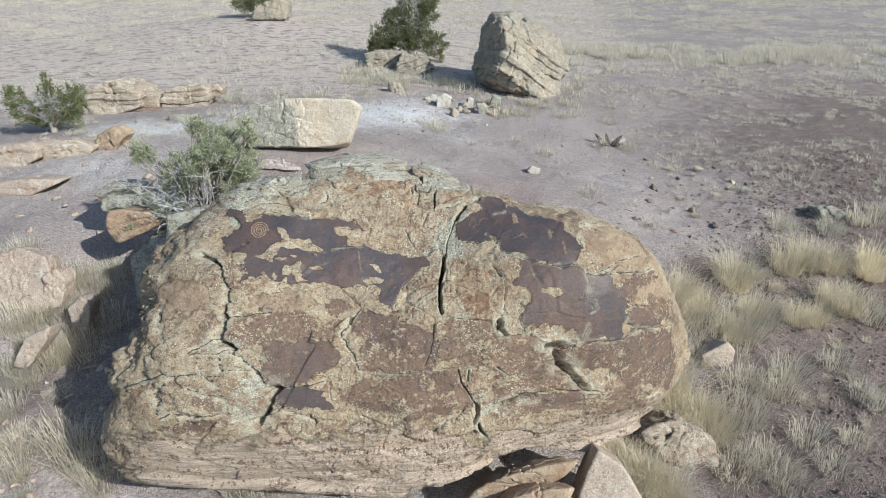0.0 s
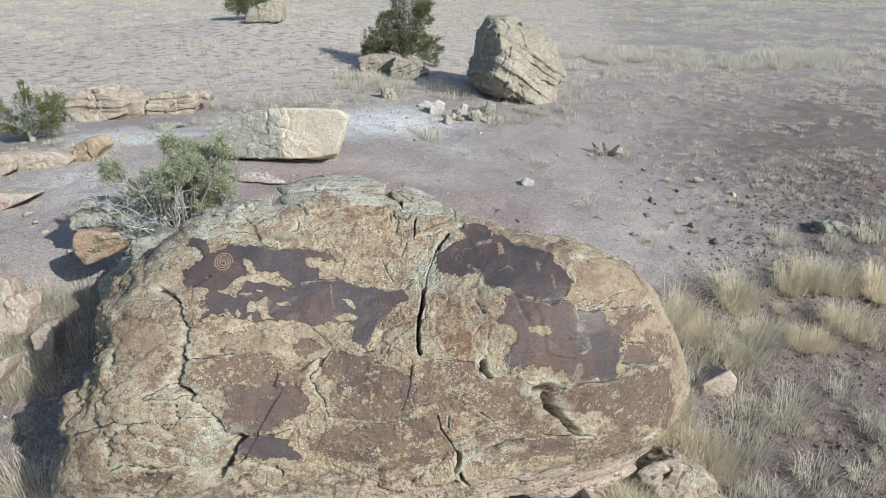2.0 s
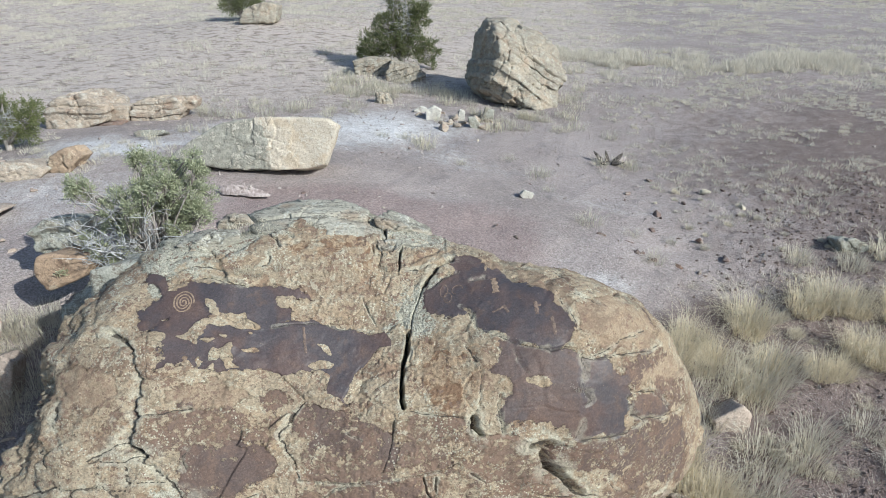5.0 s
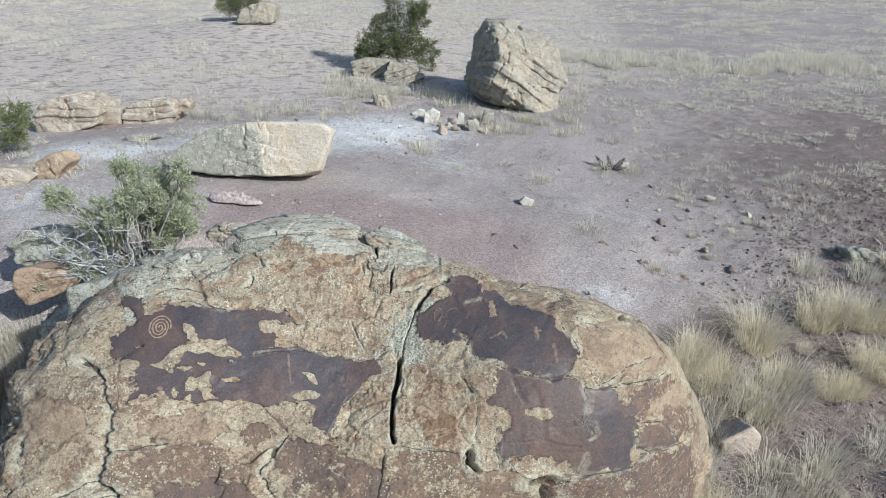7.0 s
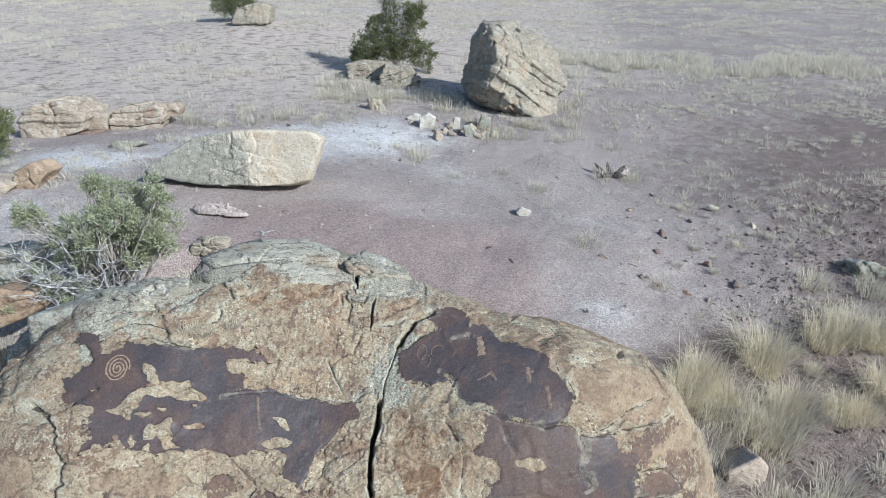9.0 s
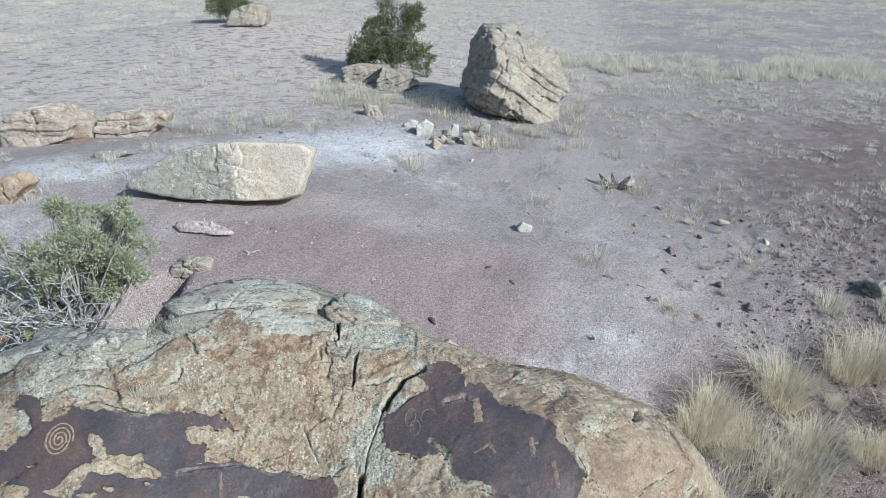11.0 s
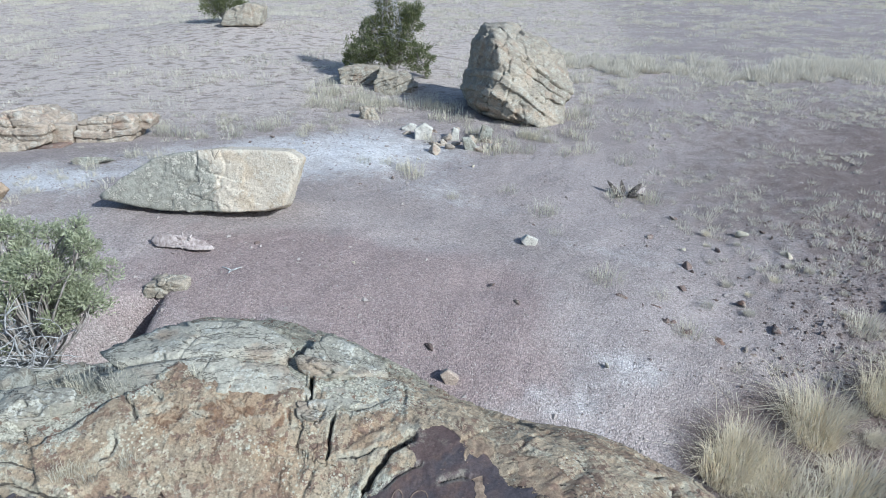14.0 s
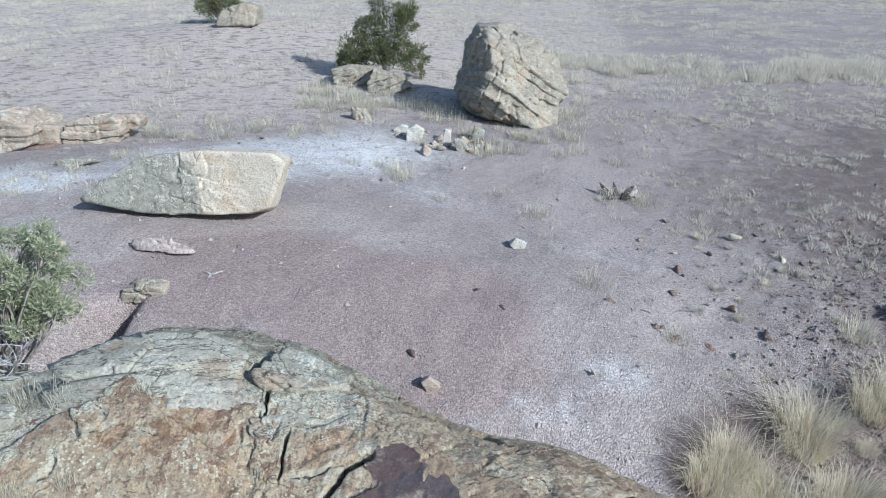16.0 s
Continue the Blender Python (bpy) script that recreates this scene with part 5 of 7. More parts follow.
rock("tilted_slab", "narrow pale tilted slab among dry grass", ROCK_PINK, (-5.29, 7.66, -0.07),
     [(-0.19, -0.26, -0.12), (-0.12, -0.13, 0.4), (0.07, -0.1, 0.47), (0.18, -0.16, 0.31), (0.07, -0.23, -0.02), (-0.16, 0.09, -0.12), (-0.1, 0.22, 0.29), (0.06, 0.25, 0.35), (0.15, 0.19, 0.23), (0.06, 0.12, -0.04)], n=24, rough=0.07, blocks=0.04, block_size=0.25, seed=17)
rock("tilted_slab", "small grey tilted slab among dry grass", ROCK_PINK, (-4.8, 7.25, -0.35),
     [(-0.15, -0.12, 0.39), (0.03, -0.06, 0.57), (0.17, -0.1, 0.46), (0.06, -0.25, -0.12), (-0.1, -0.23, -0.05), (-0.13, 0.18, 0.31), (0.02, 0.24, 0.45), (0.14, 0.2, 0.37), (0.05, 0.05, -0.12), (-0.09, 0.07, -0.06)], n=22, rough=0.05, seed=18)
rock("tilted_slab", "low pale slab half buried in soil", ROCK_PINK, (-5.08, 6.65, -0.28),
     [(-0.28, -0.24, -0.09), (-0.08, -0.15, 0.28), (0.25, -0.09, 0.43), (0.21, -0.15, 0.27), (-0.09, -0.25, -0.12), (-0.24, 0.11, -0.1), (-0.07, 0.2, 0.18), (0.21, 0.26, 0.28), (0.18, 0.2, 0.18), (-0.08, 0.1, -0.12)], n=22, rough=0.05, seed=19)
rock("broken_ledge", "broken peach sandstone ledge beneath the great boulder", ROCK_PEACH, (0.77, 4.69, -0.68),
     [(-0.68, -0.19, -0.09), (-0.4, -0.15, 0.3), (-0.02, -0.13, 0.42), (0.19, -0.12, 0.53), (0.59, -0.11, 0.59), (0.48, -0.13, 0.42), (0.2, -0.15, 0.3), (-0.12, -0.17, 0.01), (-0.23, -0.19, -0.12), (-0.58, 0.11, -0.1), (-0.34, 0.15, 0.19), (-0.02, 0.17, 0.28), (0.16, 0.18, 0.34), (0.5, 0.19, 0.38), (0.41, 0.17, 0.28), (0.17, 0.15, 0.19), (-0.1, 0.13, -0.03), (-0.2, 0.11, -0.12)], n=36, rough=0.03, beds=0.06, blocks=0.03, block_size=0.4, seed=20)
rock("propped_slab", "pinkish wedge-shaped slab propped at the boulder's foot", ROCK_PINK, (1.64, 4.82, -0.71),
     [(-0.35, -0.27, -0.12), (-0.2, -0.14, 0.41), (-0.11, -0.07, 0.6), (0.18, -0.14, 0.4), (0.48, -0.27, -0.12), (-0.3, 0.08, -0.12), (-0.17, 0.21, 0.27), (-0.1, 0.28, 0.39), (0.16, 0.21, 0.26), (0.41, 0.08, -0.12)], n=30, rough=0.03, seed=21)
rock("broken_ledge", "pale broken ledge at the boulder's foot", ROCK_PEACH, (0.89, 4.46, -0.54),
     [(-0.48, -0.15, -0.12), (-0.27, -0.13, 0.18), (0.09, -0.1, 0.3), (0.37, -0.1, 0.31), (0.3, -0.15, -0.12), (-0.41, 0.1, -0.12), (-0.23, 0.12, 0.08), (0.07, 0.15, 0.14), (0.32, 0.15, 0.14), (0.25, 0.1, -0.12)], n=28, rough=0.05, blocks=0.06, block_size=0.3, seed=22)
rock("rough_rock", "rough pitted tan rock among dry grass", ROCK_TAN, (2.84, 6.01, -1.34),
     [(-0.52, -0.27, 0.52), (-0.31, -0.23, 0.64), (-0.15, -0.22, 0.68), (0.12, -0.25, 0.57), (0.44, -0.3, 0.4), (0.47, -0.37, 0.02), (0.13, -0.41, -0.12), (-0.19, -0.34, 0.26), (-0.44, 0.33, 0.26), (-0.26, 0.37, 0.32), (-0.13, 0.38, 0.34), (0.11, 0.35, 0.29), (0.38, 0.3, 0.2), (0.4, 0.23, -0.05), (0.11, 0.19, -0.12), (-0.16, 0.26, 0.01)], n=34, rough=0.09, blocks=0.08, block_size=0.3, seed=23)
rock("angular_rock", "angular pinkish rock standing among grass tufts", ROCK_PINK, (3.86, 7.39, -1.12),
     [(-0.3, -0.17, 0.34), (0.07, -0.13, 0.57), (0.19, -0.15, 0.44), (0.18, -0.19, 0.27), (-0.14, -0.24, -0.12), (-0.25, 0.18, 0.24), (0.06, 0.22, 0.4), (0.16, 0.2, 0.31), (0.15, 0.16, 0.19), (-0.12, 0.11, -0.12)], n=24, rough=0.04, sharp=20, seed=24)
rock("angular_rock", "low grey rock half hidden in dry grass", ROCK_GREY, (7.23, 11.05, -0.28),
     [(-0.29, -0.2, 0.22), (-0.01, -0.2, 0.28), (0.33, -0.2, 0.11), (0.11, -0.2, -0.12), (-0.14, -0.2, -0.08), (-0.24, 0.2, 0.11), (-0.01, 0.2, 0.14), (0.28, 0.2, -0.07), (0.09, 0.2, -0.12), (-0.12, 0.2, -0.1)], n=24, rough=0.08, blocks=0.08, block_size=0.25, seed=25)
rock("rounded_rock", "rounded grey rock overgrown with dry grass", ROCK_WEATHERED, (-2.25, 24.8, 0.15),
     [(-0.7, -0.46, 0.46), (0.08, -0.42, 0.6), (0.67, -0.44, 0.52), (0.52, -0.6, -0.12), (-0.58, -0.59, -0.09), (-0.59, 0.54, 0.36), (0.07, 0.58, 0.46), (0.57, 0.56, 0.4), (0.44, 0.4, -0.12), (-0.49, 0.41, -0.1)], n=40, rough=0.07, beds=0.10, bed_dir=(-0.3, 0.2, 1), bed_size=0.13, seed=26)
rock("layered_rock", "layered yellowish sandstone rock below a juniper", ROCK_WEATHERED, (-1.05, 23.86, -0.17),
     [(-0.67, -0.56, 0.33), (-0.59, -0.44, 0.73), (-0.45, -0.37, 0.96), (0.41, -0.42, 0.8), (0.71, -0.49, 0.54), (0.69, -0.57, 0.27), (-0.1, -0.66, -0.12), (-0.57, 0.44, 0.28), (-0.5, 0.56, 0.62), (-0.38, 0.63, 0.81), (0.35, 0.58, 0.68), (0.6, 0.51, 0.45), (0.59, 0.43, 0.23), (-0.08, 0.34, -0.12)], n=48, rough=0.07, beds=0.15, bed_dir=(-0.4, 0.2, 1), bed_size=0.12, seed=27)
rock("pointed_stone", "small pointed pale stone on salty soil", ROCK_WEATHERED, (-1.5, 20.17, 0.12),
     [(-0.28, -0.18, -0.12), (-0.21, -0.18, 0.34), (0.13, -0.18, 0.28), (0.36, -0.18, -0.12), (-0.24, 0.18, -0.12), (-0.18, 0.18, 0.27), (0.11, 0.18, 0.22), (0.31, 0.18, -0.12)], n=24, rough=0.16, blocks=0.05, block_size=0.12, seed=28)
rock("rubble_stone", "pale angular rubble stone in dry grass", ROCK_PALE, (0.01, 18.36, 0.1),
     [(-0.21, -0.15, -0.09), (-0.2, -0.15, 0.25), (0.04, -0.15, 0.39), (0.26, -0.15, 0.25), (0.12, -0.15, -0.12), (-0.18, 0.15, -0.1), (-0.17, 0.15, 0.21), (0.03, 0.15, 0.33), (0.22, 0.15, 0.21), (0.1, 0.15, -0.12)], n=18, rough=0.06, seed=29)
rock("rubble_stone", "white angular rubble stone in dry grass", ROCK_PALE, (0.78, 18.34, 0.07),
     [(-0.13, -0.12, -0.09), (-0.05, -0.12, 0.31), (0.11, -0.12, 0.25), (0.07, -0.12, -0.12), (-0.11, 0.12, -0.1), (-0.04, 0.12, 0.26), (0.09, 0.12, 0.21), (0.06, 0.12, -0.12)], n=18, rough=0.06, seed=30)
rock("rubble_stone", "flat tilted grey rubble stone in dry grass", ROCK_GREY, (1.12, 17.63, 0.04),
     [(-0.1, -0.12, -0.07), (-0.21, -0.12, 0.31), (0, -0.12, 0.31), (0.3, -0.12, -0.12), (-0.08, 0.12, -0.08), (-0.18, 0.12, 0.25), (0, 0.12, 0.26), (0.26, 0.12, -0.12)], n=18, rough=0.06, seed=31)
rock("rubble_stone", "grey upright rubble stone in dry grass", ROCK_GREY, (1.52, 18.37, 0.04),
     [(-0.2, -0.15, -0.04), (-0.1, -0.15, 0.42), (0.16, -0.15, 0.31), (0.13, -0.15, -0.12), (-0.17, 0.15, -0.05), (-0.08, 0.15, 0.36), (0.14, 0.15, 0.26), (0.11, 0.15, -0.12)], n=18, rough=0.06, seed=32)
rock("rubble_stone", "low pale rubble stone on salty soil", ROCK_PALE, (-0.34, 18.99, 0.11),
     [(-0.23, -0.12, 0.06), (0.02, -0.12, 0.2), (0.19, -0.12, 0.13), (0.03, -0.12, -0.12), (-0.2, 0.12, 0.04), (0.01, 0.12, 0.15), (0.16, 0.12, 0.1), (0.02, 0.12, -0.12)], n=18, rough=0.06, seed=33)
rock("far_rock", "grey and brown rock beside a far juniper", ROCK_WEATHERED, (-8.59, 34.43, 0.92),
     [(-1.13, -0.93, -0.12), (-0.77, -0.77, 0.52), (0.21, -0.66, 0.88), (0.93, -0.71, 0.72), (0.76, -0.93, -0.12), (-0.96, 0.67, -0.12), (-0.65, 0.83, 0.45), (0.18, 0.94, 0.77), (0.79, 0.89, 0.63), (0.65, 0.67, -0.12)], n=26, rough=0.07, blocks=0.1, seed=34)
rock("white_stone", "small white stone alone on gravel", ROCK_PALE, (1.89, 12.62, -0),
     [(-0.15, -0.1, 0.1), (-0.05, -0.1, 0.22), (0.13, -0.1, 0.14), (0.07, -0.1, -0.12), (-0.13, 0.1, 0.07), (-0.04, 0.1, 0.15), (0.11, 0.1, 0.09), (0.06, 0.1, -0.12)], n=16, rough=0.06, seed=35)
rock("small_stone", "small brown stone on dark gravel", ROCK_PINK, (0.59, 9.3, -0.15),
     [(-0.11, -0.07, 0.16), (-0.02, -0.07, 0.24), (0.12, -0.07, 0.1), (0.02, -0.07, -0.12), (-0.1, 0.08, 0.1), (-0.02, 0.08, 0.15), (0.1, 0.08, 0.06), (0.01, 0.08, -0.12)], n=16, rough=0.06, seed=36)
rock("low_ledge", "low weathered pale ledge beside the juniper", ROCK_WEATHERED, (-3.02, 10.6, float(ground_z(-3.02, 10.6))),
     [(-0.34, -0.14, -0.1), (-0.28, -0.12, 0.1), (0.06, -0.12, 0.15), (0.26, -0.08, 0.1), (0.28, -0.1, -0.1), (-0.3, 0.15, -0.1), (-0.25, 0.14, 0.08), (0.06, 0.15, 0.13), (0.22, 0.14, 0.07), (0.24, 0.12, -0.1)], n=30, rough=0.1, sharp=12, beds=0.03, blocks=0.04, block_size=0.2, seed=37)

# bedded slabs that cap the great boulder's back, parted by open joints
def cap_slab(name, corners, seed):
    part(name, rock_mesh(corners, n=40, sharp=30, rough=0.035, beds=0.045, bed_dir=(0.05, -0.6, 0.8), bed_size=0.055, blocks=0.025, block_size=0.35, seed=seed), ROCK_BEDDED, boulder, "grey bedded slab")


cap_slab("slab", [(-1.54, 6.56, 2.23), (-1.3, 6.75, 2.25), (-0.95, 6.86, 2.27), (-0.64, 6.83, 2.25), (-0.38, 6.71, 2.21), (-0.41, 6.55, 2.21), (-0.71, 6.55, 2.25), (-1.1, 6.5, 2.26), (-1.39, 6.43, 2.24), (-1.36, 6.52, 2.02), (-1.16, 6.67, 2.03), (-0.87, 6.76, 2.03), (-0.61, 6.73, 2.01), (-0.41, 6.63, 1.96), (-0.42, 6.5, 1.96), (-0.67, 6.51, 2), (-0.99, 6.47, 2.02), (-1.23, 6.41, 2.02)], 301)
cap_slab("slab", [(-1.47, 6.34, 2.21), (-1.37, 6.4, 2.22), (-1.08, 6.47, 2.24), (-0.7, 6.52, 2.23), (-0.4, 6.52, 2.18), (-0.26, 6.43, 2.14), (-0.21, 6.31, 2.1), (-0.38, 6.3, 2.12), (-0.63, 6.36, 2.18), (-0.9, 6.36, 2.2), (-1.12, 6.28, 2.19), (-1.38, 6.26, 2.19), (-1.29, 6.32, 1.98), (-1.2, 6.37, 1.99), (-0.96, 6.43, 2), (-0.65, 6.46, 1.98), (-0.41, 6.46, 1.93), (-0.3, 6.38, 1.88), (-0.26, 6.29, 1.84), (-0.39, 6.28, 1.87), (-0.59, 6.33, 1.92), (-0.82, 6.33, 1.95), (-0.99, 6.27, 1.95), (-1.21, 6.25, 1.96)], 302)
cap_slab("block", [(-0.33, 6.7, 2.2), (-0.19, 6.88, 2.12), (-0, 6.97, 1.98), (0.18, 6.66, 2.02), (0.02, 6.5, 2.1), (-0.21, 6.48, 2.16), (-0.34, 6.52, 2.2), (-0.3, 6.63, 1.95), (-0.18, 6.77, 1.88), (-0.04, 6.84, 1.75), (0.11, 6.59, 1.78), (-0.02, 6.47, 1.85), (-0.2, 6.45, 1.9), (-0.3, 6.48, 1.94)], 303)
cap_slab("block", [(-0.21, 6.42, 2.12), (0.02, 6.46, 2.07), (0.19, 6.59, 2), (0.43, 6.71, 1.83), (0.5, 6.41, 1.94), (0.31, 6.33, 2), (0.04, 6.28, 2.05), (-0.16, 6.29, 2.08), (-0.18, 6.38, 1.86), (0, 6.41, 1.81), (0.13, 6.51, 1.75), (0.32, 6.61, 1.61), (0.38, 6.37, 1.71), (0.23, 6.31, 1.75), (0.01, 6.27, 1.79), (-0.14, 6.28, 1.82)], 304)
cap_slab("flake", [(-0.29, 6.26, 2.11), (-0.1, 6.29, 2.09), (-0.05, 6.26, 2.08), (-0.15, 6.15, 2.05), (-0.27, 6.19, 2.08), (-0.27, 6.25, 1.99), (-0.11, 6.28, 1.97), (-0.07, 6.25, 1.96), (-0.16, 6.16, 1.93), (-0.26, 6.18, 1.96)], 305)
cap_slab("slab", [(-2.01, 6.08, 2.14), (-1.97, 6.25, 2.18), (-1.74, 6.28, 2.22), (-1.48, 6.22, 2.22), (-1.46, 6.14, 2.2), (-1.69, 6.11, 2.19), (-1.85, 6.02, 2.15), (-1.82, 6.09, 1.95), (-1.79, 6.23, 1.98), (-1.58, 6.25, 2.01), (-1.37, 6.21, 2), (-1.35, 6.14, 1.97), (-1.54, 6.11, 1.98), (-1.68, 6.04, 1.95)], 306)

# the bank of broken stone that carries the overhanging block and the juniper
rock("stone_bank", "shaded lichened stone bank beneath a juniper", ROCK_GREY, (-3.6, 8.1, -0.6),
     [(-0.55, -0.7, 0), (0.9, -1.2, 0), (1.3, 0.6, 0), (-0.9, 0.9, 0), (-0.55, -0.5, 1.2), (0.6, -0.9, 1.45), (0.9, 0.5, 1.25), (-0.6, 0.8, 1.25)],
     n=30, rough=0.06, blocks=0.10, block_size=0.45, beds=0.05, seed=71)


def slab_pile(seed):
    """Small loose stones, scattered about the foot of the outcrops."""
    rng = np.random.default_rng(seed)
    meshes = []
    for k in range(6):
        c = [tuple(v) for v in (rng.normal(size=(9, 3)) * (0.5, 0.4, 0.26))]
        meshes.append(rock_mesh(c, n=7, sharp=14, rough=0.05, seed=200 + k))
    return meshes


STONES = slab_pile(4)


def loose_stone(k, x, y, size, material, label):
    me = STONES[k % 6].copy()
    z = float(ground_z(x, y))
    m = Matrix.Translation((x, y, z + size * 0.08)) @ Matrix.Rotation(k * 1.7, 4, "Z") @ Matrix.Diagonal((size, size, size, 1))
    ob = thing("loose_stone", me, material, label, "stone", "loose stones on the ground")
    ob.matrix_basis = m


def strew():
    rng = random.Random(12)
    spots = [(2.98, 11.2), (3.3, 10.98), (3.45, 11.06), (3.51, 10.69), (3.61, 10.65), (3.7, 10.54), (3.78, 10.5), (4.09, 10.41), (4.14, 10.36), (4.77, 11.24), (4.98, 10.72), (4.47, 10.17), (4.4, 10.22), (3.2, 10.46), (5.47, 10.95), (4.31, 12.18), (0.4, 9.8), (4.03, 11.57), (5.0, 12.8), (4.0, 13.2), (4.7, 14.1)]
    for k, (x, y) in enumerate(spots):
        loose_stone(k, x, y, 0.10 + 0.07 * rng.random(), ROCK_DARK, "small dark stone on pale gravel")
    for k in range(26):
        x, y = rng.uniform(-4.5, 6.5), rng.uniform(9.3, 18)
        loose_stone(k, x, y, 0.05 + 0.05 * rng.random(), ROCK_DARK if k % 3 else ROCK_CREAM, "small dark stone on pale gravel" if k % 3 else "small pale stone on gravel")
    for k in range(70):
        x, y = rng.uniform(-5.4, -3.0), rng.uniform(4.4, 6.9)
        loose_stone(k, x, y, 0.05 + 0.12 * rng.random() ** 2, ROCK_PINK, "small pinkish stone at the foot of the boulder")
    for k in range(22):
        x, y = rng.uniform(-8.2, -4.4), rng.uniform(8.2, 11.6)
        loose_stone(k, x, y, 0.08 + 0.1 * rng.random(), ROCK_PINK, "small pinkish stone beside the ledges")
    for k in range(16):
        x, y = rng.uniform(-0.6, 2.4), rng.uniform(17.2, 19.2)
        loose_stone(k, x, y, 0.15 + 0.16 * rng.random(), ROCK_TAN, "small tan stone by the tilted boulder")
    for k in range(2):
        loose_stone(k, 5.6 + 0.5 * k, 13.4 - 0.8 * k, 0.16, ROCK_CREAM, "flat pale stone lying on gravel")


strew()


# ---- wood ----
def tube(pts, radii, sides=6):
    pts = [Vector(p) for p in pts]
    verts, faces = [], []
    for k, p in enumerate(pts):
        t = (pts[min(k + 1, len(pts) - 1)] - pts[max(k - 1, 0)]).normalized()
        u = t.cross(Vector((0.3, 0.2, 1)) if abs(t.z) < 0.9 else Vector((1, 0, 0))).normalized()
        w = t.cross(u)
        for j in range(sides):
            q = 2 * math.pi * j / sides
            verts.append(tuple(p + (u * math.cos(q) + w * math.sin(q)) * radii[k]))
    for k in range(len(pts) - 1):
        for j in range(sides):
            a, b = k * sides + j, k * sides + (j + 1) % sides
            faces.append((a, b, b + sides, a + sides))
    faces.append(tuple(range(sides))[::-1])
    faces.append(tuple(range((len(pts) - 1) * sides, len(pts) * sides)))
    return verts, faces


def joined(pieces):
    verts, faces = [], []
    for v, f in pieces:
        o = len(verts)
        verts += v
        faces += [tuple(i + o for i in q) for q in f]
    return verts, faces


def bent(a, b, rng, sag=0.15, n=6):
    a, b = Vector(a), Vector(b)
    length = (b - a).length
    off = Vector((rng.uniform(-1, 1), rng.uniform(-1, 1), rng.uniform(-0.3, 0.8))) * sag * length
    out = []
    for k in range(n):
        q = k / (n - 1)
        out.append(a.lerp(b, q) + off * math.sin(math.pi * q) + Vector((rng.uniform(-1, 1), rng.uniform(-1, 1), rng.uniform(-1, 1))) * 0.03 * length * (0 < k < n - 1))
    return out


def taper(r0, r1, n=6):
    return [r0 + (r1 - r0) * k / (n - 1) for k in range(n)]


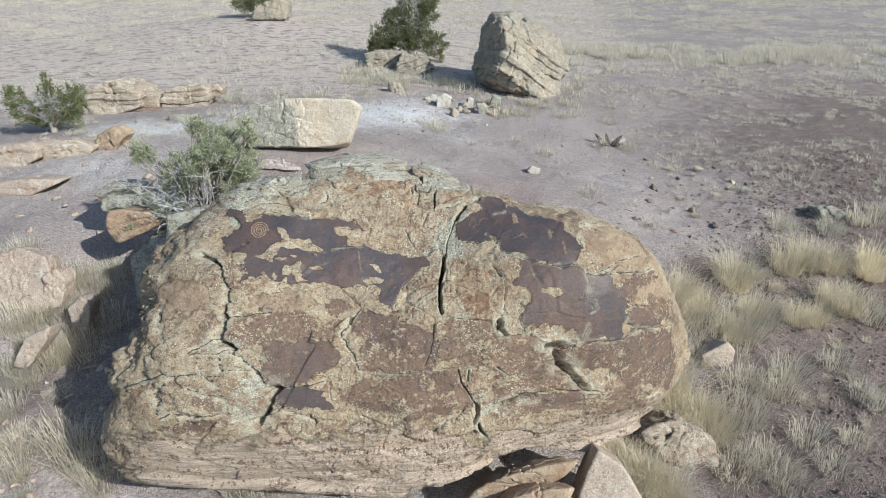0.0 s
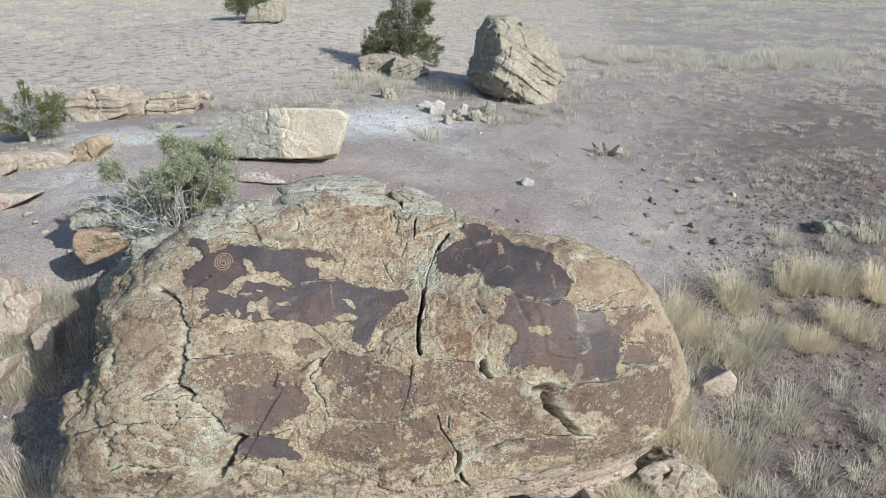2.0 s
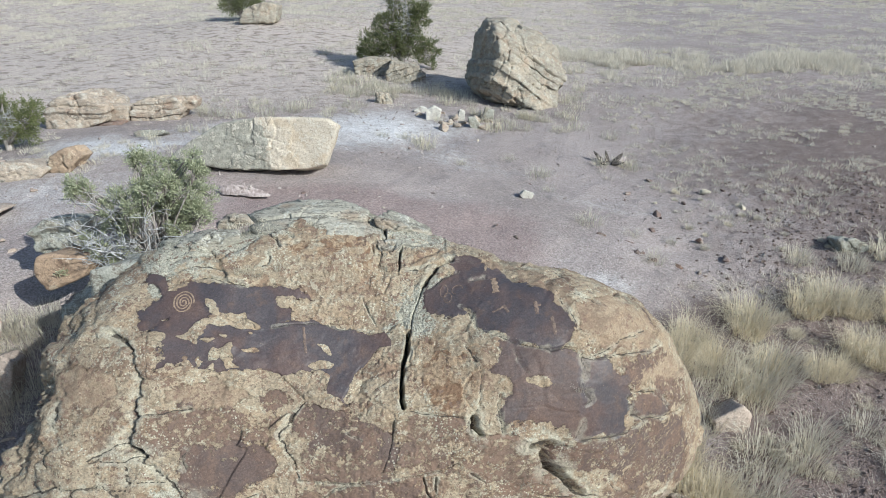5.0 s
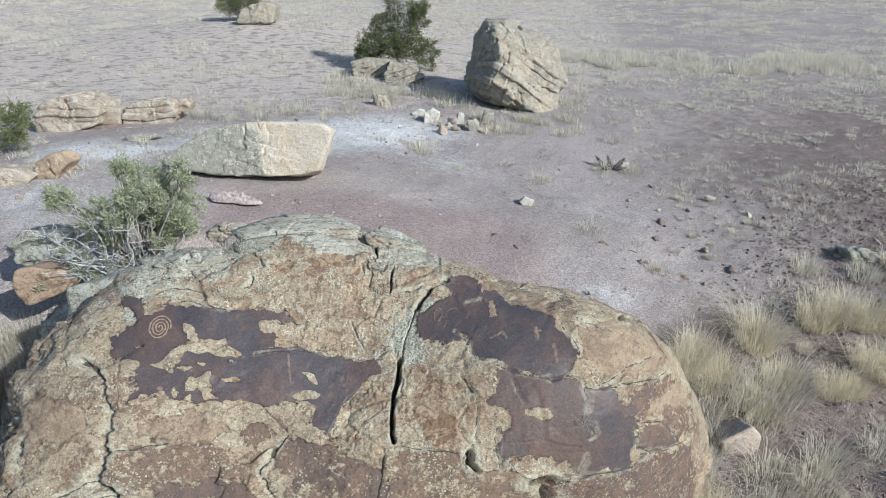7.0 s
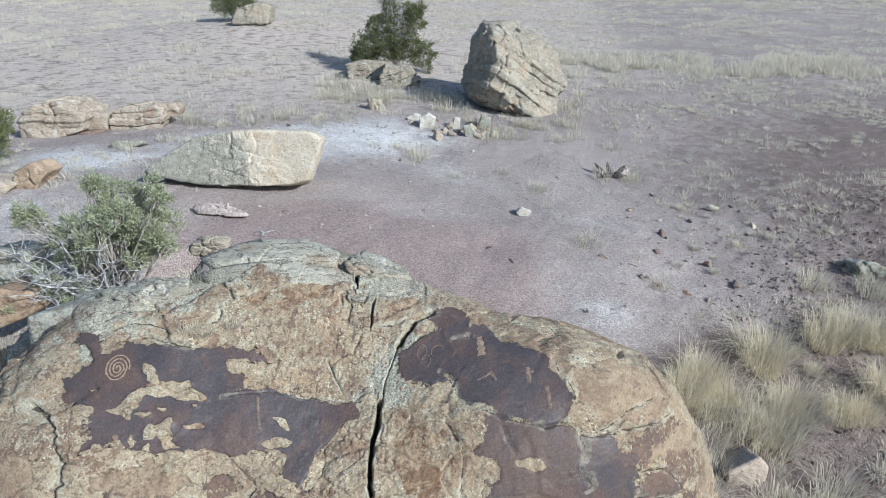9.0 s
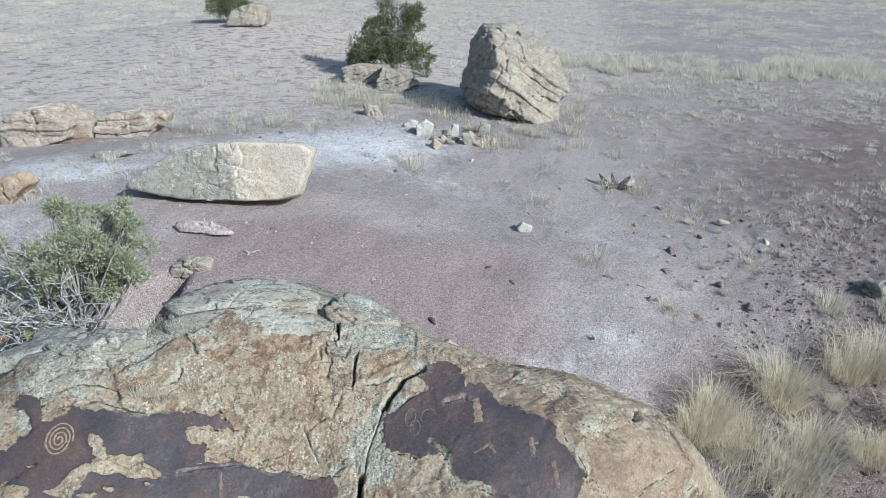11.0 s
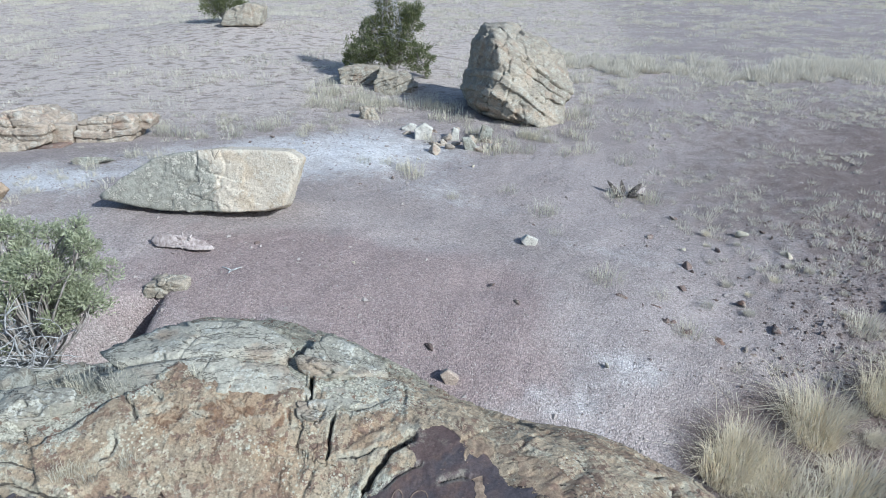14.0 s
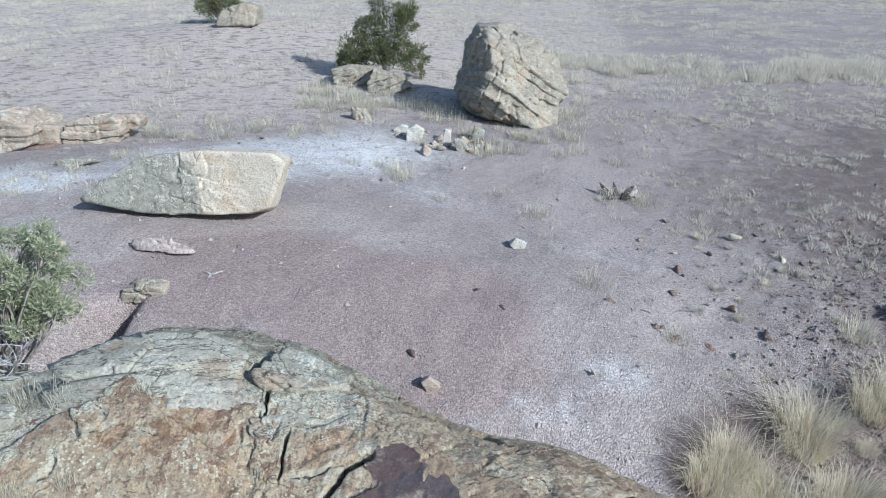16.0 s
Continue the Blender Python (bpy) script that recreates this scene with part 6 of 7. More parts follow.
def juniper(label, base, lobes, leaf, spray, per_lobe, trunk_r, dead=(), seed=1, blade=0.012):
    """A bushy juniper: twisted stems, one limb to each lobe, twigs, and tufts of scale leaves at the twigs' ends."""
    rng, nrg = random.Random(seed), np.random.default_rng(seed)
    root = tagged(new("juniper"), label, "tree")
    root.location = base
    stems, twigs, ends = [], [], []
    fork = Vector((0, 0, 0.22 * max(l[2] for l in lobes)))
    stems.append(tube(bent((0, 0, -0.15), fork, rng, 0.1), taper(trunk_r * 1.25, trunk_r), 9))
    for (cx, cy, cz, rx, rz, dens) in lobes:
        c = Vector((cx, cy, cz))
        path = bent(fork * rng.uniform(0.3, 1.0), c, rng, 0.14, 7)
        stems.append(tube(path, taper(trunk_r * (0.55 if len(lobes) < 15 else 0.2), trunk_r * (0.16 if len(lobes) < 15 else 0.06), 7), 7))
        for k in range(int(per_lobe * dens)):
            v = Vector(nrg.normal(size=3)).normalized()
            rr = rng.uniform(0.45, 1.0) * (1 + 0.22 * math.sin(5 * v.x + 3 * v.z + seed))
            e = c + Vector((v.x * rx, v.y * rx, v.z * rz)) * rr
            start = path[rng.choice((3, 4, 5, 6))]
            if k % 3 == 0:
                twigs.append(tube(bent(start, e, rng, 0.12, 4), taper(trunk_r * 0.12, trunk_r * 0.04, 4), 4))
            ends.append((e, (v + Vector((0, 0, 0.7))).normalized()))
    part("trunk", mesh_of("trunk", *stems[0]), BARK, root, "twisted grey-brown trunk")
    for v, f in stems[1:]:
        part("limb", mesh_of("limb", v, f), BARK, root)
    tagged(part("twig", mesh_of("twig", *joined(twigs)), BARK, root), kind="stuff")
    e = np.array([tuple(a) for a, _ in ends])
    g = np.array([tuple(b) for _, b in ends])
    m = 26
    base_p = np.repeat(e, m, 0) + nrg.normal(size=(len(e) * m, 3)) * spray * 0.42
    axis_v = np.repeat(g, m, 0) + nrg.normal(size=(len(e) * m, 3)) * 0.65
    axis_v /= np.linalg.norm(axis_v, axis=1)[:, None]
    side = np.cross(axis_v, nrg.normal(size=axis_v.shape))
    side /= np.linalg.norm(side, axis=1)[:, None]
    ln = spray * nrg.uniform(0.5, 1.1, (len(base_p), 1))
    w = blade * nrg.uniform(0.7, 1.3, (len(base_p), 1))
    quads = np.stack((base_p - side * w * 0.4, base_p + axis_v * ln * 0.6 - side * w, base_p + axis_v * ln, base_p + axis_v * ln * 0.6 + side * w), 1).reshape(-1, 3)
    part("crown", mesh_of("crown", quads, np.arange(len(quads)).reshape(-1, 4)), leaf, root, "olive-green scaly foliage")
    if dead:
        for k, (x, y, z) in enumerate(dead):
            path = bent(fork * 0.6, (x, y, z), rng, 0.28, 8)
            v, f = tube(path, taper(trunk_r * 0.19, trunk_r * 0.05, 8), 5)
            limb = part("dead_branch", mesh_of("dead_branch", v, f), DEAD, root, "bleached bare branch")
            snag = []
            for q in range(15):
                s = path[rng.choice((2, 3, 4, 5, 6, 7))]
                tip = s + Vector((rng.uniform(-1, 1), rng.uniform(-1, 1), rng.uniform(-0.5, 0.9))) * 0.26 * Vector((x, y, z)).length
                sub = bent(s, tip, rng, 0.35, 5)
                snag.append(tube(sub, taper(trunk_r * 0.07, trunk_r * 0.025, 5), 4))
                snag.append(tube(bent(sub[2], sub[2] + (tip - s) * 0.5 + Vector((rng.uniform(-1, 1), rng.uniform(-1, 1), rng.uniform(-1, 1))) * 0.08, rng, 0.3, 4), taper(trunk_r * 0.055, trunk_r * 0.025, 4), 3))
            tagged(part("dead_twig", mesh_of("dead_twig", *joined(snag)), DEAD, limb), kind="stuff")
    return root


def clumps(seed, n, centre, radii, size, density=1.0):
    """Small lobes strewn through a crown."""
    rng, out = random.Random(seed), []
    while len(out) < n:
        x, y, z = (rng.uniform(-1, 1) for _ in range(3))
        if 0.15 < x * x + y * y + z * z < 1:
            s = size * rng.uniform(0.7, 1.3)
            out.append((centre[0] + x * radii[0], centre[1] + y * radii[1], centre[2] + z * radii[2], s, s * 0.9, density))
    return out


juniper("scraggly olive-green juniper with bleached branches beside the boulder", (-3.37, 8.5, 0.45),
        clumps(1, 34, (0.3, 0.05, 1.3), (0.6, 0.5, 0.5), 0.11) + clumps(2, 7, (0.3, 0.05, 0.85), (0.45, 0.3, 0.2), 0.11) + clumps(3, 9, (-0.55, -0.15, 0.75), (0.4, 0.35, 0.4), 0.11, 0.8)
        + clumps(6, 9, (-0.15, -0.1, 1.05), (0.45, 0.3, 0.35), 0.11, 0.8) + clumps(4, 5, (-0.85, 0.1, 1.25), (0.12, 0.1, 0.12), 0.1, 0.8) + clumps(5, 4, (-0.6, -0.4, 0.45), (0.35, 0.2, 0.12), 0.14),
        LEAF_PALE, 0.058, 15, 0.085, dead=[(-0.9, -0.1, 0.75), (-1.0, 0.2, 1.0), (-0.5, -0.5, 0.55), (-0.3, -0.3, 1.1), (-0.75, 0.3, 0.45), (0.3, -0.5, 0.6), (-1.05, -0.1, 0.45), (-0.6, -0.6, 0.75), (-0.1, -0.6, 0.8),
                                           (-0.8, -0.4, 1.0), (0.2, -0.5, 1.1), (-0.9, -0.4, 0.5), (-0.45, -0.1, 1.25), (-1.15, 0.1, 0.75), (-0.35, -0.6, 0.5), (0.55, -0.45, 0.85)], seed=3, blade=0.0065)
juniper("small dark-green juniper with bleached stems behind the ledges", (-8.95, 14.3, 0.45),
        [(-0.55, 0, 0.45, 0.34, 0.34, 1), (-0.7, 0, 0.75, 0.22, 0.25, 0.7), (0.0, 0.2, 0.7, 0.34, 0.3, 1), (0.45, 0, 0.5, 0.32, 0.35, 1), (0.65, 0.1, 0.8, 0.24, 0.25, 0.8), (0.15, 0.1, 0.35, 0.35, 0.25, 0.7), (0.12, 0, 1.15, 0.12, 0.22, 0.3), (-0.3, 0.1, 0.25, 0.35, 0.25, 0.7)],
        LEAF, 0.075, 75, 0.075, dead=[(0.1, -0.5, 0.5), (0.25, -0.4, 0.8), (-0.2, -0.45, 0.7), (0.5, -0.3, 0.6), (0.0, -0.4, 0.9), (-0.1, -0.3, 0.4)], seed=8, blade=0.008)
juniper("dense green juniper beside a tilted boulder", (-1.35, 25.6, 0.1),
        [(-0.95, 0, 0.85, 0.6, 0.6, 1.3), (-0.25, -0.1, 0.95, 0.65, 0.6, 1.3), (0.45, -0.1, 0.85, 0.65, 0.6, 1.3), (1.05, 0, 0.6, 0.42, 0.55, 1), (-0.5, 0.1, 1.6, 0.5, 0.45, 1), (0.5, 0.05, 1.6, 0.55, 0.5, 1.1),
         (0.75, 0, 2.05, 0.4, 0.4, 1.0), (-0.1, 0.2, 2.2, 0.4, 0.5, 0.7), (-0.15, 0.1, 2.75, 0.28, 0.4, 0.35), (0.1, 0.1, 3.1, 0.2, 0.3, 0.2), (-1.25, 0, 0.6, 0.35, 0.45, 0.8)],
        LEAF_FAR, 0.12, 85, 0.12, dead=[(-0.3, 0, 2.6), (-0.55, 0.1, 2.3), (0.05, 0.1, 2.7), (0.3, 0.1, 2.5), (-0.2, -0.2, 2.5), (-0.45, -0.1, 2.65), (0.15, -0.2, 2.4), (-0.65, 0, 2.1)], seed=15, blade=0.013)
juniper("round green juniper far off on the plain", (-9.9, 35.2, 0.75),
        [(-0.5, 0, 0.8, 0.6, 0.6, 1), (0.3, 0, 0.9, 0.6, 0.6, 1), (0.0, 0, 1.4, 0.6, 0.5, 1), (0.8, 0, 0.6, 0.4, 0.45, 0.8)],
        LEAF_FAR, 0.15, 70, 0.1, seed=21, blade=0.017)


def dead_log():
    rng = random.Random(6)
    root = tagged(new("log"), "weathered pinkish-grey driftwood log lying on gravel", "log")
    root.matrix_basis = pose(-3.15, 11.5, float(ground_z(-3.15, 11.5)) + 0.01, 0, 0, -12)
    ends = [(-0.50, -0.05, 0.06), (-0.50, 0.05, 0.05), (-0.49, 0, 0.15), (-0.42, -0.10, 0.03), (-0.2, 0, 0.2), (0.05, 0.03, 0.17), (0.3, -0.10, 0.03), (0.1, 0.10, 0.02), (0.35, 0.02, 0.13), (0.5, -0.05, 0.03), (0.5, 0.05, 0.04), (0.48, 0, 0.09)]
    part("stem", rock_mesh(ends, n=44, sharp=26, rough=0.12, beds=0.07, bed_dir=(0.02, 0.5, 0.85), bed_size=0.05, seed=401), LOG_WOOD, root)
    for x, z in ((-0.05, 0.23), (0.09, 0.21)):
        v, f = tube(bent((x, 0, 0.1), (x + 0.05, 0.03, z), rng, 0.2, 4), taper(0.035, 0.008, 4), 6)
        part("knot", mesh_of("knot", v, f), LOG_WOOD, root)


dead_log()


def stump():
    root = tagged(new("stump"), "split dark weathered tree stump on gravel", "stump")
    root.location = (4.1, 15.2, float(ground_z(4.1, 15.2)))
    shards = (((-0.14, 0.05, 0.0), (-0.34, 0.16, 0.24), 0.09), ((0.0, 0.1, 0.0), (-0.06, 0.18, 0.26), 0.08), ((0.12, 0.05, 0.0), (0.34, 0.1, 0.2), 0.10), ((0.05, -0.05, 0.0), (0.3, -0.2, 0.07), 0.08), ((-0.08, -0.05, 0.0), (-0.24, -0.24, 0.08), 0.07), ((0.2, 0.0, 0.0), (0.4, 0.05, 0.12), 0.09))
    for k, (a, e, w) in enumerate(shards):
        a, e = Vector(a), Vector(e)
        s = (e - a).cross(Vector((0, 0, 1))).normalized() * w
        up = Vector((0, 0, w * 0.8))
        corners = [a + s, a - s, a + up + s * 0.7, a - Vector((0, 0, 0.08)), e + s * 0.3, e - s * 0.3, e + up * 0.4, (a + e) / 2 + s * 0.9, (a + e) / 2 - s * 0.8, (a + e) / 2 + up]
        part("shard", rock_mesh([tuple(c) for c in corners], n=12, sharp=20, rough=0.10, seed=500 + k), LOG_WOOD if k == 5 else OLD_WOOD, root)


stump()


def white_twig():
    rng = random.Random(2)
    root = tagged(new("twig"), "small bleached forked twig on gravel", "twig")
    root.location = (-2.33, 10.95, float(ground_z(-2.33, 10.95)) + 0.02)
    for b in ((-0.13, 0.06, 0.03), (0.14, 0.05, 0.03), (0.0, -0.1, 0.02)):
        v, f = tube(bent((0, 0, 0), b, rng, 0.08, 4), taper(0.016, 0.007, 4), 5)
        part("fork", mesh_of("fork", v, f), DEAD, root)


white_twig()


# ---- bunch grass ----
def tuft_mesh(seed, blades, height, spread, width, lean=0.0, droop=0.35):
    rng = np.random.default_rng(seed)
    q = rng.uniform(0, 2 * np.pi, blades)
    r = spread * 0.42 * np.sqrt(rng.uniform(0, 1, blades))
    out = np.stack((np.cos(q), np.sin(q)), 1)
    foot = np.column_stack((out * r[:, None], np.full(blades, -0.03)))
    h = height * (0.25 + 0.75 * rng.uniform(0, 1, blades) ** 1.4)
    tilt = rng.uniform(0.0, 1.0, blades) * 0.55 + 0.35 * r / (spread * 0.42)
    go = out + rng.normal(size=(blades, 2)) * 0.75
    sway = np.column_stack((go * (tilt * h * 0.75)[:, None], np.zeros(blades)))
    sway[:, 0] += lean * h
    mid = foot + sway * 0.38 + np.column_stack((np.zeros((blades, 2)), h * 0.6))
    tip = foot + sway * 1.05 + np.column_stack((np.zeros((blades, 2)), h * (1 - droop * tilt)))
    s = np.column_stack((-go[:, 1], go[:, 0], np.zeros(blades)))
    s /= np.linalg.norm(s, axis=1)[:, None] + 1e-9
    s *= (width * rng.uniform(0.6, 1.2, blades))[:, None]
    v = np.stack((foot - s, foot + s, mid + s * 0.7, mid - s * 0.7, tip), 1).reshape(-1, 3)
    b = np.arange(blades) * 5
    faces = [(i, i + 1, i + 2, i + 3) for i in b] + [(i + 3, i + 2, i + 4) for i in b]
    return mesh_of("bunch_grass", v, [tuple(int(k) for k in f) for f in faces])


BIG = [tuft_mesh(k, 700, 0.64, 0.52, 0.0028, 0.10 * (k % 3) - 0.14, 0.6) for k in range(5)]
MEDIUM = [tuft_mesh(20 + k, 380, 0.34, 0.44, 0.0026, -0.05, 0.6) for k in range(5)]
THIN = [tuft_mesh(40 + k, 110, 0.34, 0.38, 0.003, -0.05, 0.6) for k in range(5)]
for me_set, mat in ((BIG, STRAW), (MEDIUM, GREY_GRASS), (THIN, PALE_GRASS)):
    for me in me_set:
        me.materials.append(mat)
count = [0]


def tuft(x, y, size=1.0, kind="big", lift=None, where="on gravelly soil"):
    k = count[0]
    count[0] += 1
    me = {"big": BIG, "medium": MEDIUM, "thin": THIN}[kind][k % 5]
    words = {"big": "dense straw-coloured bunch grass ", "medium": "low grey dry bunch grass ", "thin": "sparse pale dry grass "}[kind]
    ob = tagged(new("bunch_grass", me), words + where, "grass", "tufts of dry bunch grass")
    z = float(ground_z(x, y)) if lift is None else lift
    ob.matrix_basis = Matrix.Translation((x, y, z)) @ Matrix.Rotation(k * 2.4 % 6.28, 4, "Z") @ Matrix.Diagonal((size, size, size * (0.9 + 0.2 * ((k * 7) % 5) / 5), 1))


def tufts(kind, *spots):
    for x, y, s in spots:
        tuft(x, y, s, kind)


tufts("big", (4.78, 9.15, 1.35), (4.70, 8.95, 1.05), (5.79, 9.47, 1.15), (6.23, 9.58, 1.30), (6.52, 9.42, 1.00), (7.07, 9.20, 0.91), (7.22, 9.49, 1.00), (3.44, 8.37, 0.95), (3.73, 8.15, 0.90), (3.70, 8.63, 1.05), (3.95, 8.40, 0.95), (6.33, 8.48, 1.00), (6.14, 8.62, 0.95), (5.42, 8.22, 0.85), (5.69, 8.24, 0.80), (4.75, 8.30, 0.91), (4.28, 7.88, 0.94))
tufts("big", (2.98, 6.76, 1.15), (3.01, 6.34, 1.20), (3.28, 6.27, 1.05), (3.44, 6.10, 0.85), (2.85, 6.82, 1.00), (3.19, 6.00, 0.90), (2.05, 5.41, 0.90), (2.22, 5.28, 1.00), (1.96, 5.56, 0.80), (2.33, 5.22, 0.95), (2.50, 5.10, 0.90))
tufts("medium", (4.04, 8.06, 1.90), (4.45, 8.00, 2.00), (4.87, 8.28, 1.80), (4.25, 7.75, 1.60), (3.83, 6.38, 1.60), (4.07, 6.82, 1.60), (4.53, 6.82, 1.40), (4.84, 7.16, 1.40), (4.48, 5.95, 1.20), (3.91, 5.57, 1.30), (3.97, 5.30, 1.20), (5.59, 6.69, 1.10), (5.69, 6.48, 1.10), (3.76, 5.69, 1.30), (4.56, 5.48, 1.10), (3.55, 7.71, 1.37), (3.49, 7.28, 1.10), (5.55, 7.30, 1.22), (6.61, 8.34, 1.50), (5.00, 5.90, 0.90), (3.44, 5.55, 1.40))
tufts("medium", (-5.02, 6.71, 1.40), (-4.70, 6.82, 1.50), (-5.35, 6.98, 1.20), (-5.77, 7.15, 1.40), (-4.37, 5.53, 1.40), (-4.09, 5.37, 1.50), (-3.89, 5.22, 1.20), (-5.37, 6.42, 1.30), (-4.76, 5.44, 1.10), (-5.04, 7.85, 1.30), (-5.36, 8.07, 1.20), (-5.02, 8.40, 1.20), (-5.10, 6.29, 0.80), (-3.68, 5.02, 1.00), (-5.17, 5.93, 1.20), (-4.85, 7.05, 1.30), (-6.21, 8.36, 1.28))
tufts("medium", (-4.68, 5.16, 1.00), (-5.13, 8.06, 1.21), (-4.83, 8.11, 1.44), (-5.26, 7.45, 1.41), (-5.55, 7.28, 1.41), (-4.65, 7.40, 1.60), (6.24, 10.73, 1.22), (7.80, 10.75, 1.61), (8.18, 10.90, 1.32), (7.05, 10.49, 1.24))
tufts("thin", (-2.06, 4.89, 1.40), (-1.82, 4.85, 1.19), (-2.21, 4.97, 1.01))
tufts("thin", (1.77, 14.92, 0.95), (2.26, 13.97, 1.42), (2.49, 14.09, 0.96), (-0.11, 15.57, 1.58), (-0.30, 15.90, 1.08), (-1.17, 16.18, 0.92), (-0.69, 16.21, 0.92), (0.70, 14.43, 0.71), (2.90, 11.57, 1.32), (2.78, 11.63, 0.79), (3.78, 10.51, 1.00), (3.60, 11.28, 0.79), (2.39, 13.05, 0.74), (4.54, 17.02, 1.21), (3.88, 15.03, 1.23), (4.54, 14.93, 1.42), (4.41, 15.07, 1.07), (3.83, 17.71, 1.46), (3.25, 17.48, 1.22), (3.52, 17.50, 1.02), (2.46, 17.57, 1.22), (3.65, 10.50, 0.62), (1.66, 17.46, 1.60), (2.07, 17.59, 1.42), (0.19, 18.12, 1.04))
tufts("thin", (-2.07, 19.48, 1.14), (-2.84, 18.19, 1.07), (-5.97, 17.79, 1.77), (-5.57, 17.81, 1.53), (-4.41, 17.93, 1.51), (-3.88, 18.51, 1.77), (-3.58, 18.99, 1.81), (-5.07, 17.53, 1.28), (-5.17, 15.54, 1.14), (-5.72, 15.74, 1.17), (-6.02, 14.60, 1.10))
tufts("thin", (-2.76, 23.12, 1.99), (-2.96, 22.72, 2.06), (-3.09, 21.96, 1.89), (-3.21, 21.23, 1.72), (-2.26, 22.01, 1.77), (-2.05, 22.38, 1.70), (-3.31, 24.31, 1.76), (-2.51, 21.41, 2.03), (-1.73, 21.81, 2.06), (-3.49, 23.24, 2.24), (-0.14, 21.75, 1.73), (0.11, 21.41, 1.80), (0.44, 21.09, 1.87), (0.76, 20.79, 1.84), (0.60, 19.88, 1.66), (0.29, 20.15, 1.50), (1.06, 19.92, 1.48), (3.99, 20.19, 1.72), (4.33, 20.76, 1.78), (4.18, 19.53, 1.57), (3.64, 19.03, 1.34), (3.86, 18.65, 1.32), (4.74, 22.05, 1.48), (5.52, 29.40, 2.17), (-0.55, 21.52, 1.77))


def rock_tuft(a, b, size):
    p, _ = boulder_surface(np.array([a]), np.array([b]))
    tuft(float(p[0, 0]), float(p[0, 1]), size, "thin", float(p[0, 2]) + 0.01, "rooted in a crack of the boulder")


rock_tuft(-0.688, 0.684, 0.4)
rock_tuft(-0.628, 0.691, 0.45)
rock_tuft(-0.581, 0.705, 0.5)
rock_tuft(-0.53, 0.709, 0.45)
rock_tuft(-0.504, 0.725, 0.35)
rock_tuft(-0.343, 0.775, 0.3)
rock_tuft(-0.559, 0.456, 0.3)
rock_tuft(-0.52, 0.463, 0.35)
rock_tuft(-0.543, 0.467, 0.3)
rock_tuft(0.757, 0.013, 0.3)
rock_tuft(0.714, -0.391, 0.3)
rock_tuft(-0.438, 0.516, 0.3)


def scattered(kind, n, x0, x1, y0, y1, s0, s1, seed):
    rng = random.Random(seed)
    for _ in range(n):
        tuft(rng.uniform(x0, x1), rng.uniform(y0, y1), rng.uniform(s0, s1), kind)


scattered("medium", 12, 3.4, 5.2, 6.6, 8.4, 0.35, 0.6, 1)
scattered("medium", 26, 4.2, 7.6, 5.6, 9.4, 0.3, 0.6, 2)
scattered("medium", 40, 4.6, 9.5, 7.0, 13.5, 0.22, 0.42, 12)
scattered("thin", 24, 3.6, 8.0, 5.4, 12.0, 0.35, 0.6, 13)
scattered("medium", 16, -5.6, -4.4, 4.8, 7.6, 0.4, 0.7, 3)
scattered("thin", 10, -4.6, -3.5, 4.6, 7.0, 0.5, 0.8, 4)
scattered("thin", 10, -3.4, -1.0, 3.6, 4.5, 0.5, 0.8, 5)
scattered("thin", 22, -3.2, -0.4, 20.8, 23.5, 0.9, 1.5, 6)
scattered("thin", 18, 1.0, 3.6, 18.0, 19.6, 0.8, 1.3, 7)
scattered("thin", 20, -7.5, -2.2, 18.4, 20.2, 0.7, 1.2, 8)
scattered("medium", 8, -9.5, -6.5, 12.6, 13.8, 0.6, 0.9, 9)


def grass_patches(name, label, x, y, tall, wide, m, seed):
    """Many low mounds of dry blades, m blades each, leaning outwards."""
    rng = np.random.default_rng(seed)
    n = len(x) * m
    z = ground_z(x, y) + ground_rough(x, y)
    q = rng.uniform(0, 2 * np.pi, n)
    out = np.sqrt(rng.uniform(0, 1, n))
    r = np.repeat(wide, m) * out
    foot = np.stack((np.repeat(x, m) + np.cos(q) * r, np.repeat(y, m) + np.sin(q) * r, np.repeat(z, m) - 0.02), 1)
    h = np.repeat(tall, m) * rng.uniform(0.35, 1.0, n) * (1.1 - 0.5 * out)
    go = q + rng.normal(size=n) * 0.7
    tip = foot + np.stack((np.cos(go) * h * (0.2 + 0.6 * out) - 0.06 * h, np.sin(go) * h * (0.2 + 0.6 * out), h), 1)
    w = np.repeat(0.0018 + 0.00042 * y, m) * rng.uniform(0.7, 1.3, n)
    turn = rng.uniform(0, np.pi, n)
    s = np.stack((np.cos(turn) * w, np.sin(turn) * w, 0 * w), 1)
    v = np.stack((foot - s, foot + s, tip), 1).reshape(-1, 3)
    thing(name, mesh_of(name, v, np.arange(3 * n).reshape(-1, 3)), FIELD_GRASS, label, "grass", kind="stuff")


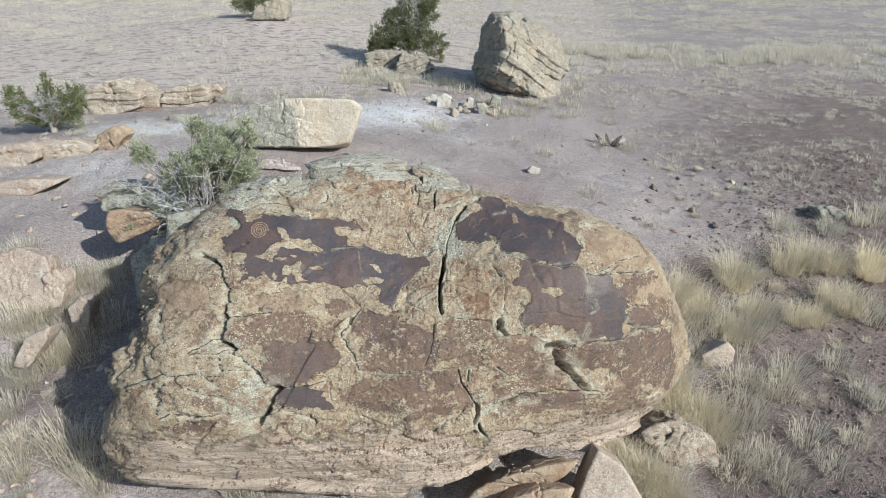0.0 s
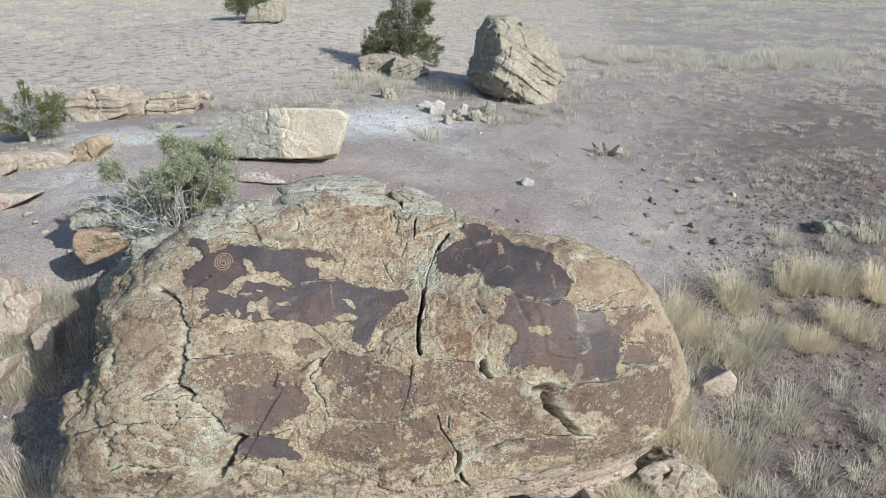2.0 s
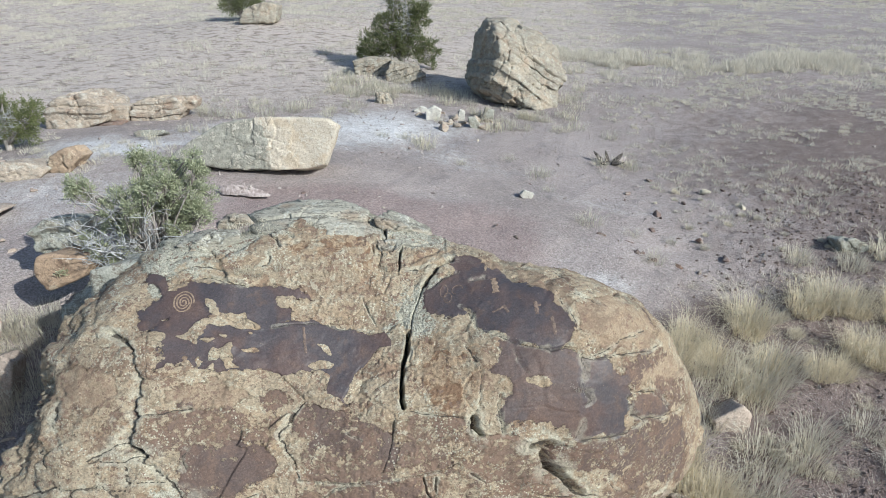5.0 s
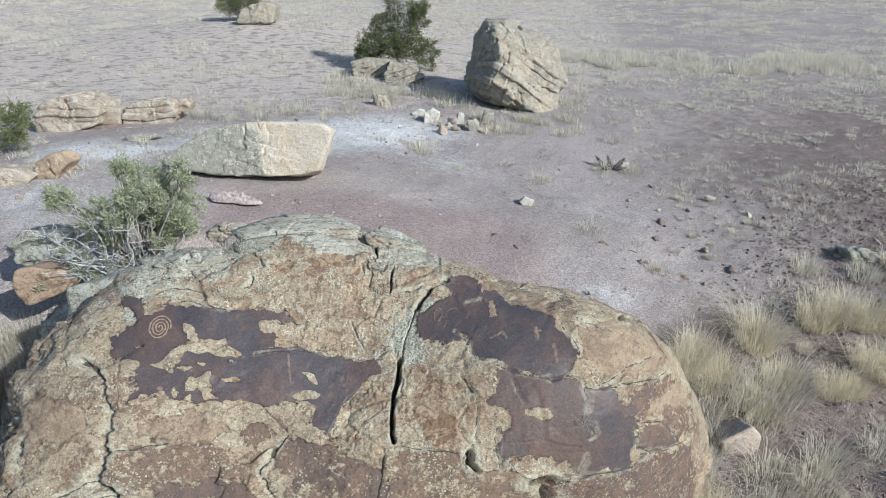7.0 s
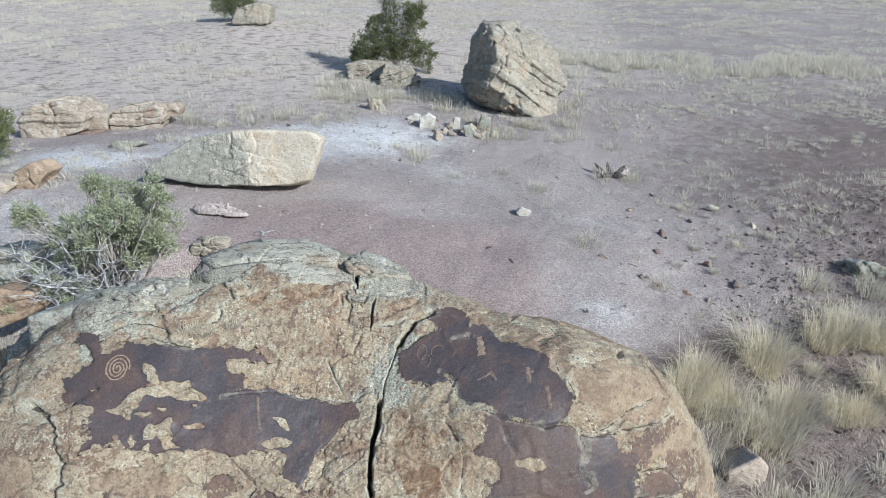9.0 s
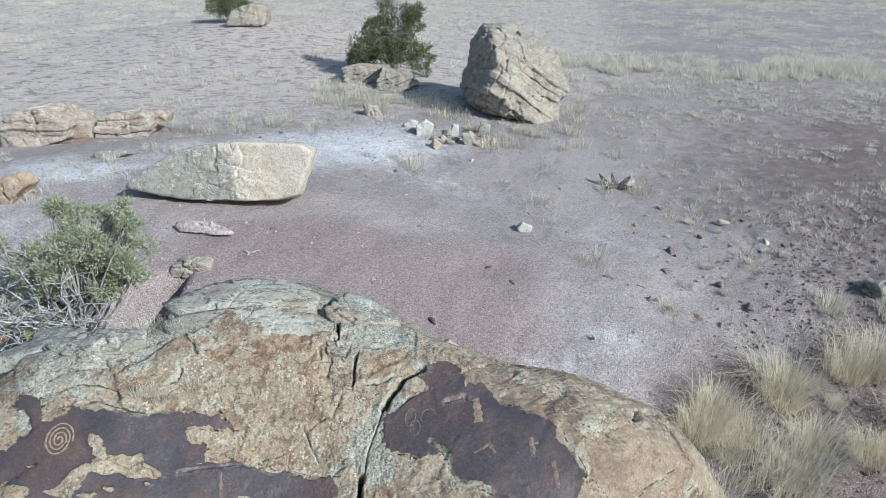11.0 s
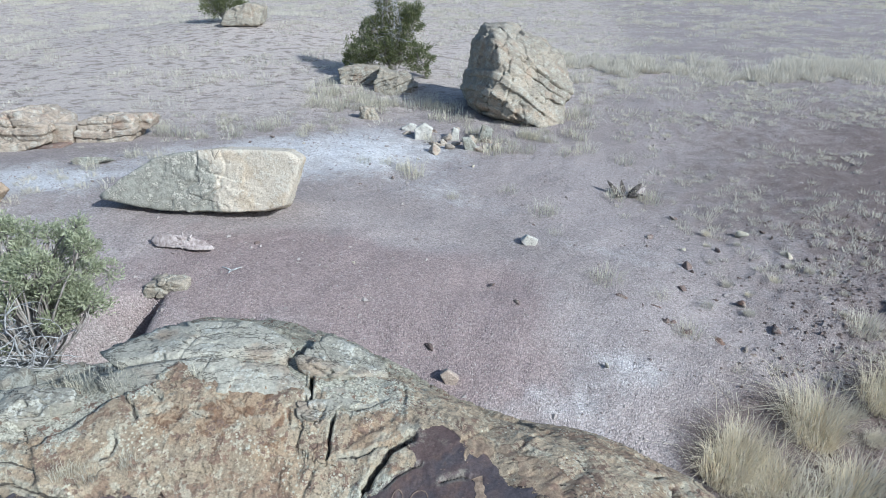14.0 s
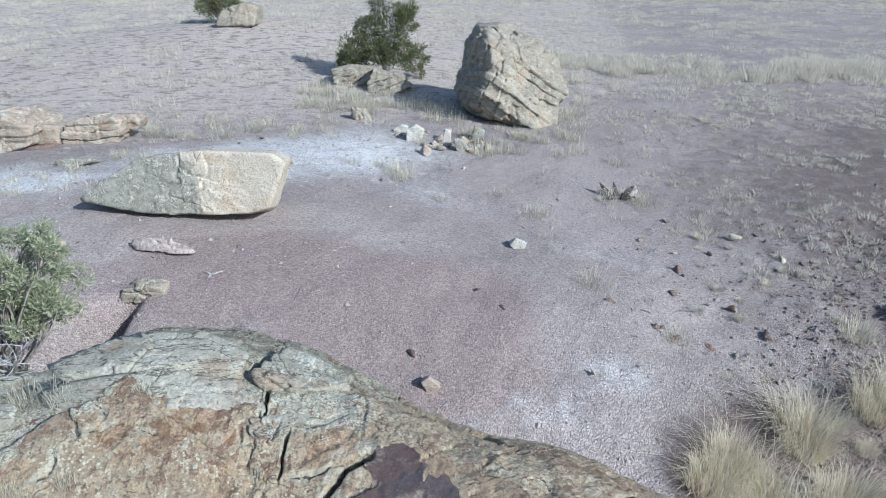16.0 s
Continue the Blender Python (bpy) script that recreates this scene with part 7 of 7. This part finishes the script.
def field_grass():
    """Countless dry tufts over the plain: mounds, wisps between them, and a taller band."""
    rng = np.random.default_rng(5)

    def strewn(n, x0, x1, y0, y1, power=0.9):
        return rng.uniform(x0, x1, n), y0 + (y1 - y0) * rng.uniform(0, 1, n) ** power

    def chosen(x, y, want):
        keep = (rng.uniform(0, 1, len(x)) < want) & (np.abs(x) < 0.95 * y + 4)
        return x[keep], y[keep]

    def patchy(x, y, seed):
        return fbm(np.stack((x * 0.5, y * 0.4, 0 * x), 1), 3, seed)

    x, y = strewn(12000, -46, 58, 18, 66)
    x, y = chosen(x, y, sig((y - 21.5 + 0.1 * np.abs(x)) / 1.2) * np.clip(0.42 + 1.3 * patchy(x, y, 81), 0.03, 1) * (1 - 0.75 * bell(x, y, 7, 21.5, 4, 2.5)))
    big = rng.uniform(0.55, 1.5, len(x))
    grass_patches("field_grass", "low pale dry grass mounds all over the plain", x, y, 0.22 * big, 0.30 * big, 40, 61)
    x, y = strewn(16000, -40, 50, 17, 60)
    x, y = chosen(x, y, sig((y - 21 + 0.1 * np.abs(x)) / 1.2) * np.clip(0.4 + 0.5 * patchy(x, y, 85), 0.05, 1))
    big = rng.uniform(0.6, 1.4, len(x))
    grass_patches("field_wisps", "small dry wisps between the grass mounds", x, y, 0.13 * big, 0.16 * big, 10, 62)
    x, y = strewn(3400, 4, 24, 22, 36, 1.0)
    band = bell(x, y, 7.5, 27.5, 3.5, 2.2) + bell(x, y, 12.5, 27.0, 4, 1.6) + bell(x, y, 17, 28.5, 4, 1.5)
    x, y = chosen(x, y, np.clip(band * (0.55 + 0.9 * patchy(x, y, 87)), 0, 1))
    big = rng.uniform(0.6, 1.4, len(x)) * (1 + 0.5 * bell(x, y, 13.5, 26.5, 2.5, 1.2))
    grass_patches("tall_grass", "band of taller straw-pale grass on the plain", x, y, 0.42 * big, 0.22 * big, 60, 63)
    x, y = strewn(5200, 3.6, 17, 4.8, 24, 1.0)
    side = sig((x - 4.9 - 0.05 * (y - 8)) / 0.5) * np.clip(0.4 + 0.9 * patchy(x * 1.6, y * 1.6, 89), 0.03, 1)
    x, y = chosen(x, y, side)
    big = rng.uniform(0.5, 1.5, len(x))
    grass_patches("slope_grass", "small dry grass tufts on dark crumbly soil", x, y, 0.13 * big, 0.085 * big, 34, 64)
    x, y = strewn(700, -11, -4.4, 4.6, 20, 1.0)
    x, y = chosen(x, y, np.clip(0.3 + 0.8 * patchy(x * 1.6, y * 1.6, 93), 0.02, 1))
    big = rng.uniform(0.5, 1.5, len(x))
    grass_patches("bank_grass", "small dry grass tufts beside the ledges", x, y, 0.15 * big, 0.09 * big, 34, 65)


field_grass()


def pebbles(name, label, material, x, y, r, seed):
    rng = np.random.default_rng(seed)
    n = len(x)
    z = ground_z(x, y) + ground_rough(x, y) + r * 0.25
    base = np.array([(1, 0, 0), (0.2, 1, 0), (-1, 0.3, 0), (-0.1, -1, 0), (0.1, 0.1, 0.75), (0, 0, -0.6)])
    q = rng.uniform(0, 6.28, n)
    rot = np.stack((np.stack((np.cos(q), -np.sin(q)), 1), np.stack((np.sin(q), np.cos(q)), 1)), 1)
    sh = base[None] * (1 + 0.35 * rng.normal(size=(n, 6, 1))) * r[:, None, None]
    xy = np.einsum("nij,nkj->nki", rot, sh[:, :, :2])
    v = np.concatenate((xy, sh[:, :, 2:]), 2) + np.stack((x, y, z), 1)[:, None]
    tri = np.array([(0, 1, 4), (1, 2, 4), (2, 3, 4), (3, 0, 4), (1, 0, 5), (2, 1, 5), (3, 2, 5), (0, 3, 5)])
    f = (tri[None] + 6 * np.arange(n)[:, None, None]).reshape(-1, 3)
    thing(name, mesh_of(name, v.reshape(-1, 3), f, False), material, label, "gravel", kind="stuff")


def gravel():
    rng = np.random.default_rng(9)
    n = 31000
    x, y = rng.uniform(-7.5, 13, n), 4.2 + 19 * rng.uniform(0, 1, n) ** 1.2
    pebbles("gravel", "fine reddish and pale gravel strewn over the soil", PEBBLE, x, y, rng.uniform(0.006, 0.018, n) * (0.8 + 0.015 * y) * (1 + 1.2 * (rng.uniform(0, 1, n) > 0.97)), 10)
    n = 9000
    x, y = rng.uniform(3.3, 9.5, n), rng.uniform(4.6, 14, n)
    keep = rng.uniform(0, 1, n) < sig((x - 4.2 - 0.42 * np.clip(y - 8, 0, 9)) / 0.4)
    x, y = x[keep], y[keep]
    pebbles("soil_clods", "crumbly dark-brown clods of soil", CLOD, x, y, 0.010 + 0.026 * rng.uniform(0, 1, len(x)) ** 3, 11)


gravel()
